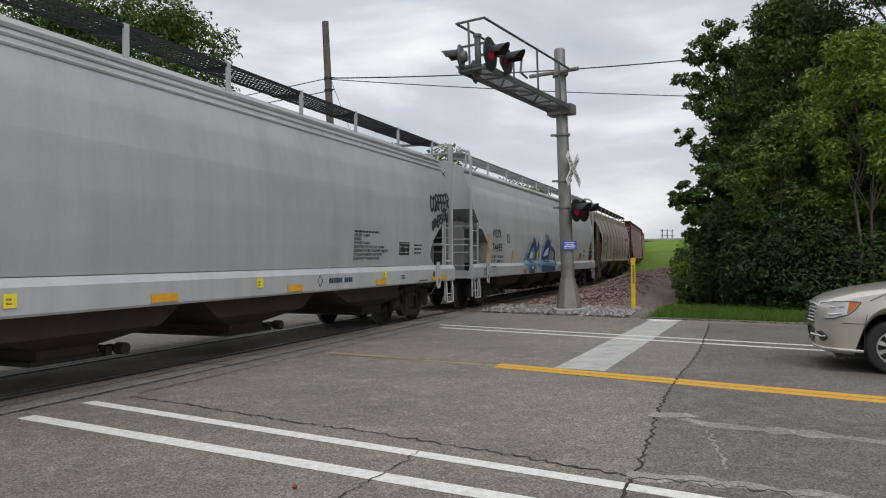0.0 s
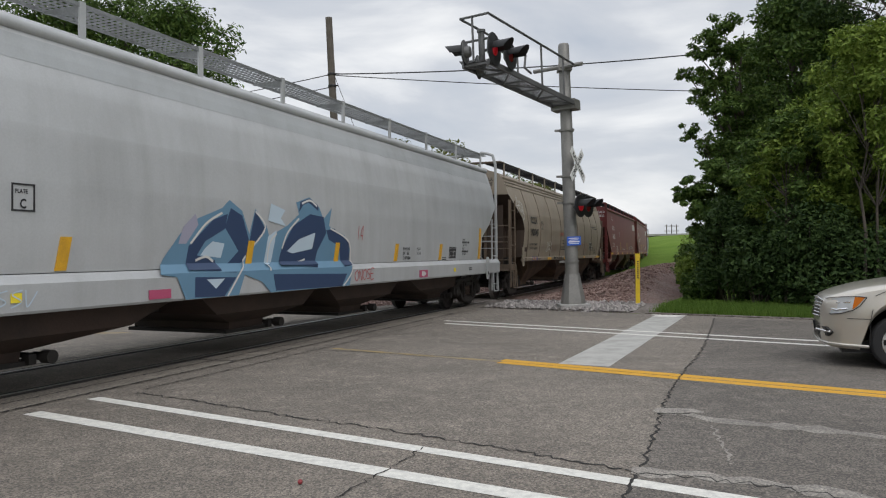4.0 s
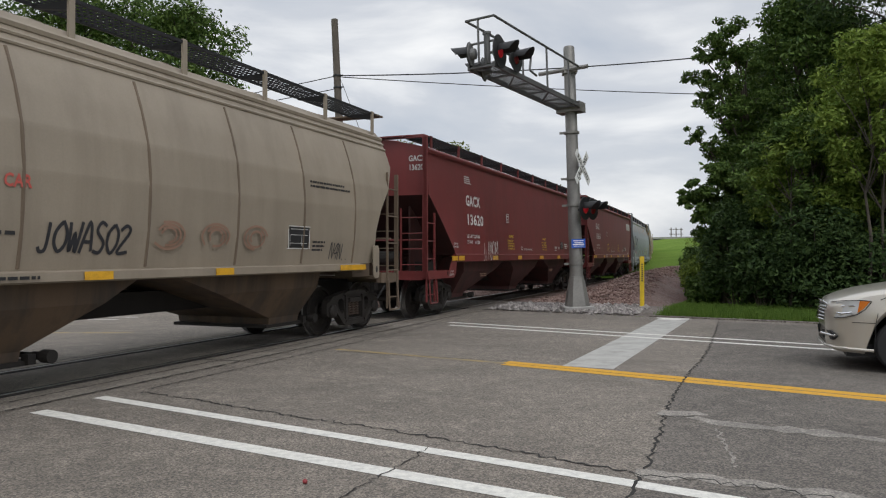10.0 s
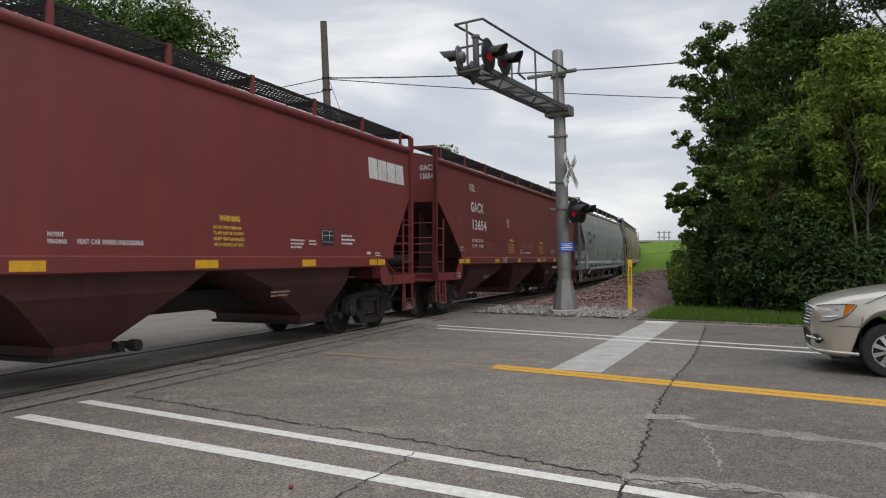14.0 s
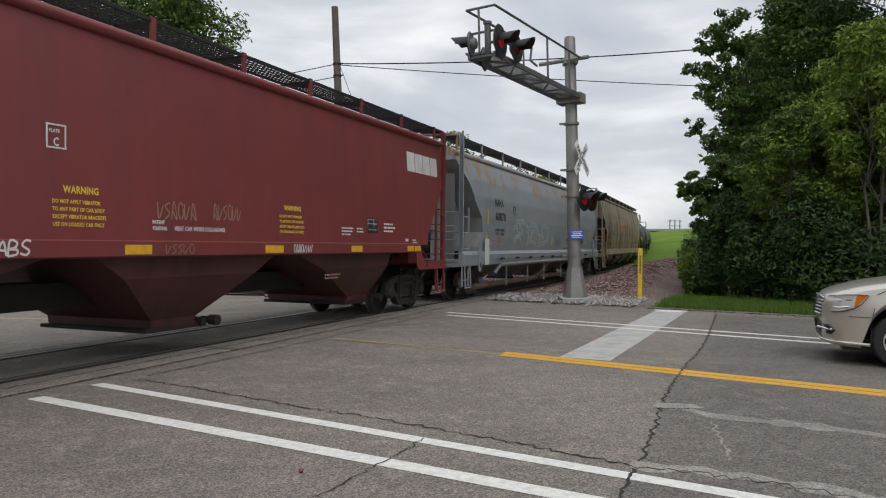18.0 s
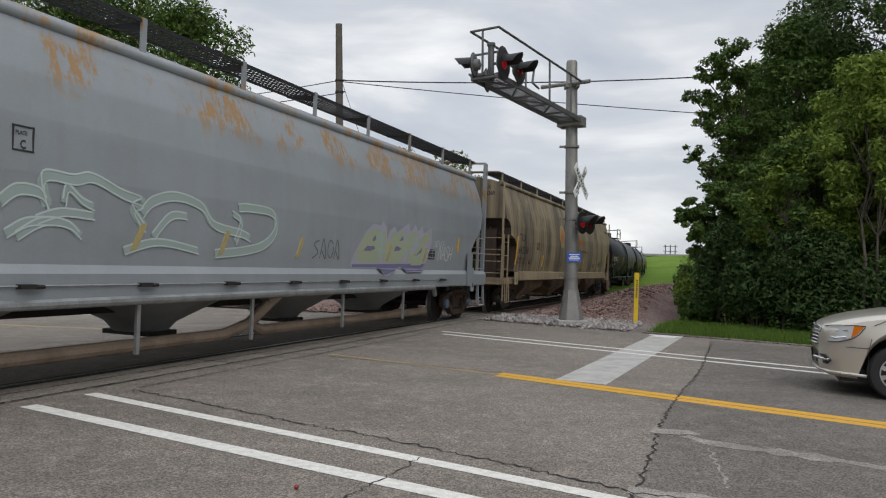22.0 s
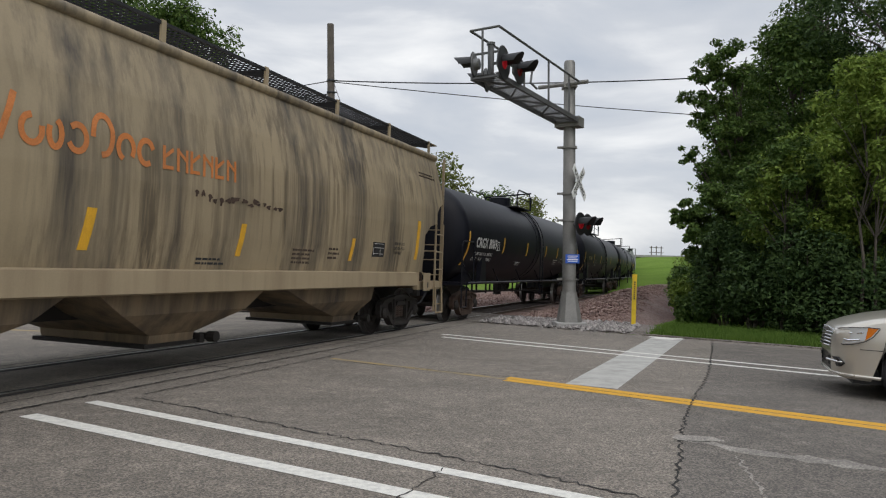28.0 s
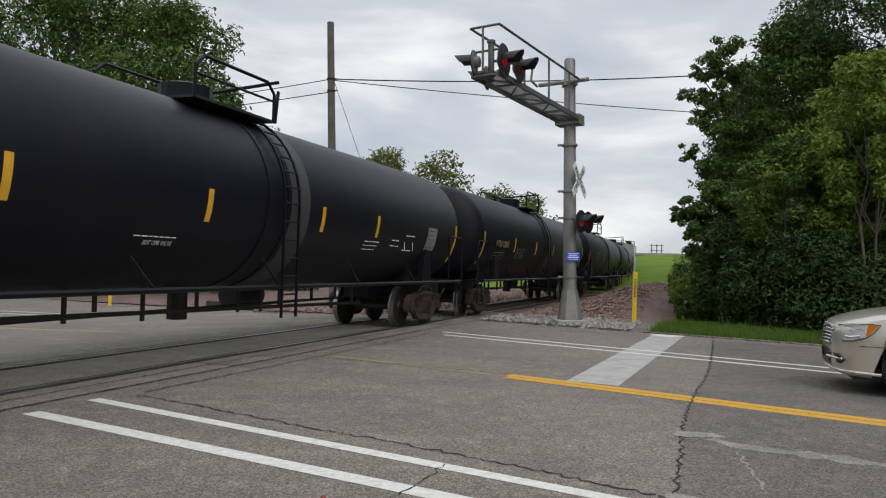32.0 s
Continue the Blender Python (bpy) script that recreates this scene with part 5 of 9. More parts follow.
def decor_a(car, hw):
    sill = lambda z: 1.612
    K = "letter_black"
    for k, s in enumerate(("APPLIED 11-2012", "LINING", "APPLIED 11-2012", "CAUTION: DO NOT USE STEAM,", "BOILING WATER OR SHARP OBJECTS", "TO CLEAN. ENTER CAR WITH", "CLEAN SOFT SOLED SHOES.")):
        lettering(car, hw, s, 14.72, 2.02 - k * 0.078, 0.055, K, 1.2)
    bars(car, hw, 14.75, 2.10, 1.5, 1, 0.08, K, 1)
    data_plate(car, hw, 16.9, 1.64, 0.55, 0.30)
    bars(car, hw, 17.75, 1.86, 0.45, 3, 0.09, K, 2, h=0.035)
    # maker's mark on the sill, as plain shapes
    bm = bmesh.new()
    y = -1.618
    for r0, r1 in ((0.10, 0.115),):
        for k in range(4):
            a, b = math.tau * k / 4, math.tau * (k + 1) / 4
            q = [(13.33 + r * math.cos(t) * 0.8, y, 1.17 + r * math.sin(t)) for r, t in ((r0, a), (r1, a), (r1, b), (r0, b))]
            rings(bm, [q, [(p[0], p[1] + 0.004, p[2]) for p in q]])
    part("maker_mark", bm, "gr_navy", car)
    bm = bmesh.new()
    for k in range(6):
        box(bm, 13.66 + k * 0.085, 13.72 + k * 0.085, y, y + 0.004, 1.12, 1.21)
    for k in range(4):
        box(bm, 14.24 + k * 0.085, 14.30 + k * 0.085, y, y + 0.004, 1.12, 1.21)
    part("maker_mark", bm, "gr_navy", car)
    for x, w in ((1.2, 0.5), (5.1, 0.5), (9.1, 0.5), (12.27, 0.48), (15.6, 0.5), (18.7, 1.0)):
        patch(car, sill, x, x + w, 1.02, 1.13, "reflector", label="yellow-orange reflector strip")
    for x, z in ((7.0, 1.08), (11.4, 1.12), (15.95, 1.16)):
        patch(car, sill, x, x + 0.16, z, z + 0.15, "sticker_yellow", "sticker")
        bars(car, sill, x + 0.03, z + 0.08, 0.1, 2, 0.045, K, 3)
    bars(car, sill, 16.9, 1.16, 0.25, 2, 0.05, K, 4)
    bars(car, sill, 17.9, 1.02, 0.6, 1, 0.06, K, 5)
    hand(car, hw, "CORPEER", 18.80, 2.74, 1.35, 0.36, "gr_black", 0.075, 0.14, "black spray-painted scrawl", 0.1)
    hand(car, hw, "OTHERSIDE", 18.85, 2.26, 1.1, 0.22, "gr_black", 0.065, 0.36)
    bm = bmesh.new()
    stroke(bm, hw, [(19.05, 2.72), (19.25, 2.80), (19.45, 2.78)], 0.03, 0.008)
    part("graffiti", bm, "gr_black", car)
    # dark oval sprayed on the slope sheet's edge
    bm = bmesh.new()
    blob(bm, lambda z: 1.612, 18.85, 1.16, 0.05, 0.09, 0.006)
    part("sill_slot", bm, "letter_black", car)


def decor_b(car, hw):
    sill = lambda z: 1.612
    K = "letter_black"
    lettering(car, hw, "WLPX", 1.95, 2.22, 0.25, K, width=0.95)
    lettering(car, hw, "74495", 1.92, 1.78, 0.25, K, width=1.08)
    lettering(car, hw, "LD LMT  197600 LBS", 1.86, 1.56, 0.08, K, width=1.3)
    lettering(car, hw, "LT WT   65400 LBS", 1.84, 1.42, 0.08, K, width=1.3)
    plate_c(car, hw, 3.6, 2.06, K)
    for x, z0, z1, ln in ((1.38, 1.40, 2.30, 0.06), (4.15, 1.42, 1.80, 0.06), (7.6, 1.42, 1.8, 0.06), (10.3, 1.42, 1.8, 0.06), (12.95, 1.42, 1.80, 0.06), (15.6, 1.42, 1.82, 0.05), (18.66, 1.42, 2.30, 0.06)):
        patch(car, hw, x, x + 0.15, z0, z1, "reflector", off=0.016, lean=ln, label="upright orange reflector strip")
    side = lambda z: hw(z) if z > 1.42 else 1.615
    bm = bmesh.new()
    shape(bm, side, [(5.70, 1.33), (5.84, 1.55), (6.13, 1.87), (6.44, 2.08), (7.02, 2.27), (7.19, 2.40), (7.50, 2.25), (7.68, 1.90), (7.83, 2.30), (8.13, 2.05), (8.25, 1.79), (8.41, 1.95), (8.74, 2.07), (9.08, 2.27), (9.00, 2.47), (9.44, 2.59), (9.76, 2.42), (9.90, 2.22), (10.20, 2.44), (10.10, 2.10), (10.70, 1.94), (10.91, 1.68), (10.90, 1.33), (10.79, 0.98), (9.98, 0.98), (8.16, 0.98), (7.93, 1.16), (7.49, 1.28), (7.34, 0.98), (6.18, 0.98), (6.01, 1.29)], 0.0065, 0)
    shape(bm, side, [(6.25, 1.38), (6.31, 1.71), (6.82, 2.09), (7.15, 2.19), (7.08, 1.96), (6.65, 1.78), (6.49, 1.58), (6.88, 1.51), (6.94, 1.35)], 0.0076, 1)
    shape(bm, side, [(7.08, 1.99), (7.22, 2.28), (7.50, 2.18), (7.68, 1.79), (7.83, 2.26), (8.09, 2.01), (7.71, 1.61), (7.28, 1.32), (7.01, 1.33), (7.42, 1.64)], 0.0077, 1)
    shape(bm, side, [(8.48, 1.41), (8.57, 1.68), (8.91, 2.07), (9.44, 2.29), (9.90, 2.26), (10.00, 1.97), (9.70, 1.64), (9.61, 1.35), (9.07, 1.40)], 0.0079, 1)
    shape(bm, side, [(10.00, 2.02), (10.29, 2.06), (10.86, 1.81), (10.91, 1.38), (10.59, 1.34), (10.49, 1.73), (10.09, 1.85)], 0.0080, 1)
    shape(bm, side, [(6.37, 1.28), (7.28, 1.25), (7.00, 0.98), (6.36, 1.00)], 0.0081, 1)
    shape(bm, side, [(8.24, 1.27), (10.69, 1.21), (10.48, 0.98), (8.31, 1.00)], 0.0082, 1)
    shape(bm, side, [(9.08, 2.31), (9.13, 2.49), (9.44, 2.57), (9.72, 2.46), (9.72, 2.36), (9.40, 2.49), (9.22, 2.44)], 0.0083, 1)
    shape(bm, side, [(6.65, 1.68), (6.81, 1.78), (7.08, 1.75), (7.01, 1.54), (6.56, 1.58)], 0.0095, 2)
    shape(bm, side, [(8.73, 1.64), (9.07, 1.84), (9.62, 1.97), (9.52, 1.68), (8.90, 1.60)], 0.0096, 2)
    shape(bm, side, [(8.08, 1.42), (8.17, 1.87), (8.41, 1.98), (8.28, 1.45)], 0.0097, 2)
    shape(bm, side, [(6.61, 1.24), (7.01, 1.24), (6.81, 1.10)], 0.0098, 2)
    shape(bm, side, [(8.17, 2.13), (8.25, 2.41), (8.66, 2.32), (8.53, 2.18), (8.69, 2.05)], 0.0099, 2)
    shape(bm, side, [(6.10, 1.74), (6.19, 1.97), (6.44, 2.16), (6.50, 2.01), (6.25, 1.74)], 0.0111, 3)
    stroke(bm, side, [(6.34, 1.74), (6.66, 2.03), (7.02, 2.20)], 0.035, 0.0125, 4)
    stroke(bm, side, [(6.46, 1.51), (6.68, 1.56), (6.84, 1.49)], 0.035, 0.0127, 4)
    stroke(bm, side, [(7.83, 2.26), (8.09, 2.01), (7.67, 1.64)], 0.035, 0.0129, 4)
    stroke(bm, side, [(7.60, 1.57), (7.07, 0.98)], 0.035, 0.0131, 4)
    stroke(bm, side, [(8.57, 1.68), (8.73, 1.95), (9.08, 2.20)], 0.035, 0.0133, 4)
    stroke(bm, side, [(8.56, 1.45), (8.98, 1.44), (9.29, 1.50)], 0.035, 0.0135, 4)
    stroke(bm, side, [(10.14, 2.06), (10.86, 1.81), (10.90, 1.29), (10.53, 0.98)], 0.035, 0.0137, 4)
    stroke(bm, side, [(8.16, 1.32), (8.21, 1.75), (8.41, 1.93)], 0.035, 0.0139, 4)
    stroke(bm, side, [(9.17, 2.46), (9.44, 2.53), (9.67, 2.44)], 0.035, 0.0141, 4)
    part("graffiti", bm, ["gr_blue", "gr_navy", "gr_ice", "gr_lilac", "gr_white"], car, "blue, navy and white graffiti letters")
    hand(car, sill, "ONOSE", 11.0, 1.06, 0.85, 0.20, "gr_red", 0.018, 0.03, "red hand-sprayed tag", 0.1)
    hand(car, hw, "I4", 11.2, 1.85, 0.26, 0.30, "gr_red", 0.016, 0.0, "", 0.15)
    for k, s in enumerate(("EXW 10-8", "EW    8-0", "CU FT 5800")):
        lettering(car, hw, s, 13.42, 1.66 - k * 0.105, 0.07, K)
    for k, s in enumerate(("H 3-8", "H 15-2")):
        lettering(car, hw, s, 14.2, 1.66 - k * 0.105, 0.07, K)
    data_plate(car, hw, 16.32, 1.45, 0.5, 0.30)
    for k, line in enumerate(("LINING", "", "TIVT  09-13", "PAINT", "", "TIVT  09-13")):
        if line:
            lettering(car, hw, line, 17.30, 1.93 - k * 0.076 - 0.02 * (k > 2), 0.056, K)
        else:
            bars(car, hw, 17.30, 1.93 - k * 0.076 - 0.02 * (k > 2), 0.62, 1, 0.09, K, 9 + k, h=0.052)
    bars(car, hw, 15.85, 1.46, 0.3, 2, 0.045, K, 10)
    patch(car, sill, 14.2, 14.7, 1.02, 1.19, "sticker_pink", "sticker", label="pink sticker with a pale mark")
    bm = bmesh.new()
    blob(bm, sill, 14.45, 1.105, 0.13, 0.06, 0.0075, rnd=random.Random(3))
    part("sticker_mark", bm, "letter_white", car)
    patch(car, sill, 5.5, 5.9, 1.02, 1.14, "sticker_pink", "sticker")
    for x in (3.55, 16.5):
        patch(car, sill, x, x + 0.13, 1.1, 1.2, "sticker_yellow", "sticker")
    bars(car, sill, 1.6, 1.27, 0.7, 1, 0.06, K, 11)
    bars(car, sill, 17.7, 1.16, 0.3, 2, 0.05, K, 12)
    frame_box(car, sill, 0.95, 1.25, 1.05, 1.22, "letter_black", t=0.012)
    tag(car, sill, 2.3, 1.05, 1.6, 0.2, "gr_ice", 13, 0.014, 9)
    # grey band under the eave
    patch(car, hw, 0.36, 20.2, 3.72, 4.02, "white_car", "roof_band", 0.003)
    end_text(car, "WLPX", -0.25, 3.98, 0.13, K)
    end_text(car, "74495", -0.25, 3.78, 0.13, K)
    end_bars(car, 0.15, 3.38, 0.75, 4, 0.09, K)


def decor_c(car, hw):
    K = "letter_black"
    sill = lambda z: 1.635
    lettering(car, hw, "CCLX", 2.48, 2.66, 0.25, K, 0.85, 0.02, width=0.95)
    lettering(car, hw, "92045", 2.48, 2.22, 0.25, K, 0.85, 0.02, width=1.08)
    lettering(car, hw, "LD LMT 224000", 2.45, 1.86, 0.075, K, width=1.0)
    lettering(car, hw, "LT WT   62000", 2.45, 1.71, 0.075, K, width=1.0)
    plate_c(car, hw, 4.1, 2.48, K)
    lettering(car, hw, "DO NOT HAMMER ON CAR", 7.35, 2.30, 0.14, "letter_red", 0.80, 0.012, width=2.1)
    bars(car, hw, 7.95, 2.06, 1.25, 2, 0.10, K, 1, h=0.045)
    bars(car, hw, 7.7, 1.80, 1.6, 2, 0.10, K, 2, h=0.045)
    bm = bmesh.new()
    for k in range(3):
        box(bm, 6.0 + k * 0.1, 6.08 + k * 0.1, -1.644, -1.638, 1.325, 1.415)
    part("maker_mark", bm, "letter_black", car)
    lettering(car, sill, "THROUGH SILL", 6.40, 1.315, 0.11, K, 0.85, width=1.15)
    for x, w in ((2.6, 0.45), (4.9, 0.62), (7.92, 0.45), (10.1, 0.42), (12.4, 0.4), (15.95, 1.0)):
        patch(car, sill, x, x + w, 1.30, 1.40, "reflector", label="yellow reflector strip")
    bars(car, sill, 8.9, 1.33, 0.8, 1, 0.07, K, 3)
    bars(car, sill, 3.2, 1.33, 0.7, 1, 0.06, K, 4)
    bm = bmesh.new()
    stroke(bm, hw, [(0.75, 2.95), (0.95, 3.55), (1.05, 3.0)], 0.03, 0.035)
    stroke(bm, hw, [(0.72, 3.2), (1.15, 3.22)], 0.03, 0.036)
    stroke(bm, hw, [(1.15, 3.35), (1.3, 3.15), (1.2, 2.98), (1.08, 3.15), (1.2, 3.38), (1.4, 3.3), (1.5, 3.15), (1.35, 3.0), (1.6, 2.9), (1.45, 2.75), (1.3, 2.8), (1.5, 3.1)], 0.03, 0.037)
    part("graffiti", bm, "gr_white", car, "white chalk scrawl")
    hand(car, hw, "205", 5.0, 1.64, 0.66, 0.32, "gr_white", 0.026, 0.06, "white hand-sprayed number", 0.12)
    bm = bmesh.new()
    stroke(bm, hw, [(5.72, 2.0), (5.86, 1.84)], 0.022, 0.008)
    stroke(bm, hw, [(5.86, 2.0), (5.72, 1.84)], 0.022, 0.0084)
    stroke(bm, hw, [(5.7, 1.80), (5.9, 1.79)], 0.022, 0.008)
    stroke(bm, hw, [(5.74, 1.74), (5.86, 1.72), (5.80, 1.66), (5.88, 1.61), (5.74, 1.57)], 0.022, 0.008)
    part("graffiti", bm, "gr_white", car)
    tag(car, hw, 5.95, 1.66, 0.9, 0.26, "gr_brown", 32, 0.02, 5)
    hand(car, hw, "JOWASO2", 9.55, 1.62, 1.3, 0.34, "gr_black", 0.042, 0.0, "black spray-painted tag", 0.15)
    bm = bmesh.new()
    rnd = random.Random(5)
    for k in range(3):
        cx = 11.5 + k * 0.95
        for j in range(3):
            a0 = rnd.uniform(0, 6)
            stroke(bm, hw, [(cx + (0.3 - 0.08 * j) * math.cos(a0 + a), 1.85 + (0.18 - 0.04 * j) * math.sin(a0 + a)) for a in np.linspace(0, 4.5, 7)], 0.035, 0.034 + j * 0.0005 + k * 0.0002)
    part("graffiti", bm, "gr_brown", car, "faded brown sprayed faces")
    data_plate(car, hw, 14.34, 1.71, 0.62, 0.35)
    frame_box(car, hw, 14.32, 14.98, 1.69, 2.08, "letter_white", t=0.014)
    bars(car, hw, 15.1, 1.80, 0.45, 3, 0.07, K, 6)
    hand(car, hw, "N4N..", 15.70, 1.52, 0.75, 0.30, "gr_black", 0.022, -0.03, "black hand-sprayed tag", 0.15)
    bars(car, hw, 15.0, 2.86, 1.5, 2, 0.075, K, 7, h=0.035)
    hand(car, sill, "ZONO76", 2.45, 1.30, 0.85, 0.14, "gr_purple", 0.028, 0.0, "purple hand-sprayed tag", 0.1)
    frame_box(car, hw, 1.78, 2.05, 1.62, 1.78, "slope_brown", "slope_brown")
    end_text(car, "CCLX", -0.55, 4.02, 0.11, K)
    end_text(car, "92045", -0.55, 3.86, 0.11, K)
    end_bars(car, 0.75, 3.45, 0.7, 3, 0.08, K)


def block_mark(car, hw, x, z, w, h, material):
    """A company's mark of four heavy slanted blocks, as plain shapes."""
    bm = bmesh.new()
    for k in range(4):
        x0 = x + w * k / 4
        q = [(x0 + 0.02, z), (x0 + w / 4 - 0.01, z), (x0 + w / 4 - 0.04, z + h), (x0 - 0.0, z + h)]
        rows = []
        for f in (0, 0.5, 1):
            zz = z + h * f
            a, b = q[0][0] + (q[3][0] - q[0][0]) * f, q[1][0] + (q[2][0] - q[1][0]) * f
            y = -hw(zz)
            rows.append([(a, y - 0.006, zz), (b, y - 0.006, zz), (b, y - 0.001, zz), (a, y - 0.001, zz)])
        rings(bm, rows)
    part("company_mark", bm, material, car, "white company mark of four blocks")


def decor_red(car, hw, number, tagged_more):
    W, Y = "letter_white", "letter_yellow"
    sill = lambda z: 1.632
    lettering(car, hw, "GACX", 2.80, 2.95, 0.29, W, 0.85, width=1.2)
    lettering(car, hw, number, 2.80, 2.43, 0.29, W, 0.85, width=1.42)
    lettering(car, hw, "LD LMT 224300", 2.78, 2.06, 0.09, W, 0.85, width=1.05)
    lettering(car, hw, "LT WT    61700", 2.78, 1.90, 0.09, W, 0.85, width=1.05)
    plate_c(car, hw, 6.55, 2.62, W, 0.26)
    bars(car, hw, 2.75, 3.72, 0.55, 4, 0.055, W, 1)
    for x in (6.6, 10.95):
        lettering(car, hw, "WARNING", x + 0.15, 2.14, 0.085, Y, 0.85)
        for k, s in enumerate(("DO NOT APPLY VIBRATOR", "TO ANY PART OF CAR BODY", "EXCEPT VIBRATOR BRACKETS", "USE ON LOADED CAR ONLY")):
            lettering(car, hw, s, x, 2.02 - k * 0.085, 0.045, Y, 0.85)
    lettering(car, hw, "PATENT", 8.1, 1.83, 0.05, W, 0.85)
    lettering(car, hw, "PENDING", 8.1, 1.75, 0.05, W, 0.85)
    lettering(car, hw, "VENT CAR WHEN UNLOADING", 8.5, 1.75, 0.06, W, 0.85)
    block_mark(car, hw, 16.1, 3.27, 1.82, 0.44, W)
    data_plate(car, hw, 14.05, 1.82, 0.45, 0.30)
    bars(car, hw, 13.0, 1.88, 0.45, 3, 0.06, W, 2)
    bars(car, hw, 13.6, 1.88, 0.3, 2, 0.06, W, 3)
    bars(car, hw, 14.8, 2.0, 0.55, 3, 0.075, W, 4)
    frame_box(car, hw, 15.85, 16.02, 1.66, 1.72, W, "letter_white", t=0.01)
    bars(car, hw, 16.25, 1.68, 0.25, 2, 0.05, W, 5)
    lettering(car, hw, "2 INCH HF", 1.75, 1.86, 0.05, W, 0.85)
    lettering(car, hw, "COMP SHOES", 1.70, 1.78, 0.05, W, 0.85)
    for x, w in ((1.5, 0.42), (2.0, 0.42), (4.9, 0.5), (7.6, 0.45), (10.5, 0.5), (13.3, 0.45), (15.9, 0.35), (16.3, 0.35)):
        patch(car, sill, x, x + w, 1.44, 1.56, "reflector", label="yellow reflector strip")
    lettering(car, lambda z: 1.60, "LIFT AND", 1.42, 1.14, 0.05, W, 0.85)
    lettering(car, lambda z: 1.60, "JACK HERE", 1.40, 1.06, 0.05, W, 0.85)
    low = lambda z: 1.46
    bars(car, low, 4.2, 1.02, 0.6, 2, 0.06, "gr_brown", 6)
    bars(car, low, 12.6, 1.0, 0.7, 2, 0.06, "gr_brown", 7)
    if tagged_more:
        tag(car, hw, 4.15, 1.80, 0.65, 0.26, "gr_brown", 41, 0.018, 5)
        hand(car, sill, "TABS", 5.75, 1.43, 0.55, 0.15, "gr_white", 0.024, 0.02, "white hand-sprayed tag", 0.15)
        tag(car, hw, 8.2, 1.90, 0.75, 0.24, "gr_brown", 43, 0.02, 6)
        tag(car, hw, 9.3, 1.92, 0.65, 0.24, "gr_brown", 44, 0.02, 6)
        tag(car, sill, 11.3, 1.44, 0.6, 0.14, "gr_white", 45, 0.015, 8)
        tag(car, sill, 8.3, 1.44, 0.55, 0.14, "gr_brown", 46, 0.015, 5)
    else:
        hand(car, hw, "IJMOM", 4.15, 1.52, 1.35, 0.42, "gr_white", 0.03, 0.06, "dripping white spray-painted tag", 0.06)
        hand(car, sill, "JIIVIII", 4.05, 1.42, 1.35, 0.17, "gr_white", 0.022, 0.02)
        bm = bmesh.new()
        for k in range(7):
            stroke(bm, hw, [(4.2 + 0.2 * k, 1.75), (4.2 + 0.2 * k, 1.45)], 0.012, 0.0075)
        part("graffiti", bm, "gr_white", car)
    end_text(car, "GACX", -1.0, 3.88, 0.14, W)
    end_text(car, number, -1.0, 3.66, 0.14, W)
    end_bars(car, 0.55, 3.35, 0.9, 5, 0.08, W)


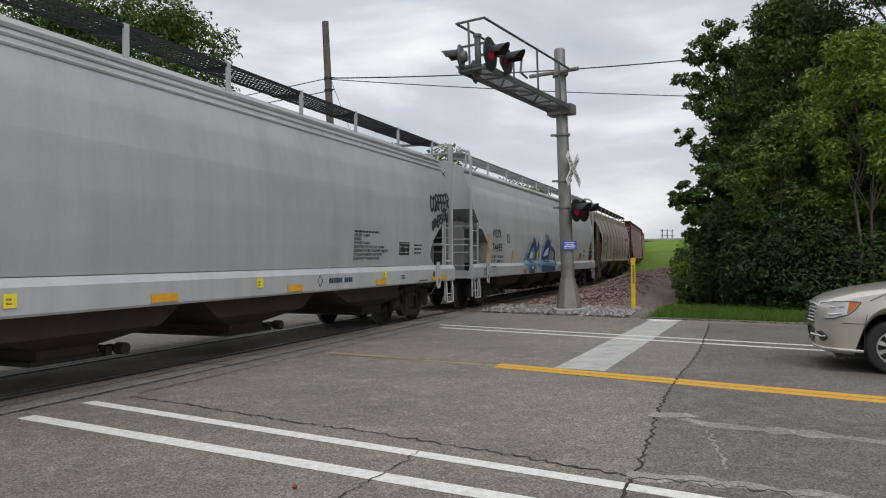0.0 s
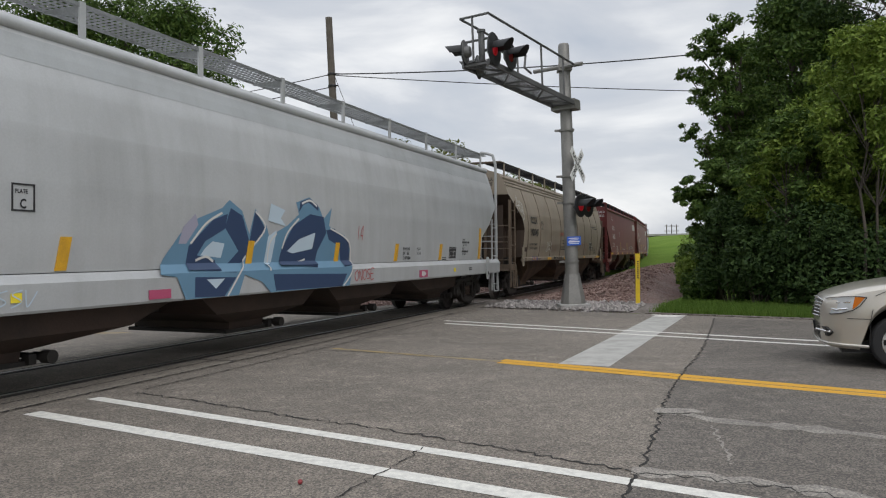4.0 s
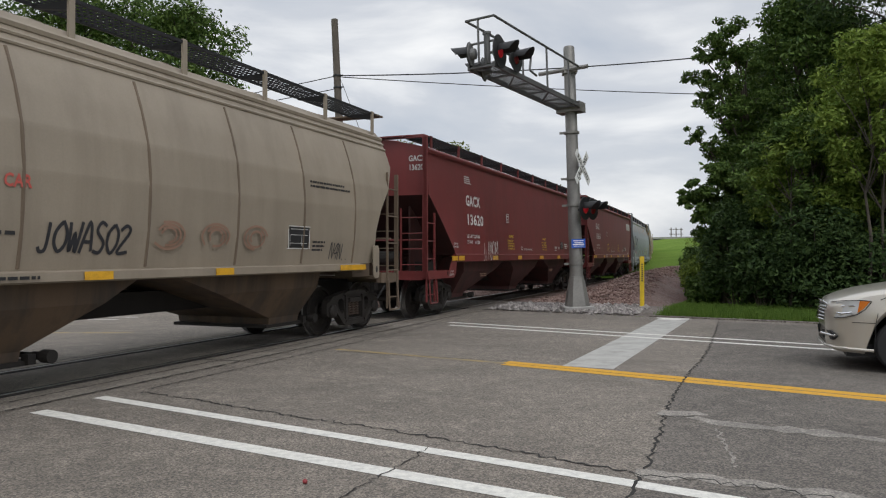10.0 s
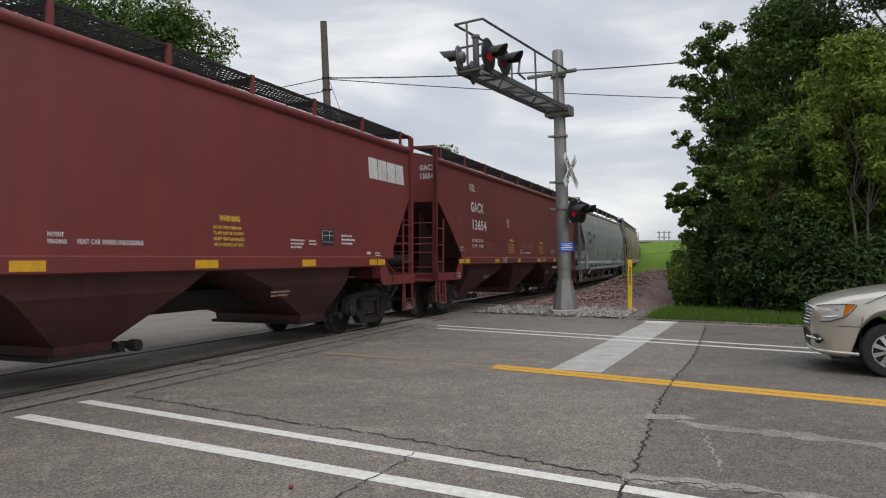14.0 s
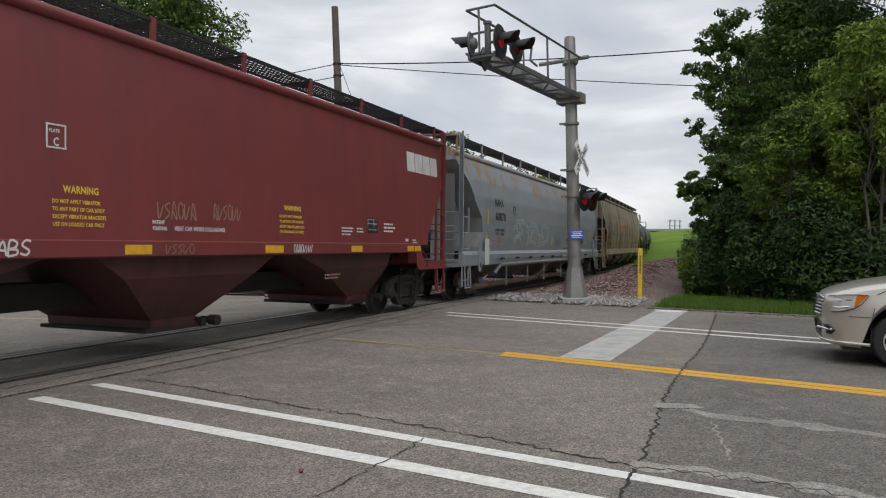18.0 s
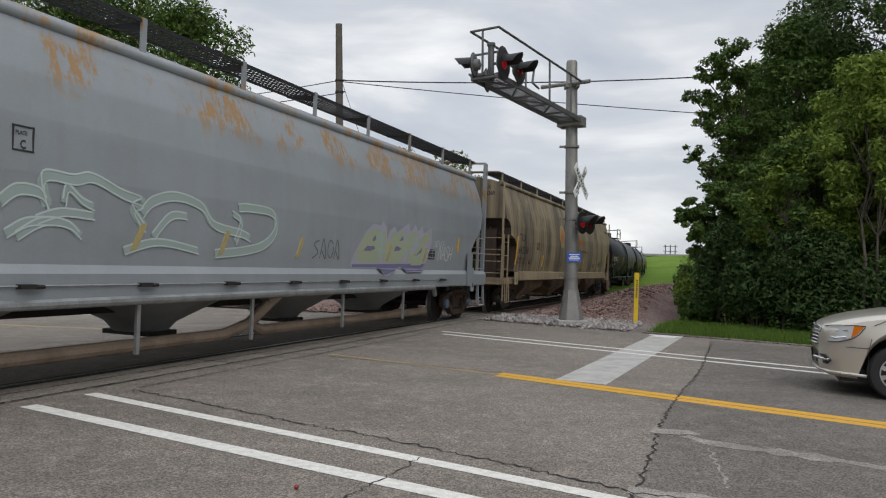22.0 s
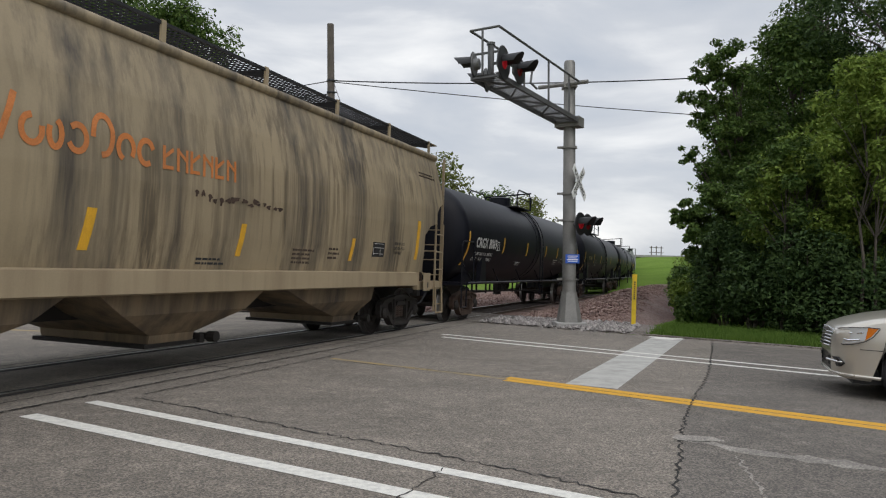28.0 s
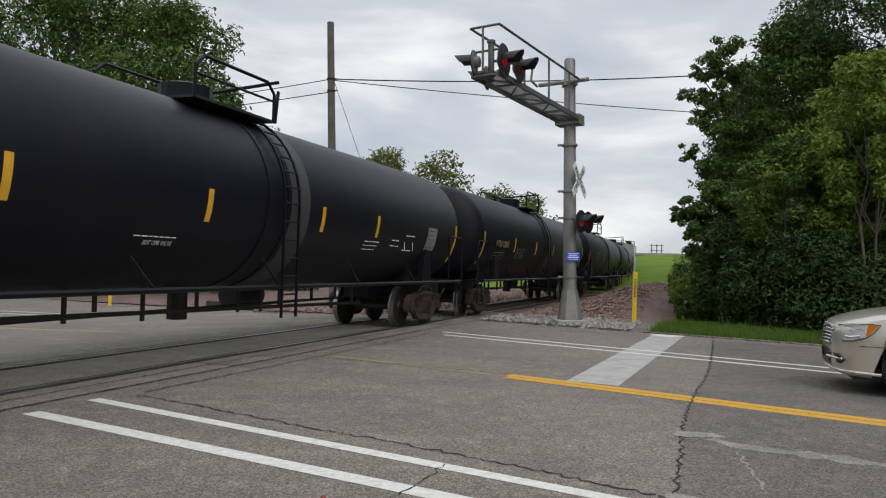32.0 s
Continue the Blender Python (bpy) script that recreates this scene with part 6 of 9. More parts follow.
def decor_f(car, hw):
    K = "letter_black"
    lettering(car, hw, "NAHX", 2.93, 2.80, 0.24, K, 0.85, width=0.92)
    lettering(car, hw, "60878", 2.92, 2.36, 0.25, K, 0.85, width=1.08)
    lettering(car, hw, "LD LMT 218600", 2.85, 2.03, 0.075, K, width=1.0)
    lettering(car, hw, "LT WT   67400", 2.85, 1.90, 0.075, K, width=1.0)
    plate_c(car, hw, 4.92, 2.60, K, 0.26)
    patch(car, hw, 2.10, 2.22, 2.22, 2.68, "reflector", lean=0.03, label="orange reflector strip")
    patch(car, hw, 2.05, 2.15, 1.75, 1.92, "reflector")
    hand(car, hw, "MRSTRAIN", 2.5, 1.62, 1.4, 0.2, "gr_red", 0.014, 0.0, "dark red scrawl over a pale patch", 0.2)
    bm = bmesh.new()
    shape(bm, hw, [(2.4, 1.60), (2.42, 1.84), (3.2, 1.88), (3.95, 1.83), (3.9, 1.58), (3.1, 1.61)], 0.0055)
    part("graffiti", bm, "pale_patch", car, "pale painted-over patch")
    side = lambda z: hw(z) if z > 1.42 else 1.615
    bm = bmesh.new()
    shape(bm, side, [(12.31, 1.49), (12.41, 1.70), (12.90, 2.18), (13.20, 2.36), (13.53, 2.34), (13.67, 2.44), (13.83, 2.33), (13.88, 2.05), (14.00, 2.26), (14.26, 2.37), (14.36, 2.23), (14.73, 2.38), (15.00, 2.48), (15.11, 2.29), (15.37, 2.46), (15.55, 2.32), (15.79, 2.47), (15.88, 2.29), (16.36, 2.44), (16.43, 2.12), (16.15, 1.62), (15.80, 1.38), (14.86, 1.36), (14.67, 1.47), (13.75, 1.27), (13.45, 1.44), (12.42, 1.43)], 0.0065, 0)
    shape(bm, side, [(12.38, 1.51), (16.08, 1.57), (15.79, 1.40), (14.86, 1.38), (14.67, 1.49), (13.75, 1.30), (13.45, 1.46), (12.42, 1.45)], 0.0074, 1)
    shape(bm, side, [(12.49, 1.61), (12.57, 1.80), (12.86, 2.13), (13.21, 2.26), (13.56, 2.24), (13.62, 2.13), (13.56, 1.92), (13.71, 1.93), (13.72, 1.75), (13.49, 1.56), (12.90, 1.55), (12.57, 1.58)], 0.0083, 2)
    shape(bm, side, [(13.73, 1.55), (13.64, 2.21), (13.79, 2.26), (13.86, 1.93), (14.16, 2.23), (14.44, 2.24), (13.98, 1.72), (13.86, 1.55)], 0.0085, 2)
    shape(bm, side, [(13.99, 1.57), (13.93, 1.76), (14.39, 2.19), (14.74, 2.30), (14.93, 2.21), (14.82, 2.03), (14.92, 1.91), (14.78, 1.67), (14.49, 1.55)], 0.0086, 2)
    shape(bm, side, [(14.91, 1.55), (15.02, 1.76), (14.82, 1.91), (14.99, 2.22), (15.24, 2.30), (15.59, 2.26), (15.57, 2.11), (15.14, 1.88), (15.19, 1.68), (14.97, 1.54)], 0.0087, 2)
    shape(bm, side, [(15.23, 1.52), (15.15, 1.72), (15.68, 2.04), (15.46, 2.07), (15.88, 2.24), (16.29, 2.36), (16.27, 2.16), (15.90, 1.96), (16.13, 1.93), (16.11, 1.71), (15.79, 1.53)], 0.0088, 2)
    shape(bm, side, [(13.18, 2.02), (13.31, 2.13), (13.36, 2.06), (13.27, 1.99)], 0.0097, 3)
    shape(bm, side, [(12.80, 1.79), (12.96, 1.89), (13.28, 1.90), (13.33, 1.84), (13.10, 1.79)], 0.0099, 3)
    shape(bm, side, [(14.51, 2.05), (14.68, 2.18), (14.72, 2.08)], 0.0100, 3)
    shape(bm, side, [(14.24, 1.82), (14.35, 1.94), (14.64, 1.90), (14.53, 1.84)], 0.0101, 3)
    shape(bm, side, [(15.28, 1.79), (15.49, 1.77), (15.83, 1.96), (15.76, 1.83), (15.49, 1.75)], 0.0102, 3)
    shape(bm, side, [(13.49, 2.21), (13.64, 2.21), (13.67, 2.07), (13.56, 1.90), (13.48, 2.05)], 0.0111, 4)
    shape(bm, side, [(13.50, 1.67), (13.49, 1.84), (13.71, 1.94), (13.72, 1.78), (13.55, 1.65)], 0.0113, 4)
    shape(bm, side, [(14.71, 2.24), (14.90, 2.21), (14.79, 2.01), (14.72, 2.10)], 0.0114, 4)
    shape(bm, side, [(14.78, 1.71), (14.79, 1.91), (14.92, 1.91), (14.96, 1.80)], 0.0115, 4)
    shape(bm, side, [(15.20, 1.93), (15.32, 2.18), (15.56, 2.22), (15.57, 2.09), (15.27, 1.93)], 0.0116, 4)
    part("graffiti", bm, ["gr_lilac", "gr_violet", "gr_green", "gr_violet", "gr_mint"], car, "olive and violet graffiti letters with spiky tops")
    bm = bmesh.new()
    for k, (line, width) in enumerate((
            (((4.80, 2.06), (4.99, 2.20), (5.26, 2.19), (5.37, 2.08)), 0.13),
            (((5.36, 2.05), (5.30, 2.37), (5.70, 2.38), (5.97, 2.43), (6.42, 2.29), (6.75, 2.22), (6.61, 2.12), (6.82, 1.90)), 0.13),
            (((6.76, 2.08), (6.94, 2.25), (7.36, 2.35), (7.88, 2.26), (8.17, 2.02), (8.80, 1.93), (9.02, 1.87)), 0.13),
            (((8.71, 2.31), (8.99, 2.33), (9.60, 2.29), (9.70, 2.02), (9.40, 1.78), (8.89, 1.67), (8.23, 1.61)), 0.13),
            (((5.01, 1.71), (5.31, 1.88), (5.65, 1.87), (5.83, 1.75)), 0.10),
            (((5.24, 1.90), (5.56, 2.00), (6.00, 1.99)), 0.10),
            (((6.97, 1.80), (7.27, 2.08), (7.59, 2.10)), 0.10),
            (((5.58, 2.11), (5.62, 2.28), (5.83, 2.15), (5.99, 2.10)), 0.10),
            (((8.58, 2.21), (8.79, 2.10), (8.67, 1.79)), 0.10),
            (((4.88, 1.73), (5.11, 1.86), (5.35, 1.89)), 0.10),
            (((6.50, 1.60), (7.08, 1.73), (7.86, 1.64)), 0.10),
    )):
        stroke(bm, side, line, width, 0.0065 + 0.0004 * k, 0)
        stroke(bm, side, [(x - 0.02, z + width * 0.45) for x, z in line], 0.022, 0.0112 + 0.0002 * k, 1)
        stroke(bm, side, [(x + 0.02, z - width * 0.45) for x, z in line], 0.018, 0.0142 + 0.0002 * k, 1)
    part("graffiti", bm, ["gr_mint", "gr_pale"], car, "faded mint outlines of sprayed letters")
    for x in (6.6, 8.3, 10.35, 13.9, 15.9):
        patch(car, hw, x, x + 0.10, 1.60, 1.95, "reflector_faded", lean=0.15, off=0.016, label="faded leaning reflector strip")
    tag(car, hw, 10.9, 1.60, 1.0, 0.36, "slope_dark", 54, 0.022, 4)
    data_plate(car, hw, 16.2, 1.68, 0.45, 0.25)
    hand(car, hw, "NASH", 16.85, 1.68, 0.95, 0.34, "gr_white", 0.022, 0.0, "white hand-sprayed tag", 0.35)
    hand(car, hw, "SEIKO", 16.6, 2.0, 0.7, 0.12, "gr_white", 0.01, 0.05)
    patch(car, lambda z: 1.612, 1.75, 2.1, 1.02, 1.78, "gr_white", "placard_board", 0.03, 0, "white placard board")
    patch(car, lambda z: 1.612, 18.95, 19.32, 1.0, 1.9, "grey_car", "placard_board", 0.03, 0, "grey placard board")
    patch(car, hw, 18.2, 18.32, 1.9, 2.3, "reflector", lean=0.05)
    # discharge pipes along the bottom
    bm = bmesh.new()
    pipe(bm, [(3.0, -1.52, 0.72), (3.4, -1.58, 0.98), (9.4, -1.60, 1.0), (16.6, -1.58, 1.0), (16.9, -1.5, 0.8)], 0.06, 10)
    part("discharge_pipe", bm, "galv", car, "grey discharge pipe")
    bm = bmesh.new()
    pipe(bm, [(2.2, -1.1, 0.34), (9.0, -1.15, 0.36), (9.6, -1.2, 0.5), (9.8, -1.45, 0.85), (9.9, -1.55, 0.98)], 0.09, 10)
    pipe(bm, [(9.6, -1.2, 0.5), (10.0, -1.15, 0.37), (17.2, -1.1, 0.36)], 0.09, 10)
    part("outlet_pipe", bm, "pipe_tan", car, "rusty tan outlet pipe")
    for x in (4.2, 6.8, 9.2, 12.1, 14.9):
        bm = bmesh.new()
        box(bm, x - 0.03, x + 0.03, -1.56, -1.52, 0.3, 1.1)
        part("pipe_hanger", bm, "galv", car)
    for k in range(9):
        x = 3.3 + 1.7 * k
        bm = bmesh.new()
        box(bm, x, x + 0.2, -1.68, -1.60, 1.16, 1.21)
        bar(bm, (x + 0.2, -1.66, 1.18), (x + 0.3, -1.66, 1.18), 0.025, 6)
        part("gate_lock", bm, "under", car)
    bm = bmesh.new()
    bar(bm, (2.8, -1.63, 1.19), (17.5, -1.63, 1.19), 0.012, 5)
    part("release_rod", bm, "galv", car)
    end_text(car, "NAHX", -0.5, 3.75, 0.15, K)
    end_text(car, "60878", -0.5, 3.53, 0.15, K)
    end_bars(car, -0.2, 3.38, 0.7, 5, 0.08, K)


def decor_g(car, hw):
    K, O = "letter_black", "letter_orange"
    lettering(car, hw, "TILX", 1.78, 2.48, 0.25, K, 0.9, width=0.8)
    lettering(car, hw, "642360", 1.71, 2.05, 0.25, K, 0.85, width=1.3)
    lettering(car, hw, "LD LMT 216500", 1.62, 1.83, 0.08, K, 0.8, width=1.05)
    lettering(car, hw, "LT WT   69500", 1.60, 1.69, 0.08, K, 0.8, width=1.05)
    plate_c(car, hw, 4.3, 2.25, "slope_brown", 0.24)
    frame_box(car, hw, 3.2, 3.4, 1.68, 1.85, "slope_brown", t=0.015)
    for x, z0, z1, w in ((1.33, 1.65, 2.62, 0.17), (5.2, 1.6, 2.05, 0.13), (10.98, 1.62, 2.1, 0.14), (13.85, 1.62, 2.1, 0.12), (17.4, 1.62, 2.05, 0.12), (20.62, 1.7, 2.6, 0.16)):
        patch(car, hw, x, x + w, z0, z1, "reflector", lean=0.08, label="orange reflector strip")
    # sun mark and company lettering as plain shapes
    bm = bmesh.new()
    blob(bm, hw, 8.75, 2.95, 0.52, 0.50, 0.006, 1, 0, 24, 0.05, random.Random(2))
    blob(bm, hw, 8.75, 2.95, 0.30, 0.30, 0.0075, 0, 0, 20, 0.03, random.Random(2))
    part("company_mark", bm, ["letter_orange", "reflector_faded"], car, "orange and yellow round mark")
    bm = bmesh.new()
    x = 9.75
    for k, (w, h) in enumerate(((0.34, 0.50), (0.28, 0.32), (0.18, 0.32), (0.28, 0.32), (0.32, 0.50), (0.27, 0.32), (0.27, 0.32))):
        z = 2.68
        if k == 0:
            stroke(bm, hw, [(x, z + h), (x + w / 2, z)], 0.075, 0.007)
            stroke(bm, hw, [(x + w / 2, z), (x + w, z + h)], 0.075, 0.0074)
        else:
            stroke(bm, hw, [(x + w / 2 + w * 0.45 * math.cos(a), z + h / 2 + h * 0.45 * math.sin(a)) for a in np.linspace(0.6 + k, 5.6 + k, 9)], 0.07, 0.007)
        x += w + 0.06
    x += 0.12
    for k in range(6):
        w, h, z = 0.17, 0.30, 2.68
        stroke(bm, hw, [(x, z), (x, z + h)], 0.05, 0.007)
        stroke(bm, hw, [(x, z + h * (0.9 if k % 2 else 0.5)), (x + w, z + h * (0.5 if k % 2 else 0.9))], 0.045, 0.0074)
        stroke(bm, hw, [(x + w, z), (x + w, z + h)] if k % 2 else [(x, z + 0.03), (x + w, z + 0.03)], 0.045, 0.0078)
        x += w + 0.09
    part("company_mark", bm, O, car, "worn orange company lettering")
    # rusted scrape
    bm = bmesh.new()
    rnd = random.Random(8)
    for k in range(16):
        blob(bm, hw, 12.9 + 0.13 * k + rnd.uniform(-0.05, 0.05), 2.40 + rnd.uniform(-0.03, 0.05), rnd.uniform(0.03, 0.09), rnd.uniform(0.02, 0.06), 0.006 + 0.0002 * k, 0, 0, 9, 0.3, rnd)
    part("rust_scrape", bm, "rusty_truck", car, "dark rusted scrape")
    data_plate(car, hw, 18.4, 1.72, 0.55, 0.30)
    bars(car, hw, 13.0, 1.55, 0.7, 2, 0.06, K, 1)
    bars(car, hw, 15.4, 1.75, 0.7, 4, 0.07, "slope_brown", 2)
    bars(car, hw, 16.6, 1.8, 0.45, 3, 0.08, "slope_brown", 3)
    lettering(car, hw, "EXW 10-7  H 3-3", 19.45, 2.0, 0.06, K, 0.85)
    lettering(car, hw, "EW  10-3  H 15-0", 19.45, 1.90, 0.06, K, 0.85)
    lettering(car, hw, "CU FT 6351", 19.45, 1.80, 0.06, K, 0.85)
    bars(car, hw, 21.0, 3.75, 1.0, 2, 0.07, "slope_brown", 5)
    end_text(car, "TILX", -0.68, 4.10, 0.13, K)
    end_text(car, "642360", -0.68, 3.90, 0.13, K)
    end_bars(car, 0.15, 3.72, 0.75, 4, 0.08, K)


def head_text(car, body, y, z, size, material):
    """Lettering that follows the tank's leading head."""
    me = text_mesh(body, size, 0.82)
    rs, xs = [p[1] for p in HEAD_PROFILE], [p[0] for p in HEAD_PROFILE]
    for v in me.vertices:
        yy, zz = y - v.co.x, z + v.co.y
        v.co = (float(np.interp(math.hypot(yy, zz - 2.52), rs, xs)) - 0.02, yy, zz)
    me.materials.append(M[material])
    ob = new("lettering", me)
    ob.parent = car


def decor_tank(car, hw, k):
    W = "letter_white"
    if k == 0:
        lettering(car, hw, "CRGX 8069", 1.36, 2.17, 0.30, W, 0.92, 0.006, width=2.12)
        plate_c(car, hw, 3.54, 2.13, W, 0.26)
        lettering(car, hw, "LD LMT 188300 LB  85400KG", 1.34, 1.94, 0.09, W, 0.9, width=1.9)
        lettering(car, hw, "LT WT    74700 LB  33900KG", 1.30, 1.78, 0.09, W, 0.9, width=1.95)
        lettering(car, hw, "BOT OPR VALVE", 6.5, 1.70, 0.06, W, 0.85)
        bars(car, hw, 6.3, 1.80, 1.05, 1, 0.06, W, 1)
        frame_box(car, hw, 14.6, 15.1, 1.85, 2.2, W)
        bars(car, hw, 12.6, 1.98, 0.7, 3, 0.08, W, 2)
        bars(car, hw, 13.9, 2.05, 0.5, 2, 0.12, W, 3)
        patch(car, hw, 15.9, 16.5, 1.9, 2.45, "slope_grey", "data_panel", 0.005)
        bars(car, hw, 15.95, 2.36, 0.5, 5, 0.1, "letter_black", 4)
        head_text(car, "CRGX 8069", 0.30, 2.72, 0.13, W)
    elif k == 1:
        lettering(car, hw, "WTLX 120573", 2.0, 2.2, 0.20, "reflector_faded", 0.85)
        bars(car, hw, 2.0, 2.0, 1.4, 3, 0.1, "gr_brown", 5)
        tag(car, hw, 4.6, 1.85, 1.2, 0.4, "slope_grey", 61, 0.025, 6, "faint grey sprayed tag")
    for x, z0, z1 in ((0.62, 1.62, 2.60), (4.30, 2.07, 2.56), (7.50, 2.06, 2.52), (10.7, 2.08, 2.53), (13.0, 2.08, 2.53), (17.85, 1.65, 2.60)):
        patch(car, hw, x, x + 0.11, z0, z1, "reflector", label="orange reflector strip")


CARS = []       # car, X of its leading end, length, truck centre, wheelsets
END_A = ((3.0, 0.2), (2.86, 0.3), (2.59, 0.58), (2.26, 1.12), (2.0, 1.47), (1.79, 1.61), (1.58, 1.62), (1.46, 1.41), (1.40, 1.35))
FLOW = [(1.40, 1.53), (1.8, 1.56), (2.4, 1.57), (3.0, 1.53), (3.5, 1.43), (3.9, 1.30), (4.15, 1.20), (4.30, 1.05), (4.42, 0.7), (4.48, 0.0)]
RIBBED = [(1.42, 1.50), (1.9, 1.57), (2.5, 1.60), (3.0, 1.56), (3.4, 1.46), (3.7, 1.36), (4.1, 1.20), (4.28, 1.05), (4.42, 0.6), (4.48, 0.0)]
FLAT = [(1.58, 1.60), (4.08, 1.48), (4.20, 1.46), (4.30, 1.1), (4.42, 0.5), (4.46, 0.0)]


def even(L, n, a=2.8):
    return [(a + (L - 2 * a) * k / n, a + (L - 2 * a) * (k + 1) / n) for k in range(n)]


# car A: white, black stencils and a scrawl at its trailing end
L = 20.4
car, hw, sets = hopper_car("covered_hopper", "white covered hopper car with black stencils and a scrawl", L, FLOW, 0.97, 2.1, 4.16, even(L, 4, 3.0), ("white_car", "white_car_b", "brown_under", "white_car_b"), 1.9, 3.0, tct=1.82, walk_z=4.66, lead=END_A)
decor_a(car, hw)
CARS.append((car, -13.95, L, 2.1, sets))
car, hw, sets = hopper_car("covered_hopper", "white covered hopper car with blue graffiti and orange strips", L + 0.2, FLOW, 0.97, 2.1, 4.16, even(L, 4, 3.0), ("white_car_b", "white_car_b", "brown_under", "white_car_b"), 1.9, 3.1, tct=1.58, grate="galv", eave_beads=False, rail_end=True, lead=((3.0, 0.2), (2.61, 0.6), (2.46, 0.6), (2.43, 0.86), (2.05, 1.44), (1.4, 1.33)), trail=((3.0, 0.2), (2.45, 0.91), (2.31, 1.18), (2.03, 1.62), (1.4, 1.71)))
decor_b(car, hw)
CARS.append((car, 8.0, L + 0.2, 2.1, sets))
L = 18.7
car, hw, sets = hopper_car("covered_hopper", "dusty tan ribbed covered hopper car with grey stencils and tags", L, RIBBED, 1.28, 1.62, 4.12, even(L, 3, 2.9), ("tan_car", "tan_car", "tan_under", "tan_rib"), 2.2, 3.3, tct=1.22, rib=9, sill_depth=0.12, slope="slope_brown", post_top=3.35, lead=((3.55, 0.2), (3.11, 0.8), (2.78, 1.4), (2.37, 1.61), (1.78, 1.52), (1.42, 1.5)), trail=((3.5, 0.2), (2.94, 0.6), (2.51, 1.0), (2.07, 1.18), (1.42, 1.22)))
decor_c(car, hw)
CARS.append((car, 30.0, L, 1.62, sets))
L = 18.4
for X in (50.22, 70.1):
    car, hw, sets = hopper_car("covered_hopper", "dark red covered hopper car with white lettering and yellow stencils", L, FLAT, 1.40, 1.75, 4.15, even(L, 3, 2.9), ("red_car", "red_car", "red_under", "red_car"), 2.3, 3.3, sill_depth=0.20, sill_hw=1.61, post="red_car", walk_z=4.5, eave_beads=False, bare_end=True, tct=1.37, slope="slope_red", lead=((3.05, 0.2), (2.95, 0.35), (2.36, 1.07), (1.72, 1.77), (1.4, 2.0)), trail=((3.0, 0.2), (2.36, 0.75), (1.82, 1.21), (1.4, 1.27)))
    decor_red(car, hw, "13620" if X < 60 else "13654", X > 60)
    CARS.append((car, X, L, 1.75, sets))
L = 20.65
car, hw, sets = hopper_car("covered_hopper", "grey covered hopper car with rust streaks and pale graffiti", L, FLOW, 1.0, 2.0, 4.16, even(L, 4, 3.0), ("grey_car", "grey_car", "slope_grey", "grey_car"), 2.1, 3.2, cone=True, truck_mat="rusty_truck", tct=0.96, caps=True, slope="slope_grey", eave_beads=False, lead=((3.94, 0.2), (3.71, 0.35), (3.3, 0.85), (2.84, 1.11), (2.38, 1.62), (1.97, 1.73), (1.55, 1.22), (1.42, 1.2)), trail=((3.94, 0.3), (3.6, 0.2), (3.05, 0.26), (2.62, 0.46), (2.31, 0.92), (2.03, 1.22), (1.42, 1.35)))
decor_f(car, hw)
CARS.append((car, 89.75, L, 2.0, sets))
L = 22.6
TALL = [(1.42, 1.50), (1.9, 1.57), (2.5, 1.60), (3.0, 1.58), (3.5, 1.50), (4.0, 1.37), (4.32, 1.27), (4.40, 1.0), (4.48, 0.5), (4.52, 0.0)]
car, hw, sets = hopper_car("covered_hopper", "grimy cream covered hopper car with orange lettering and dark streaks", L, TALL, 1.10, 1.88, 4.32, even(L, 4, 3.5), ("cream_car", "cream_sill", "cream_under", "cream_sill"), 2.3, 3.1, tct=1.62, pad=(1.12, 1.52, 0.98, 1.40), sill_depth=0.30, slope="slope_brown", eave_beads=False, post_top=4.3, lead=((3.14, 0.2), (3.03, 0.49), (2.86, 0.64), (2.62, 0.65), (2.52, 1.1), (2.29, 1.42), (1.5, 1.37), (1.42, 1.3)))
decor_g(car, hw)
CARS.append((car, 112.3, L, 1.88, sets))


HEAD_PROFILE = ((0.02, 0.02), (0.04, 0.42), (0.11, 0.85), (0.23, 1.16), (0.37, 1.35), (0.49, 1.43), (0.64, 1.47))


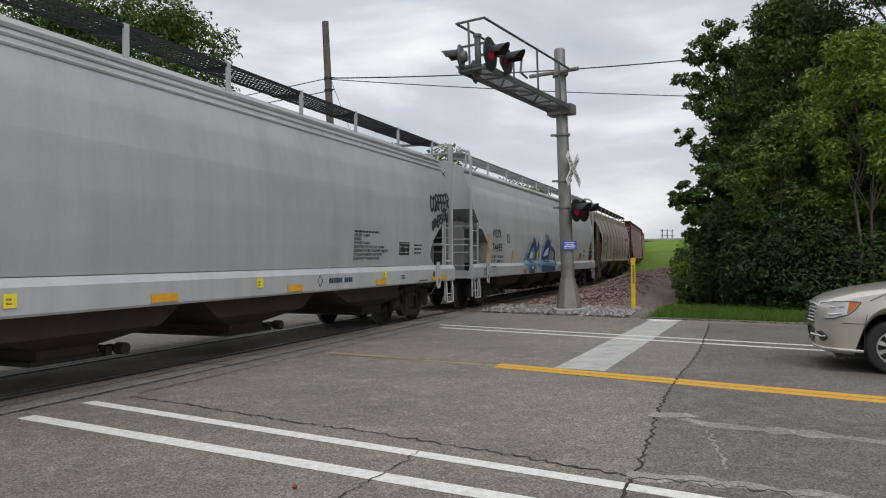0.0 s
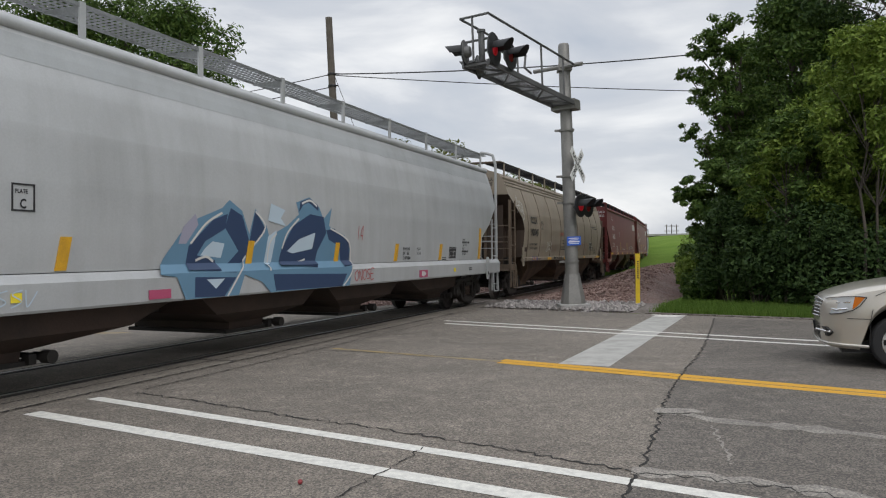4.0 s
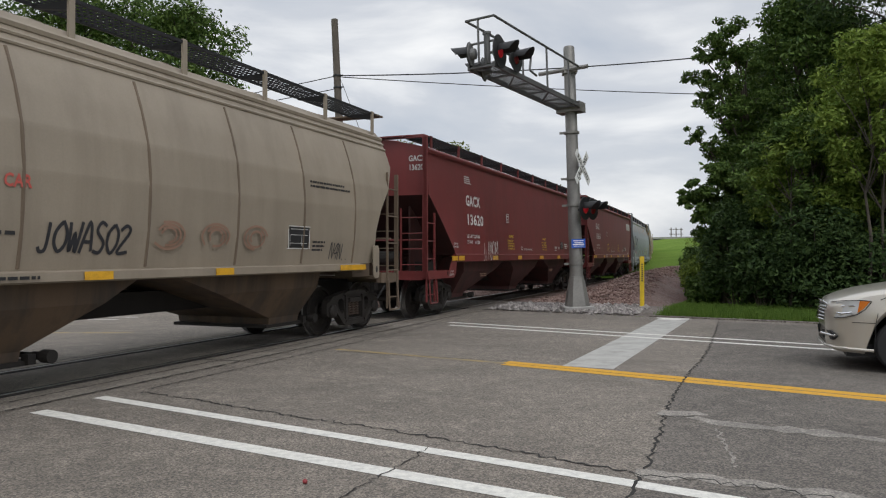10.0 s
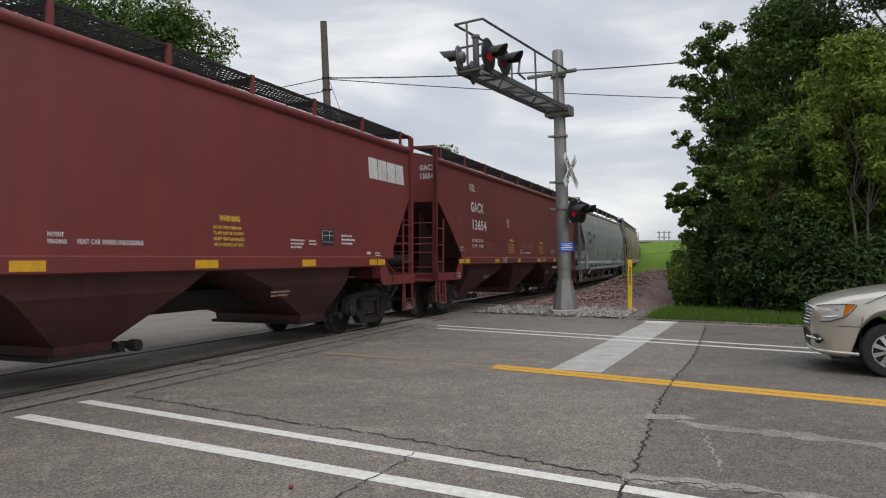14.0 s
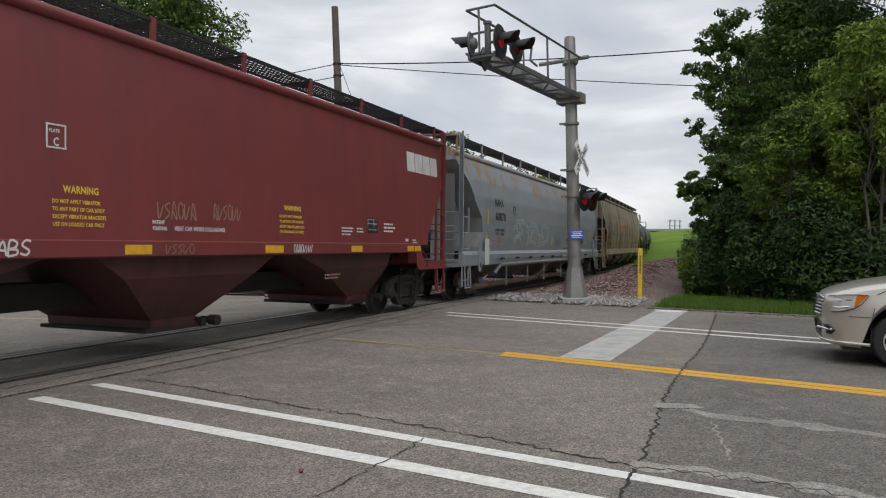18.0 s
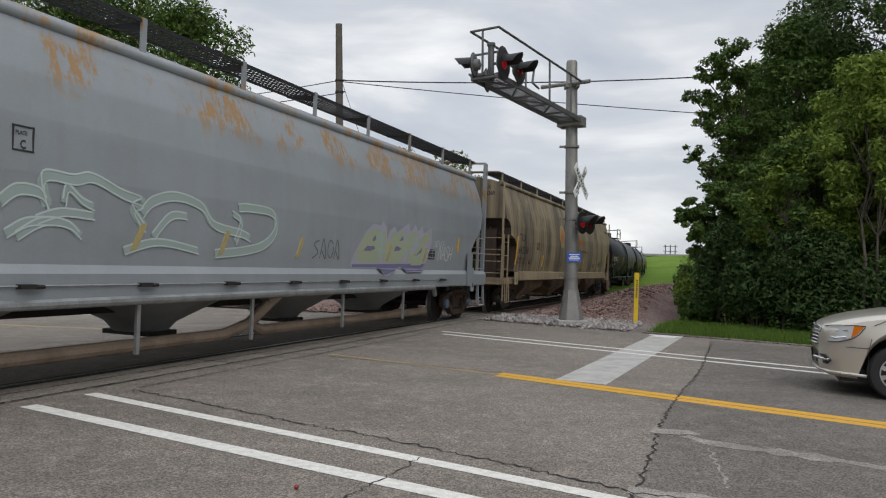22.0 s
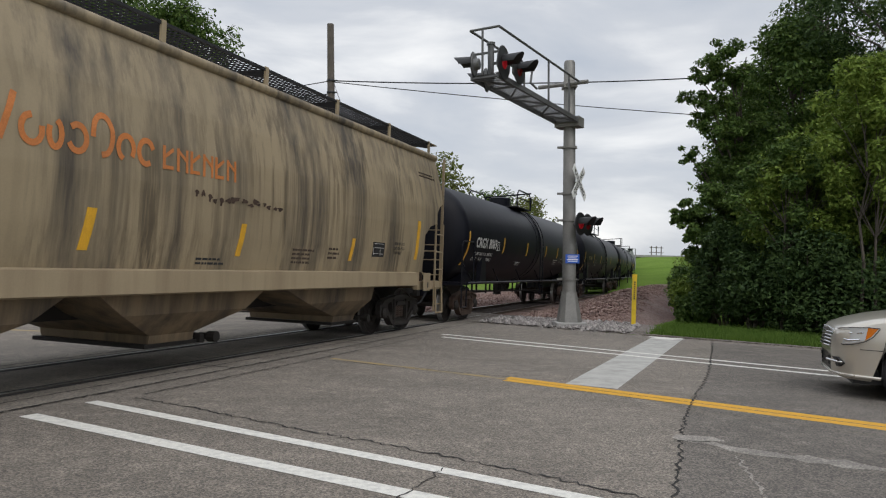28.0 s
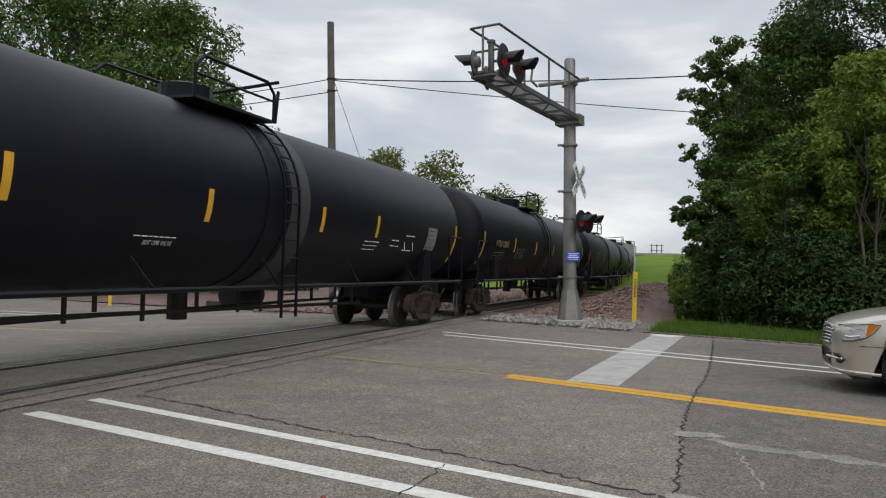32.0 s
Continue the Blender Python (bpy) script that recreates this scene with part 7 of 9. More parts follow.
def tank_car(label, L=18.6, tc=1.58, jacket="black_car"):
    car = thing("tank_car", label, "tank car")
    R, zc = 1.47, 2.52
    bm = bmesh.new()
    prof = list(HEAD_PROFILE)
    prof += [(L * 0.5, R)] + [(L - a, r) for a, r in reversed(prof)]
    lathe(bm, prof, (0, 0, zc), "X", 56)
    t = smooth(part("tank", bm, jacket, car))
    for x in (L * 0.5 - 0.28, L * 0.5 + 0.28):
        bm = bmesh.new()
        lathe(bm, [(x - 0.05, R), (x - 0.05, R + 0.015), (x + 0.05, R + 0.015), (x + 0.05, R)], (0, 0, zc), "X", 56)
        part("tank_band", bm, jacket, car)
    bm = bmesh.new()
    lathe(bm, [(L * 0.5 + 0.36, R + 0.004), (L * 0.5 + 0.95, R + 0.004)], (0, 0, zc), "X", 56)
    smooth(part("stained_band", bm, "black_grime", car))
    # nozzle, platform and railing on top
    zt = zc + R
    bm = bmesh.new()
    lathe(bm, [(zt - 0.1, 0.42), (zt + 0.3, 0.42), (zt + 0.34, 0.3), (zt + 0.36, 0.05)], (L * 0.5 - 0.6, 0, 0), "Z", 18)
    part("manway", bm, "black_car", car)
    bm = bmesh.new()
    box(bm, L * 0.5 - 1.55, L * 0.5 + 0.55, -0.95, 0.95, zt - 0.10, zt - 0.06)
    part("platform", bm, "black_grate", car)
    for y in (-0.95, 0.95):
        bm = bmesh.new()
        x0, x1 = L * 0.5 - 1.55, L * 0.5 + 0.5
        pipe(bm, [(x0, y, zt - 0.1), (x0, y, zt + 0.38), (x0 + 0.2, y, zt + 0.55), (x1 - 0.2, y, zt + 0.55), (x1, y, zt + 0.38), (x1, y, zt - 0.1)], 0.028, 6)
        pipe(bm, [(x0, y, zt + 0.26), (x1, y, zt + 0.26)], 0.02, 6)
        part("railing", bm, "black_car", car)
    bm = bmesh.new()
    for y in (-0.95, 0.95):
        pipe(bm, [(L * 0.5 + 0.55, y, zt - 0.1), (L * 0.5 + 0.62, y, zt + 0.46)], 0.03, 6)
    pipe(bm, [(L * 0.5 + 0.62, -0.95, zt + 0.62), (L * 0.5 + 0.62, 0.95, zt + 0.46)], 0.03, 6)
    part("railing", bm, "black_car", car)
    # side ladder following the tank
    bm = bmesh.new()
    for x in (L * 0.5 + 0.02, L * 0.5 + 0.46):
        pts = [(x, -(R + 0.08) * math.cos(a), zc + (R + 0.08) * math.sin(a)) for a in np.linspace(1.05, 0.0, 8)] + [(x, -R - 0.08, 0.62)]
        pipe(bm, pts, 0.026, 4)
    for k in range(12):
        a = 1.0 - k * 0.17
        if a > 0:
            y, z = -(R + 0.08) * math.cos(a), zc + (R + 0.08) * math.sin(a)
        else:
            y, z = -R - 0.08, zc + 0.0 + a * 1.75
        if z > 0.6:
            bar(bm, (L * 0.5 + 0.02, y, z), (L * 0.5 + 0.46, y, z), 0.016, 5)
    part("side_ladder", bm, "black_car", car)
    # stub sills, side rails with hangers, end platforms
    for s, xe in ((1, 0.0), (-1, L)):
        X = lambda d: xe + s * d
        bm = box(bmesh.new(), *sorted((X(0.1), X(3.6))), -0.33, 0.33, 0.72, 1.12)
        part("stub_sill", bm, "black_car", car)
        bm = bmesh.new()
        extrude_poly(bm, [(X(1.3), 1.1), (X(3.1), 1.1), (X(2.9), 1.5), (X(1.5), 1.5)], -1.0, 1.0)
        part("tank_saddle", bm, "black_car", car)
        bm = box(bmesh.new(), *sorted((X(0.05), X(0.75))), -1.45, 1.45, 1.06, 1.14)
        part("end_platform", bm, "black_car", car)
        for y in (-1.45, 1.45):
            bm = bmesh.new()
            pipe(bm, [(X(0.1), y, 1.1), (X(0.1), y, 2.15), (X(0.2), y, 2.3), (X(1.05), y, 2.3), (X(1.15), y, 2.2), (X(1.15), y, 1.1)], 0.022, 6)
            part("end_handrail", bm, "black_car", car)
            bm = bmesh.new()
            pipe(bm, [(X(0.12), y, 1.1), (X(0.12), y, 0.45), (X(0.55), y, 0.45), (X(0.55), y, 1.1)], 0.02, 6)
            part("sill_step", bm, "black_car", car)
            bm = bmesh.new()
            bar(bm, (X(1.15), y, 1.12), (X(0.35), y * 0.8, 2.0), 0.02, 5)
            part("rail_brace", bm, "black_car", car)
        for y in (-1, 1):
            bm = bmesh.new()
            extrude_poly(bm, [(X(2.1), 1.12), (X(2.75), 1.12), (X(2.6), 1.95), (X(2.3), 1.85)], y * 1.2, y * 1.35)
            part("saddle_bracket", bm, "black_car", car)
        coupler(car, xe, -s)
    for y in (-1.52, 1.52):
        bm = bmesh.new()
        bar(bm, (0.4, y, 1.12), (L - 0.4, y, 1.12), 0.04, 6)
        for k in range(5):
            x = 3.6 + (L - 7.2) * k / 4
            bar(bm, (x, y, 1.12), (x - 0.35, y * 0.93, 1.55), 0.022, 5)
        part("side_rail", bm, "black_car", car)
    bm = bmesh.new()
    for x in (4.6, 5.1, 6.2, 6.7, 7.6, 8.8, 9.9, 10.6, 11.2, 12.4, 13.4, 14.2):
        bar(bm, (x, -0.3, 1.15), (x, -0.3, 0.55 + 0.25 * ((x * 7) % 1)), 0.035, 5)
    bar(bm, (3.5, -0.3, 0.78), (L - 4.0, -0.3, 0.62), 0.035, 6)
    bar(bm, (3.5, 0.1, 0.66), (L - 4.0, 0.1, 0.72), 0.03, 6)
    lathe(bm, [(0, 0.22), (0.9, 0.22)], (L * 0.5 + 1.4, 0.5, 0.85), "X", 12)
    bar(bm, (L * 0.5 - 0.6, 0, 1.15), (L * 0.5 - 0.6, 0, 0.55), 0.16, 10)
    part("brake_rigging", bm, "under", car)
    sets = truck(car, tc, "rusty_truck") + truck(car, L - 1.85, "rusty_truck")
    hw = lambda z: math.sqrt(max(0.01, R * R - (z - zc) ** 2))
    return car, hw, sets


for k, (X, lab) in enumerate(((136.55, "black tank car with white lettering and orange reflector strips"), (156.4, "black tank car with faded yellow lettering and a pale tag"), (176.25, "plain black tank car"), (196.1, "plain black tank car"))):
    car, hw, sets = tank_car(lab)
    decor_tank(car, hw, k)
    CARS.append((car, X, 18.6, 1.58, sets))
for X, lab, paints in ((216.0, "pale grey covered hopper car far along the train", ("white_car", "white_car", "under", "white_car")), (235.4, "dusty tan covered hopper car far along the train", ("tan_car", "tan_car", "under", "tan_car"))):
    car, hw, sets = hopper_car("covered_hopper", lab, 18.0, FLOW, 0.97, 1.9, 4.16, even(18.0, 3, 2.9), paints, 1.9, 3.0, lead=END_A)
    CARS.append((car, X, 18.0, 1.9, sets))
SPEED = 4.62


def car_pose(X, L, tc, t):
    s = X - SPEED * t
    a, b = track(s + tc, -RC)[0], track(s + L - tc, -RC)[0]
    d = (b - a).normalized()
    h = math.degrees(math.atan2(d.y, d.x))
    o = a - d * tc
    return pose(o.x, o.y, 0.016, 0, 0, h)


# ---- crossing signal on its cantilever ----
def lamp_unit(parent, at, face, on, name="flasher", r=0.33):
    """A flashing lamp: round black backing, housing, hood and red lens. face: degrees about z to which it looks."""
    T = pose(*at, 0, 0, face)
    bm = bmesh.new()
    lathe(bm, [(-0.01, r - 0.015), (0.0, r), (0.012, r - 0.01)], (0, 0, 0), "X", 32)
    bm.transform(T)
    u = part(name, bm, "lamp_black", parent, "black round lamp with a hood")
    bm = bmesh.new()
    lathe(bm, [(-0.024, r - 0.03), (-0.012, r - 0.02)], (0, 0, 0), "X", 32)
    lathe(bm, [(-0.15, 0.07), (-0.13, 0.12), (-0.02, 0.14)], (0, 0, 0), "X", 20)
    bm.transform(T)
    part("back_plate", bm, "lamp_back", u, "weathered grey metal back")
    bm = bmesh.new()
    n = 18
    outer = []
    for ring, x in ((0, 0.015), (1, 0.46)):
        rr = 0.175 if ring == 0 else 0.19
        lo = []
        for k in range(n + 1):
            a = math.radians(-4 + 188 * k / n)
            xx = x if ring == 0 else x - 0.16 * (1 - math.sin(max(0, min(math.pi, a))))
            lo.append((xx, rr * math.cos(a), rr * math.sin(a)))
        outer.append(lo)
    vs = [[bm.verts.new(p) for p in lo] for lo in outer] 
    vi = [[bm.verts.new((p[0], p[1] * 0.95, p[2] * 0.95)) for p in lo] for lo in outer]
    for k in range(n):
        bm.faces.new((vs[0][k], vs[0][k + 1], vs[1][k + 1], vs[1][k]))
        bm.faces.new((vi[0][k], vi[1][k], vi[1][k + 1], vi[0][k + 1]))
        bm.faces.new((vs[1][k], vs[1][k + 1], vi[1][k + 1], vi[1][k]))
    bm.transform(T)
    part("hood", bm, "lamp_black", u)
    bm = bmesh.new()
    lathe(bm, [(0.016, 0.145), (0.035, 0.125), (0.05, 0.08), (0.056, 0.02)], (0, 0, 0), "X", 22)
    bm.transform(T)
    part("lens", bm, "red_on" if on else "red_off", u, "lit red lens" if on else "dark red lens")
    return u


def signal():
    base = Vector((3.64, 21.25, 0.0))
    sig = thing("crossing_signal", "grey steel cantilever crossing signal with red flashing lamps", "signal", pose(*base, 0, -1.7, 0))
    bm = bmesh.new()
    lathe(bm, [(0.16, 0.20), (0.9, 0.19), (7.45, 0.155), (7.50, 0.13), (7.52, 0.02)], (0, 0, 0), "Z", 24)
    smooth(part("pole", bm, "pole_galv", sig))
    bm = bmesh.new()
    rings(bm, [[(sx * r, sy * r, z) for sx, sy in ((-1, -0.55), (-0.55, -1), (0.55, -1), (1, -0.55), (1, 0.55), (0.55, 1), (-0.55, 1), (-1, 0.55))] for r, z in ((0.33, 0.16), (0.31, 0.3), (0.20, 0.95), (0.195, 1.0))])
    part("base_shroud", bm, "pole_galv", sig)
    bm = bmesh.new()
    box(bm, -0.42, 0.42, -0.42, 0.42, -0.3, 0.16)
    bmesh.ops.bevel(bm, geom=bm.edges[:], offset=0.02, segments=1, affect="EDGES")
    part("footing", bm, "concrete", sig, "stained concrete footing")
    for z in (1.35, 3.0, 3.75, 5.05):
        bm = bmesh.new()
        lathe(bm, [(z - 0.03, 0.20), (z - 0.03, 0.215), (z + 0.03, 0.215), (z + 0.03, 0.20)], (0, 0, 0), "Z", 24)
        box(bm, -0.34, -0.19, -0.03, 0.03, z - 0.03, z + 0.03)
        part("pole_clamp", bm, "pole_galv", sig)
    # arm over the road, towards the camera side
    a = Vector((-RM.x, -RM.y, 0))
    u = Vector((RE.x, RE.y, 0))
    A = lambda along, side, z: tuple(a * along + u * side + Vector((0, 0, z + (0.036 * along if z > 5 else 0))))
    z0, n, AL = 5.70, 6, 5.14
    for side in (-0.33, 0.33):
        bm = bmesh.new()
        rings(bm, [[A(t, side - 0.025, z0), A(t, side + 0.025, z0), A(t, side + 0.025, z0 + 0.12), A(t, side - 0.025, z0 + 0.12)] for t in (-0.1, AL)])
        part("arm_channel", bm, "arm_steel", sig)
    for k in range(n):
        t = 0.25 + (AL - 0.3) * k / (n - 1)
        bm = bmesh.new()
        bar(bm, A(t, -0.33, z0 + 0.05), A(t, 0.33, z0 + 0.05), 0.03, 4)
        if k < n - 1:
            t2 = 0.25 + (AL - 0.3) * (k + 1) / (n - 1)
            bar(bm, A(t, -0.33 if k % 2 else 0.33, z0 + 0.04), A(t2, 0.33 if k % 2 else -0.33, z0 + 0.04), 0.024, 4)
        part("cross_brace", bm, "arm_steel", sig)
    bm = bmesh.new()
    for k in range(9):
        s = -0.28 + 0.56 * k / 8
        rings(bm, [[A(t, s - 0.006, z0 + 0.09), A(t, s + 0.006, z0 + 0.09), A(t, s + 0.006, z0 + 0.115), A(t, s - 0.006, z0 + 0.115)] for t in (0.1, AL)])
    t = 0.1
    while t < AL:
        bar(bm, A(t, -0.30, z0 + 0.11), A(t, 0.30, z0 + 0.11), 0.007, 4)
        t += 0.1
    part("walkway_grating", bm, "arm_steel", sig, "open grating walkway")
    bm = bmesh.new()
    rings(bm, [[A(0.22, -0.36, z0 - 0.09), A(0.22, 0.36, z0 - 0.09), A(-0.2, 0.36, z0 - 0.09), A(-0.2, -0.36, z0 - 0.09)], [A(0.22, -0.36, z0 + 0.18), A(0.22, 0.36, z0 + 0.18), A(-0.2, 0.36, z0 + 0.18), A(-0.2, -0.36, z0 + 0.18)]])
    part("arm_bracket", bm, "pole_galv", sig)
    # railing along the arm and round its end
    zt = z0 + 1.13
    bm = bmesh.new()
    pipe(bm, [A(0.15, 0.36, zt), A(AL, 0.36, zt), A(AL, -0.36, zt), A(1.75, -0.36, zt), A(1.85, -0.36, zt - 0.36), A(1.45, -0.36, zt - 0.42)], 0.03, 8)
    part("handrail", bm, "arm_steel", sig)
    for t, s in ((0.95, 0.36), (2.35, 0.36), (2.25, -0.36), (AL, -0.05)):
        bm = bmesh.new()
        bar(bm, A(t, s, z0 + 0.1), A(t, s, zt), 0.026, 6)
        part("rail_post", bm, "arm_steel", sig)
    # cross arm with clamps near the pole's top
    bm = bmesh.new()
    bar(bm, A(0.2, -0.85, 6.80), A(0.2, 0.62, 6.80), 0.06, 8)
    box(bm, -0.19, 0.19, -0.2, 0.2, 6.72, 6.9)
    part("top_bracket", bm, "pole_galv", sig)
    # lamps at the arm's end
    bm = bmesh.new()
    bar(bm, A(AL - 0.35, -0.02, z0 + 0.1), A(AL - 0.35, -0.02, z0 + 0.86), 0.075, 10)
    bar(bm, A(AL - 0.35, -0.02, z0 + 0.86), A(AL - 0.35, -0.02, z0 + 0.92), 0.10, 10)
    bar(bm, A(AL - 0.35, -0.45, z0 + 0.70), A(AL - 0.35, 0.2, z0 + 0.70), 0.03, 8)
    bar(bm, A(AL - 0.4, 0.0, z0 + 0.45), A(AL - 0.4, 0.40, z0 + 0.45), 0.035, 8)
    bar(bm, A(AL - 1.0, 0.36, z0 + 0.42), A(AL - 0.12, 0.36, z0 + 0.44), 0.035, 8)
    part("lamp_mast", bm, "arm_steel", sig)
    fe = math.degrees(math.atan2(RE.y, RE.x))
    lamp_unit(sig, A(AL - 0.12, 0.42, z0 + 0.34), -27, True, r=0.38)
    lamp_unit(sig, A(AL - 0.92, 0.42, z0 + 0.38), -30, False)
    lamp_unit(sig, A(AL - 0.0, -0.27, z0 + 0.36), 160, False, r=0.28)
    lamp_unit(sig, A(AL - 0.62, -0.27, z0 + 0.16), 160, False, r=0.28)
    # lamps on the pole
    bm = bmesh.new()
    bar(bm, (0, 0, 2.85), A(0, 0.32, 2.85), 0.05, 8)
    bar(bm, A(-0.32, 0.28, 2.85), A(0.32, 0.28, 2.85), 0.04, 8)
    part("lamp_bar", bm, "lamp_black", sig)
    lamp_unit(sig, A(0.28, 0.44, 2.88), fe - 8, True, r=0.32)
    lamp_unit(sig, A(-0.28, 0.44, 2.88), fe - 8, False, r=0.31)
    # crossbuck
    for k, (lean, word) in enumerate(((42, "CROSSING"), (-42, "RAILROAD"))):
        T = Matrix.Translation(A(0.0, 0.27 + 0.03 * k, 4.05)) @ pose(0, 0, 0, 0, 0, fe + 90) @ pose(0, 0, 0, 90, 0, 0) @ pose(0, 0, 0, 0, 0, lean)
        bm = box(bmesh.new(), -0.61, 0.61, -0.115, 0.115, -0.006, 0.006)
        bm.transform(T)
        b = part("crossbuck_blade", bm, "sign_white", sig, "white reflective crossbuck blade")
        me = text_mesh(word, 0.14, 0.95, 1.1)
        w = max(v.co.x for v in me.vertices)
        for v in me.vertices:
            v.co = T @ Vector((v.co.x - w / 2, v.co.y - 0.07, 0.009))
        me.materials.append(M["letter_black"])
        t = new("lettering", me)
        t.parent = b
    bm = bmesh.new()
    bar(bm, (0, 0, 4.05), A(0, 0.3, 4.05), 0.03, 6)
    part("crossbuck_bracket", bm, "pole_galv", sig)
    # blue notice
    T = pose(0.05, -0.22, 1.92, 90, 0, 8)
    bm = box(bmesh.new(), -0.20, 0.20, -0.125, 0.125, -0.004, 0.004)
    bm.transform(T)
    p = part("notice", bm, "sign_blue", sig, "blue notice plate with white lines")
    bm = bmesh.new()
    for k, (w, h) in enumerate(((0.30, 0.02), (0.24, 0.02), (0.32, 0.03), (0.28, 0.015))):
        box(bm, -w / 2, w / 2, 0.075 - k * 0.05 - h / 2, 0.075 - k * 0.05 + h / 2, 0.005, 0.007)
    bm.transform(T)
    part("notice_writing", bm, "sign_white", p)
    return sig


signal()


def marker_post(p, h, label):
    t = thing("marker_post", label, "marker post", pose(p[0], p[1], p[2]))
    bm = bmesh.new()
    rings(bm, [[(-0.06, -0.02, z), (0.06, -0.02, z), (0.06, 0.03, z), (0.03, 0.045, z), (-0.03, 0.045, z), (-0.06, 0.03, z)] for z in (-0.2, h - 0.14)])
    part("post", bm, "marker_yellow", t)
    bm = bmesh.new()
    rings(bm, [[(-0.065, -0.025, z), (0.065, -0.025, z), (0.065, 0.04, z), (-0.065, 0.04, z)] for z in (h - 0.14, h)])
    part("cap", bm, "marker_yellow", t)
    bm = bmesh.new()
    for k in range(9):
        box(bm, -0.025, 0.025, -0.026, -0.021, h - 0.25 - k * 0.06, h - 0.215 - k * 0.06)
    part("stencil", bm, "letter_black", t)
    return t


marker_post((5.68, 22.1, ground_z(5.68, 22.1)), 1.62, "yellow plastic marker post beside the gravel")
marker_post((-12.2, 28.5, dip((-12.2, 28.5))), 1.5, "yellow plastic marker post past the track")


# ---- minivan waiting at the stop line ----
def minivan():
    """A minivan; x runs back from its nose, y to its right, z up."""
    o = RE * -1.24 + RM * 12.45
    h = math.degrees(math.atan2(RE.y, RE.x))
    van = thing("minivan", "champagne metallic minivan waiting at the stop line", "car", pose(o.x, o.y, 0, 0, 0, h + 10))
    xs = sorted(set([0, 0.03, 0.08, 0.15, 0.25, 0.35, 0.45, 0.55] + [round(0.58 + 0.04 * k, 3) for k in range(23)] + [1.6, 1.8, 2.1, 2.5, 3.0, 3.4] + [round(3.55 + 0.05 * k, 3) for k in range(19)] + [4.6, 4.9, 5.05, 5.12]))
    hwx = lambda x: float(np.interp(x, (0, 0.03, 0.08, 0.15, 0.25, 0.4, 0.6, 1.0, 4.6, 4.95, 5.12), (0.58, 0.68, 0.77, 0.84, 0.895, 0.945, 0.975, 0.99, 0.99, 0.94, 0.85)))
    top = lambda x: float(np.interp(x, (0, 0.03, 0.08, 0.2, 0.5, 0.9, 1.3, 1.5, 5.0, 5.12), (0.70, 0.79, 0.835, 0.885, 0.965, 1.03, 1.075, 1.09, 1.09, 1.0)))

    def low(x):
        z = float(np.interp(x, (0, 0.1, 0.5, 1.6, 4.8, 5.12), (0.30, 0.235, 0.22, 0.21, 0.25, 0.38)))
        for c in (0.93, 4.05):
            d = abs(x - c)
            if d < 0.405:
                z = max(z, 0.345 + math.sqrt(0.405 ** 2 - d * d))
        return z

    loops = []
    for x in xs:
        w, t, z = hwx(x), top(x), low(x)
        nose = max(0.0, 1 - x / 0.25)
        half = [(0.0, z), (w * 0.93, z), (w - 0.005 - 0.03 * nose, z + 0.05), (w, max(z + 0.06, 0.5)), (w + 0.006, max(z + 0.07, 0.62)), (w, max(z + 0.08, min(0.80, t - 0.06))), (w * 0.965, max(z + 0.09, t - 0.045)), (w * 0.90, t - 0.005), (w * 0.78, t + 0.014), (w * 0.45, t + 0.035), (0.0, t + 0.045)]
        loops.append([(x, -y, zz) for y, zz in half] + [(x, y, zz) for y, zz in half[-2:0:-1]])
    bm = bmesh.new()
    rings(bm, loops)
    smooth(part("body", bm, "van", van))
    # cabin with glass
    bm = bmesh.new()
    st = ((1.42, 1.09, 1.10, 0.90, 0.88), (2.45, 1.09, 1.70, 0.95, 0.66), (2.8, 1.09, 1.755, 0.95, 0.68), (4.5, 1.09, 1.74, 0.95, 0.68), (4.95, 1.09, 1.66, 0.92, 0.66), (5.1, 1.05, 1.12, 0.88, 0.84))
    rings(bm, [[(x, -w0, a), (x, -(w0 * 0.35 + w1 * 0.65), b - 0.12), (x, -w1, b), (x, w1, b), (x, w0 * 0.35 + w1 * 0.65, b - 0.12), (x, w0, a)] for x, a, b, w0, w1 in st])
    part("cabin", bm, "van", van)
    for y in (-1, 1):
        for x0, x1, t0, t1 in ((1.95, 3.0, 2.5, 3.0), (3.08, 4.05, 3.08, 4.05), (4.12, 4.85, 4.12, 4.72)):
            bm = bmesh.new()
            q = [(x0, y * 0.952, 1.12), (x1, y * 0.952, 1.12), (t1, y * 0.80, 1.58), (t0, y * 0.80, 1.58)]
            q2 = [(a, b + y * 0.02, c) for a, b, c in q]
            rings(bm, [q, q2])
            part("side_window", bm, "glass", van)
    bm = bmesh.new()
    q = [(1.52, -0.84, 1.13), (1.52, 0.84, 1.13), (2.38, 0.66, 1.665), (2.38, -0.66, 1.665)]
    rings(bm, [q, [(a - 0.02, b, c + 0.03) for a, b, c in q]])
    part("windscreen", bm, "glass", van)
    # grille with bright slats
    bm = bmesh.new()
    rings(bm, [[(0.035, -0.50, 0.58), (0.0, 0, 0.575), (0.035, 0.50, 0.58), (0.06, 0.56, 0.78), (0.02, 0, 0.80), (0.06, -0.56, 0.78)], [(-0.012, -0.49, 0.585), (-0.05, 0, 0.58), (-0.012, 0.49, 0.585), (0.02, 0.55, 0.775), (-0.025, 0, 0.79), (0.02, -0.55, 0.775)]])
    g = part("grille", bm, "dark_plastic", van, "grille of chrome slats")
    for k in range(5):
        z = 0.60 + k * 0.042
        f = 0.49 + k * 0.013
        o2 = 0.007 * k
        bm = bmesh.new()
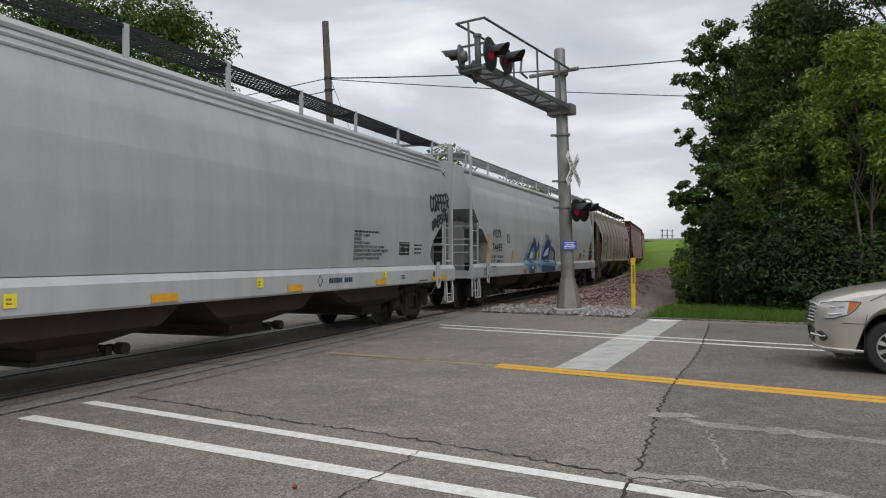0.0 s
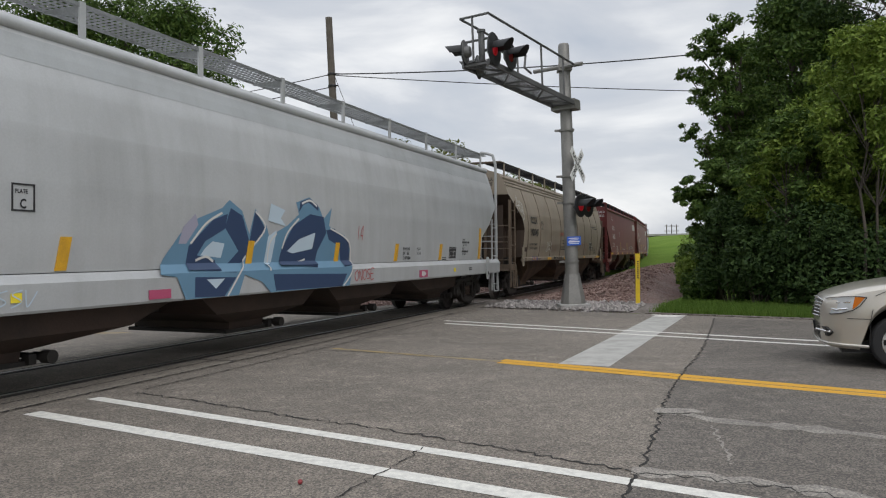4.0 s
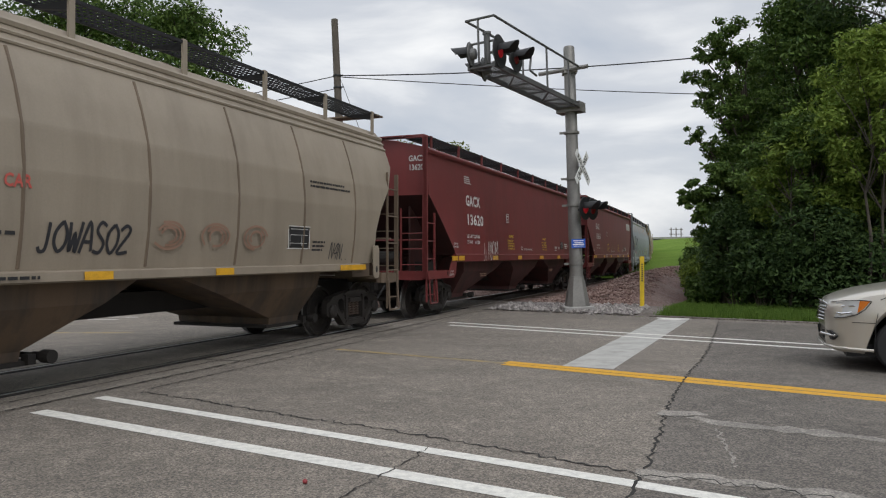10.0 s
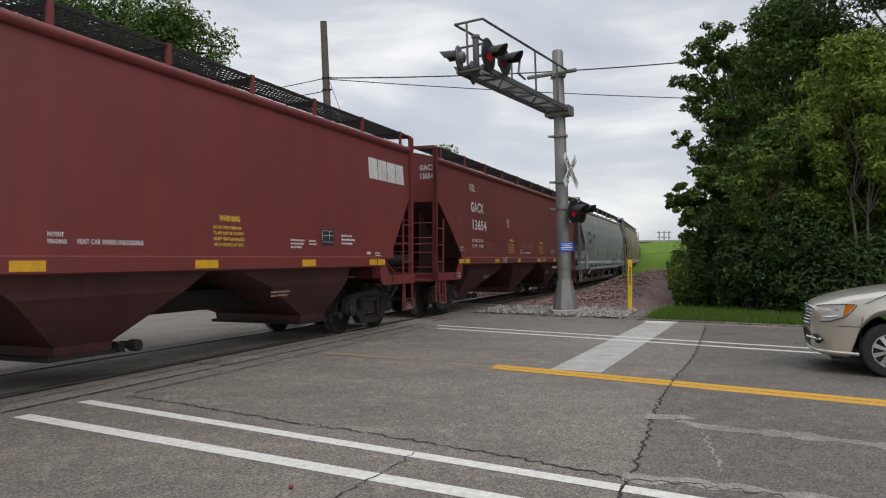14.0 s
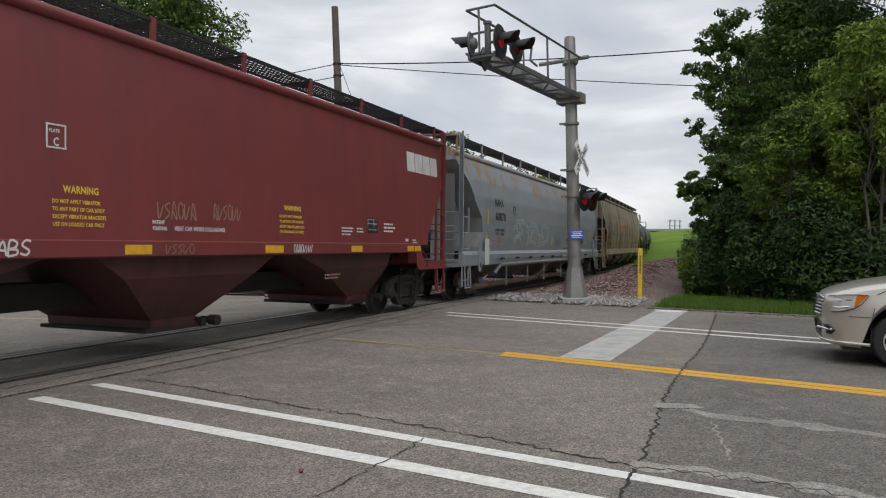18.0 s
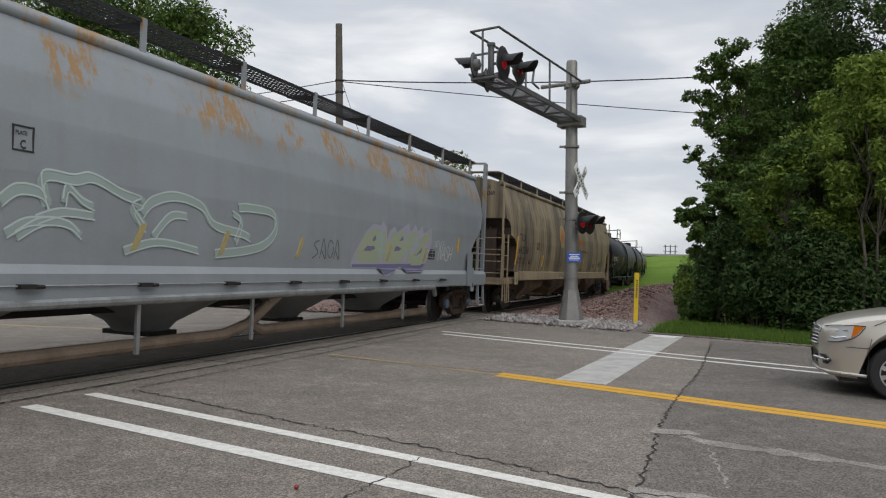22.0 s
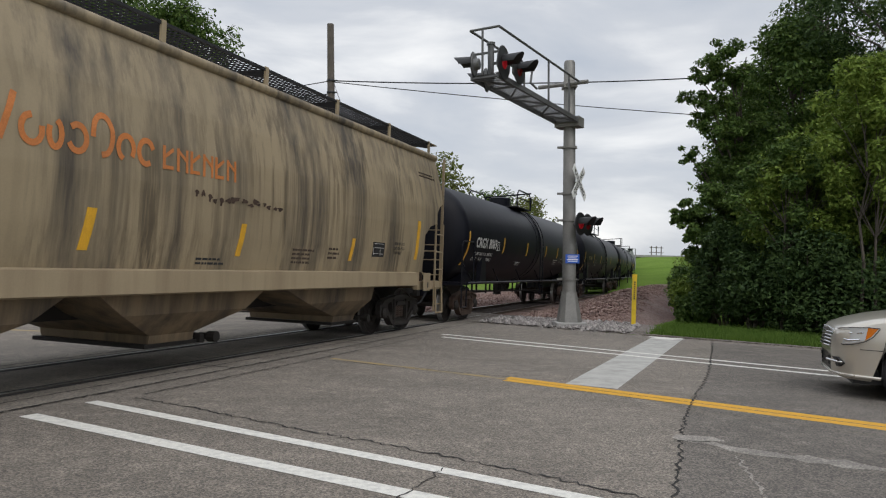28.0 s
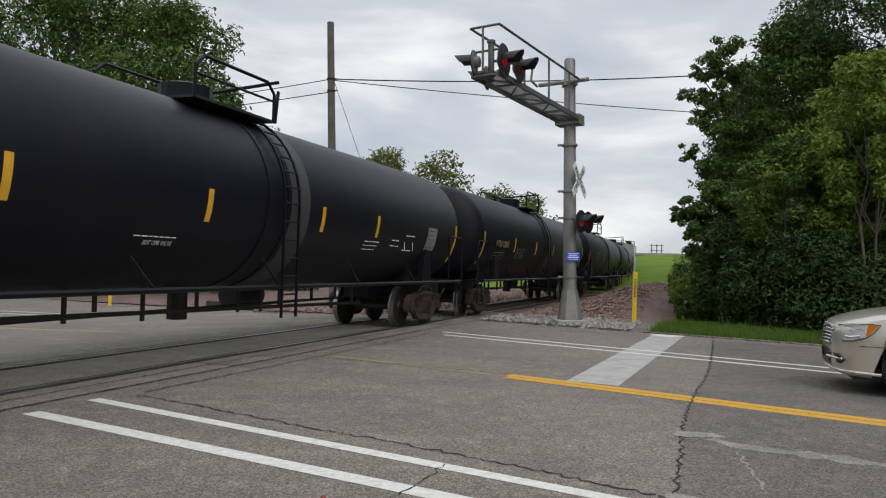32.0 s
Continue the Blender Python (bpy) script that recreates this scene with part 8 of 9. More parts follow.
        pipe(bm, [(-0.015 + o2, -f, z), (-0.058 + o2, -0.2, z), (-0.062 + o2, 0, z), (-0.058 + o2, 0.2, z), (-0.015 + o2, f, z)], 0.010, 6)
        part("slat", bm, "chrome", g)
    bm = bmesh.new()
    pipe(bm, [(0.03, -0.52, 0.565), (0.0, -0.5, 0.6), (0.035, -0.58, 0.80), (0.0, -0.3, 0.825), (-0.03, 0, 0.83), (0.0, 0.3, 0.825), (0.035, 0.58, 0.80), (0.0, 0.5, 0.6)], 0.011, 6)
    part("grille_frame", bm, "chrome", g)
    # headlights wrap round the corners, with amber ends
    for y in (-1, 1):
        S = lambda x: hwx(x) + 0.012
        bm = bmesh.new()
        top_e = [(0.10, 0.62, 0.825), (0.14, 0.78, 0.84), (0.24, 0.895, 0.855), (0.40, 0.950, 0.865), (0.52, 0.972, 0.86)]
        bot_e = [(0.075, 0.63, 0.68), (0.12, 0.815, 0.655), (0.22, 0.90, 0.665), (0.37, 0.950, 0.715), (0.44, 0.966, 0.765)]
        v1 = [bm.verts.new((x - 0.01, y * w, z)) for x, w, z in top_e]
        v2 = [bm.verts.new((x - 0.012, y * w, z)) for x, w, z in bot_e]
        vb = bm.verts.new((0.4, y * 0.6, 0.76))
        for k in range(4):
            bm.faces.new((v1[k], v1[k + 1], v2[k + 1], v2[k])).material_index = 1 if k == 3 else 0
            bm.faces.new((v1[k], vb, v1[k + 1]))
            bm.faces.new((v2[k], v2[k + 1], vb))
        bm.faces.new((v1[0], v2[0], vb))
        bm.faces.new((v1[4], vb, v2[4]))
        hl = smooth(part("headlight", bm, ["lens_clear", "amber"], van, "clear headlight with an amber end"), 50)
        bm = bmesh.new()
        pipe(bm, [(0.06, y * 0.64, 0.67), (0.105, y * 0.83, 0.645), (0.21, y * 0.907, 0.655), (0.36, y * 0.955, 0.70), (0.45, y * 0.973, 0.76), (0.53, y * 0.977, 0.858)], 0.005, 5)
        part("headlight_trim", bm, "dark_plastic", hl)
        bm = bmesh.new()
        pipe(bm, [(0.085, y * 0.745, 0.72), (0.17, y * 0.872, 0.70), (0.30, y * 0.935, 0.72)], 0.012, 6)
        pipe(bm, [(0.11, y * 0.755, 0.785), (0.19, y * 0.868, 0.79), (0.34, y * 0.938, 0.80)], 0.010, 6)
        part("reflector_rib", bm, "chrome", hl)
        bm = bmesh.new()
        pipe(bm, [(0.06, y * 0.66, 0.83), (0.13, y * 0.80, 0.85), (0.23, y * 0.905, 0.862), (0.40, y * 0.957, 0.871), (0.53, y * 0.977, 0.864)], 0.005, 5)
        part("headlight_trim", bm, "dark_plastic", hl)
        # lower intake with a bright strip
        bm = bmesh.new()
        q = [(0.015, y * 0.40, 0.36), (0.10, y * 0.79, 0.37), (0.14, y * 0.845, 0.42), (0.07, y * 0.76, 0.485), (0.0, y * 0.42, 0.47)]
        rings(bm, [q, [(a - 0.03, b, c) for a, b, c in q]])
        part("lower_intake", bm, "dark_plastic", van)
        bm = bmesh.new()
        pipe(bm, [(-0.035, y * 0.36, 0.42), (0.05, y * 0.74, 0.425), (0.105, y * 0.835, 0.425)], 0.016, 6)
        part("bumper_strip", bm, "chrome", van)
        lip = bmesh.new()
        pipe(lip, [(-0.02, 0, 0.29), (0.0, y * 0.5, 0.285), (0.09, y * 0.80, 0.28), (0.25, y * 0.91, 0.275), (0.55, y * 0.985, 0.27)], 0.02, 6)
        part("bumper_lip", lip, "van", van)
        # seams
        bm = bmesh.new()
        pipe(bm, [(0.63, y * 0.982, 0.88), (0.9, y * 0.965, 1.0), (1.4, y * 0.945, 1.065)], 0.005, 4)
        pipe(bm, [(0.30, y * 0.925, 0.60), (0.575, y * 0.985, 0.60)], 0.005, 4)
        pipe(bm, [(0.555, y * 0.985, 0.27), (0.575, y * 0.985, 0.60), (0.60, y * 0.985, 0.72)], 0.005, 4)
        pipe(bm, [(1.62, y * 0.998, 0.25), (1.58, y * 0.998, 0.7), (1.72, y * 0.985, 1.07)], 0.006, 4)
        part("panel_seam", bm, "dark_plastic", van)
    bm = bmesh.new()
    box(bm, 0.0, 0.02, -0.55, 0.55, 0.31, 0.50)
    part("centre_intake", bm, "dark_plastic", van)
    bm = bmesh.new()
    bar(bm, (1.15, 0.80, 1.05), (1.32, 0.80, 1.95), 0.005, 5)
    part("antenna", bm, "dark_plastic", van)
    for y in (-1, 1):
        bm = bmesh.new()
        bar(bm, (1.95, y * 0.97, 1.12), (1.92, y * 1.08, 1.14), 0.03, 6)
        box(bm, 1.84, 1.96, *sorted((y * 1.06, y * 1.26)), 1.06, 1.24)
        part("door_mirror", bm, "van", van)
    # wheels
    for x in (0.93, 4.05):
        for y in (-0.86, 0.86):
            s = math.copysign(1, y)
            bm = bmesh.new()
            lathe(bm, [(y - s * 0.11, 0.20), (y - s * 0.11, 0.32), (y - s * 0.08, 0.36), (y + s * 0.08, 0.36), (y + s * 0.11, 0.335), (y + s * 0.118, 0.28), (y + s * 0.105, 0.228), (y + s * 0.01, 0.224)], (x, 0, 0.36), "Y", 40)
            w = smooth(part("wheel", bm, "tire", van, "black tyre on a silver alloy rim"))
            bm = bmesh.new()
            lathe(bm, [(y + s * 0.02, 0.226), (y + s * 0.115, 0.226), (y + s * 0.115, 0.212), (y + s * 0.03, 0.20)], (x, 0, 0.36), "Y", 40)
            part("rim_ring", bm, "alloy", w)
            bm = bmesh.new()
            lathe(bm, [(y + s * 0.015, 0.205), (y + s * 0.03, 0.205), (y + s * 0.032, 0.02)], (x, 0, 0.36), "Y", 24)
            part("brake_disc", bm, "dark_plastic", w)
            bm = bmesh.new()
            for k in range(9):
                a = math.tau * k / 9
                c, d = math.cos(a), math.sin(a)
                q = [(x + c * r - d * e, yy, 0.36 + d * r + c * e) for r, e, yy in ((0.05, -0.018, y + s * 0.10), (0.05, 0.018, y + s * 0.10), (0.213, 0.030, y + s * 0.085), (0.213, -0.030, y + s * 0.085))]
                rings(bm, [q, [(p[0], p[1] - s * 0.03, p[2]) for p in q]])
            lathe(bm, [(y + s * 0.06, 0.07), (y + s * 0.10, 0.07), (y + s * 0.112, 0.03)], (x, 0, 0.36), "Y", 18)
            part("spokes", bm, "alloy", w)
    for ob in van.children:
        if ob.name.split(".")[0] != "wheel":
            for o2 in (ob, *ob.children):
                o2.data.transform(Matrix.Diagonal((1, 1, 1.12, 1)))
    # dark underside
    bm = box(bmesh.new(), 0.25, 4.9, -0.72, 0.72, 0.19, 0.36)
    part("underbody", bm, "dark_plastic", van)
    return van


minivan()


# ---- utility pole, wires, far towers and highway ----
def utility_pole():
    p = Vector((-4.72, 35.0, dip((-4.72, 35.0)) + 0.18))
    t = thing("utility_pole", "weathered grey wooden utility pole", "utility pole", pose(p.x, p.y, p.z, 0, -2.6, 0))
    bm = bmesh.new()
    lathe(bm, [(-0.5, 0.21), (1, 0.20), (7, 0.18), (12.75, 0.155), (12.78, 0.02)], (0, 0, 0), "Z", 16)
    smooth(part("shaft", bm, "wood_pole", t))
    bm = bmesh.new()
    for z in (10.1, 9.55):
        lathe(bm, [(z - 0.05, 0.19), (z, 0.2), (z + 0.05, 0.19)], (0, 0, 0), "Z", 12)
        bar(bm, (0.17, -0.1, z), (0.30, -0.1, z), 0.03, 6)
    part("wire_clamp", bm, "lamp_black", t)
    return p


UP = utility_pole()


def wire(a, b, sag, r, label):
    bm = bmesh.new()
    a, b = Vector(a), Vector(b)
    pts = [a.lerp(b, k / 24) - Vector((0, 0, sag * 4 * (k / 24) * (1 - k / 24))) for k in range(25)]
    d = (b - a).normalized()
    n = d.cross(Vector((0, 0, 1))).normalized()
    rings(bm, [[tuple(q + n * r * math.cos(w) + n.cross(d) * r * math.sin(w)) for w in (0, 1.26, 2.51, 3.77, 5.03)] for q in pts])
    return tagged(part("overhead_wire", bm, "wire"), label, "wire", "overhead wires")


TOPX = UP + Vector((-0.45, 0, 10.1))
wire(TOPX, (20.18, 34.5, 11.62), 0.42, 0.03, "black overhead wire from the wooden pole")
wire(TOPX + Vector((0, 0, -0.05)), (22.7, 38.84, 9.72), 0.22, 0.022, "thin black overhead wire")
wire(TOPX, (-40, 58, 12.2), 0.9, 0.022, "thin black overhead wire")
wire(TOPX + Vector((0, 0, -0.6)), (-46, 52, 9.6), 1.0, 0.022, "thin black overhead wire")
wire(TOPX + Vector((0.1, -0.1, 0)), (-1.6, 38.0, 0.4), 0.0, 0.012, "steel guy wire of the wooden pole")


def tower(x, y):
    z = ground_z(x, y) - 1.0
    t = thing("pylon", "distant dark wooden three-pole transmission structure", "pylon", pose(x, y, z, 0, 0, 10))
    for dx in (-2.8, 0, 2.8):
        bm = bmesh.new()
        bar(bm, (dx, 0, 0), (dx, 0, 17.4), 0.26, 6)
        part("pole", bm, "wood_pole", t)
    for dz in (16.6, 14.0, 11.6):
        bm = bmesh.new()
        box(bm, -4.0, 4.0, -0.14, 0.14, dz - 0.14, dz + 0.14)
        part("cross_arm", bm, "wood_pole", t)


tower(120.5, 398)


def highway():
    bm = bmesh.new()
    pts = [RE * e + RM * 161 for e in np.linspace(-170, 160, 40)]
    rings(bm, [[(p.x, p.y, 5.0), (p.x + RM.x * 12, p.y + RM.y * 12, 5.0), (p.x + RM.x * 12, p.y + RM.y * 12, 5.42), (p.x, p.y, 5.42)] for p in pts])
    tagged(part("highway", bm, "concrete"), "pale concrete highway on a bank across the field", "road", "", "structure")


highway()


def timber():
    p = Vector((-7.1, 27.2, dip((-7.1, 27.2)) + 0.06))
    bm = box(bmesh.new(), -1.3, 1.3, -0.12, 0.12, 0.0, 0.2)
    bmesh.ops.bevel(bm, geom=bm.edges[:], offset=0.02, segments=1, affect="EDGES")
    tagged(part("timber", bm, "tie"), "old brown timber lying on the grass", "timber").matrix_basis = pose(p.x, p.y, p.z, 0, 0, -20)


timber()


def bead():
    bm = bmesh.new()
    lathe(bm, [(0.0, 0.010), (0.008, 0.017), (0.02, 0.018), (0.03, 0.010), (0.034, 0.003)], (0, 0, 0), "Z", 12)
    tagged(part("bottle_cap", bm, "red_dot"), "small red plastic cap lying on the road", "cap").matrix_basis = pose(-1.015, 5.242, 0.001)


bead()


def house():
    """A pale sided house behind the trees past the rails; x along its front, which looks along -y."""
    p = Vector((-35, 57, ground_z(-35, 57)))
    hs = thing("house", "pale grey-green sided house behind trees past the railway", "house", pose(p.x, p.y, p.z, 0, 0, 8))
    bm = box(bmesh.new(), -7, 7, 0, 8, -0.4, 4.9)
    part("wall", bm, "siding", hs)
    for k in range(24):
        bm = None if "siding_board" in MESHES else box(bmesh.new(), -7.02, 7.02, -0.03, -0.002, 0, 0.185)
        part("siding_board", bm, "siding", hs, "", "siding_board").location.z = 0.1 + 0.2 * k
    bm = bmesh.new()
    extrude_poly(bm, [(-7.5, 4.85), (7.5, 4.85), (7.5, 5.0), (0, 8.0), (-7.5, 5.0)], -0.5, 8.5)
    part("roof", bm, "roof_shingle", hs)
    for x in (-4.6, -0.4, 3.9):
        bm = bmesh.new()
        for a, b, c, d in ((x - 0.55, x + 0.55, 1.2, 1.3), (x - 0.55, x + 0.55, 2.6, 2.7), (x - 0.55, x - 0.45, 1.3, 2.6), (x + 0.45, x + 0.55, 1.3, 2.6), (x - 0.45, x + 0.45, 1.92, 1.97)):
            box(bm, a, b, -0.09, -0.031, c, d)
        w = part("window", bm, "sign_white", hs, "white-framed sash window")
        bm = box(bmesh.new(), x - 0.45, x + 0.45, -0.05, -0.035, 1.3, 2.6)
        part("pane", bm, "glass", w)


house()


def red_sedan():
    """A dark red car parked past the rails; x runs back from its nose."""
    o = Vector((-18.7, 38.0, ground_z(-18.7, 38.0)))
    c = thing("parked_car", "dark red parked car past the railway", "car", pose(o.x, o.y, o.z, 0, 0, math.degrees(math.atan2(0.53, -0.848))))
    st = ((0.0, 0.62, 0.35, 0.62), (0.12, 0.78, 0.25, 0.72), (0.5, 0.86, 0.22, 0.80), (1.25, 0.89, 0.22, 0.93), (1.6, 0.89, 0.22, 0.98), (3.7, 0.89, 0.22, 0.99), (4.4, 0.86, 0.25, 0.96), (4.6, 0.76, 0.36, 0.86))
    bm = bmesh.new()
    rings(bm, [[(x, -w * 0.9, a), (x, -w, a + 0.12), (x, -w, b - 0.14), (x, -w * 0.9, b), (x, w * 0.9, b), (x, w, b - 0.14), (x, w, a + 0.12), (x, w * 0.9, a)] for x, w, a, b in st])
    smooth(part("body", bm, "red_paint", c), 40)
    bm = bmesh.new()
    rings(bm, [[(x, -w, 0.9), (x, -w * 0.82, z), (x, w * 0.82, z), (x, w, 0.9)] for x, w, z in ((1.35, 0.80, 0.95), (2.05, 0.82, 1.40), (3.1, 0.82, 1.43), (4.0, 0.80, 0.98))])
    smooth(part("cabin", bm, "red_paint", c), 40)
    for y in (-1, 1):
        for x0, x1, t0, t1 in ((1.62, 2.55, 2.08, 2.55), (2.62, 3.65, 2.62, 3.08)):
            q = [(x0, y * 0.80, 1.0), (x1, y * 0.80, 1.0), (t1, y * 0.70, 1.34), (t0, y * 0.70, 1.34)]
            bm = bmesh.new()
            rings(bm, [q, [(a, b + y * 0.025, d) for a, b, d in q]])
            part("side_window", bm, "glass", c)
        bm = box(bmesh.new(), 0.03, 0.28, *sorted((y * 0.48, y * 0.78)), 0.56, 0.68)
        bmesh.ops.bevel(bm, geom=bm.edges[:], offset=0.02, segments=1, affect="EDGES")
        part("headlight", bm, "lens_clear", c)
        for x in (0.85, 3.65):
            bm = bmesh.new()
            lathe(bm, [(y * 0.68, 0.18), (y * 0.68, 0.31), (y * 0.90, 0.31), (y * 0.905, 0.20)], (x, 0, 0.31), "Y", 24)
            w = part("wheel", bm, "tire", c, "black tyre on a bright rim")
            bm = bmesh.new()
            lathe(bm, [(y * 0.89, 0.20), (y * 0.915, 0.19), (y * 0.91, 0.05)], (x, 0, 0.31), "Y", 20)
            part("rim", bm, "alloy", w)
    bm = bmesh.new()
    q = [(1.45, -0.72, 1.0), (1.45, 0.72, 1.0), (1.98, 0.64, 1.36), (1.98, -0.64, 1.36)]
    rings(bm, [q, [(a - 0.02, b, d + 0.02) for a, b, d in q]])
    part("windscreen", bm, "glass", c)


red_sedan()


def guy_guard():
    """A yellow plastic guard round a leaning guy wire past the rails."""
    o = Vector((-19.6, 45.0, ground_z(-19.6, 45.0)))
    top = Vector((-21.0, 45.0, o.z + 6.5))
    t = thing("guy_wire", "steel guy wire with a yellow striped plastic guard", "guy wire", pose(o.x, o.y, o.z))
    d = top - o
    bm = bmesh.new()
    bar(bm, (0, 0, -0.2), d, 0.012, 5)
    part("wire", bm, "wire", t)
    bm = bmesh.new()
    bar(bm, d * 0.03, d * 0.47, 0.045, 8)
    part("guard", bm, "marker_yellow", t, "yellow plastic guard")


guy_guard()


# ---- trees and grass ----
def leaf_cloud(name, clumps, count, size, material, parent, seed, label=""):
    """A crown of separate leaves: each a small bent blade, thick near the skin of the clumps."""
    rnd = np.random.default_rng(seed)
    vol = np.array([c[3] * c[4] * c[5] for c in clumps]) ** 0.72
    pick = rnd.choice(len(clumps), count, p=vol / vol.sum())
    C = np.array(clumps)[pick]
    d = rnd.normal(size=(count, 3))
    d /= np.linalg.norm(d, axis=1)[:, None]
    # lumpy skin
    lump = 1 + 0.24 * np.sin(d[:, 0] * 7 + C[:, 0] * 3) * np.sin(d[:, 1] * 6 + C[:, 1]) + 0.16 * np.sin(d[:, 2] * 9 + C[:, 2] * 2)
    r = (0.42 + 0.60 * rnd.random(count) ** 0.42) * lump
    P = C[:, :3] + d * C[:, 3:6] * r[:, None]
    n = d * 0.7 + rnd.normal(size=(count, 3)) * 0.65 + np.array([0, 0, 0.65])
    n /= np.linalg.norm(n, axis=1)[:, None]
    u = np.cross(n, rnd.normal(size=(count, 3)))
    u /= np.linalg.norm(u, axis=1)[:, None] + 1e-9
    v = np.cross(n, u)
    s = size * rnd.uniform(0.6, 1.35, count)[:, None]
    a, b, c, e = P - u * s, P + v * s * 0.42 + n * s * 0.12, P + u * s, P - v * s * 0.42 + n * s * 0.12
    V = np.stack([a, b, c, e], 1).reshape(-1, 3)
    F = np.arange(count * 4).reshape(-1, 4)
    me = bpy.data.meshes.new(name)
    me.from_pydata(V.tolist(), [], F.tolist())
    me.materials.append(M[material])
    ob = new(name, me)
    ob.parent = parent
    if label:
        ob["label"] = label
    return ob


def tree(x, y, h, spread_r, seed, leaf="leaf_mid", count=9000, size=0.17, base=0.3, label="broad green deciduous tree", name="tree", lean=(0, 0), trunk_r=0.2, nclump=16, category="tree", sparse=0.0, tight=1.0):
    rnd = random.Random(seed)
    z = ground_z(x, y)
    t = thing(name, label, category, pose(x, y, z))
    pts = [Vector((lean[0] * k / 6 + rnd.uniform(-0.15, 0.15) * (k > 0), lean[1] * k / 6 + rnd.uniform(-0.15, 0.15) * (k > 0), h * 0.9 * k / 6 - 0.1)) for k in range(7)]
    bm = bmesh.new()
    for k in range(6):
        bar(bm, pts[k], pts[k + 1], trunk_r * (1 - k / 6.6), 8, 0, trunk_r * (1 - (k + 1) / 6.6))
    part("trunk", bm, "bark", t)
    clumps = []
    for k in range(nclump):
        bm = bmesh.new()
        f = base + (1 - base) * (k + 0.5) / nclump
        a = k * 2.4 + rnd.uniform(-0.5, 0.5)
        prof = math.sin(math.pi * min(1, max(0.06, (f - base) / (1 - base) * 0.86 + 0.12))) ** 0.7
        r = spread_r * prof * rnd.uniform(0.35 if tight < 1 else 0.45, 0.95 if tight < 1 else 0.85)
        j = min(5, int(f * 0.9 * 6))
        o = pts[j]
        c = Vector((o.x + r * math.cos(a), o.y + r * math.sin(a), h * f))
        q = spread_r * rnd.uniform(0.30, 0.50) * tight
        clumps.append((c.x, c.y, c.z, q, q, q * rnd.uniform(0.65, 0.95)))
        mid = o.lerp(c, 0.5) + Vector((0, 0, 0.15 * r))
        bar(bm, o, mid, trunk_r * 0.34, 5, 0, trunk_r * 0.22)
        bar(bm, mid, c, trunk_r * 0.22, 5, 0, trunk_r * 0.06)
        for _ in range(3):
            e = c + Vector((rnd.uniform(-1, 1), rnd.uniform(-1, 1), rnd.uniform(-0.3, 0.9))) * q
            bar(bm, c, e, trunk_r * 0.09, 4, 0, 0.008)
        part("limb", bm, "bark", t)
    if not sparse:
        clumps.append((pts[5].x, pts[5].y, h * 0.93, spread_r * 0.4, spread_r * 0.4, h * 0.09))
    leaf_cloud("crown", clumps, count, size, leaf, t, seed)
    return t


def shrub(x, y, h, r, seed, leaf="leaf_mid", count=3500, size=0.13, label="dense green shrub at the wood's edge"):
    rnd = random.Random(seed)
    t = thing("shrub", label, "shrub", pose(x, y, ground_z(x, y)))
    clumps = []
    for k in range(8):
        bm = bmesh.new()
        a = k * 0.8 + rnd.uniform(-0.3, 0.3)
        c = Vector((r * 0.55 * math.cos(a) * rnd.uniform(0.5, 1.2), r * 0.55 * math.sin(a) * rnd.uniform(0.5, 1.2), h * rnd.uniform(0.18, 0.80)))
        bar(bm, (0.1 * math.cos(a), 0.1 * math.sin(a), -0.1), c, 0.035, 5, 0, 0.01)
        part("stem", bm, "bark", t)
        q = r * rnd.uniform(0.38, 0.6)
        clumps.append((c.x, c.y, c.z, q, q, min(q * 1.2, h * 0.3)))
    leaf_cloud("foliage", clumps, count, size, leaf, t, seed + 100)
    return t


def branchy_tree(x, y, h, clumps, seed, leaf, count, size, label):
    """A tree whose limbs reach out to separate sprays of leaves, with sky between them."""
    rnd = random.Random(seed)
    z = ground_z(x, y)
    t = thing("tree", label, "tree", pose(x, y, z))
    pts = [Vector((rnd.uniform(-0.12, 0.12) * (k > 0), rnd.uniform(-0.12, 0.12) * (k > 0), h * k / 6 - 0.1)) for k in range(7)]
    bm = bmesh.new()
    for k in range(6):
        bar(bm, pts[k], pts[k + 1], 0.17 * (1 - k / 6.6), 8, 0, 0.17 * (1 - (k + 1) / 6.6))
    part("trunk", bm, "bark", t)
    sprays = []
    for cx, cy, cz, r in clumps:
        c = Vector((cx - x, cy - y, cz - z))
        j = max(1, min(5, int((c.z / h - 0.18) * 6)))
        bm = bmesh.new()
        mid = pts[j].lerp(c, 0.55) + Vector((0, 0, 0.2))
        bar(bm, pts[j], mid, 0.05, 5, 0, 0.03)
        bar(bm, mid, c, 0.03, 5, 0, 0.012)
        for _ in range(9):
            e = c + Vector((rnd.uniform(-1, 1), rnd.uniform(-1, 1), rnd.uniform(-0.5, 0.8))) * r * 0.95
            bar(bm, c, e, 0.012, 4, 0, 0.004)
            sprays.append((e.x, e.y, e.z, r * 0.32, r * 0.32, r * 0.2))
        part("limb", bm, "bark", t)
        sprays.append((c.x, c.y, c.z, r * 0.5, r * 0.5, r * 0.4))
    leaf_cloud("crown", sprays, count, size, leaf, t, seed)
    return t


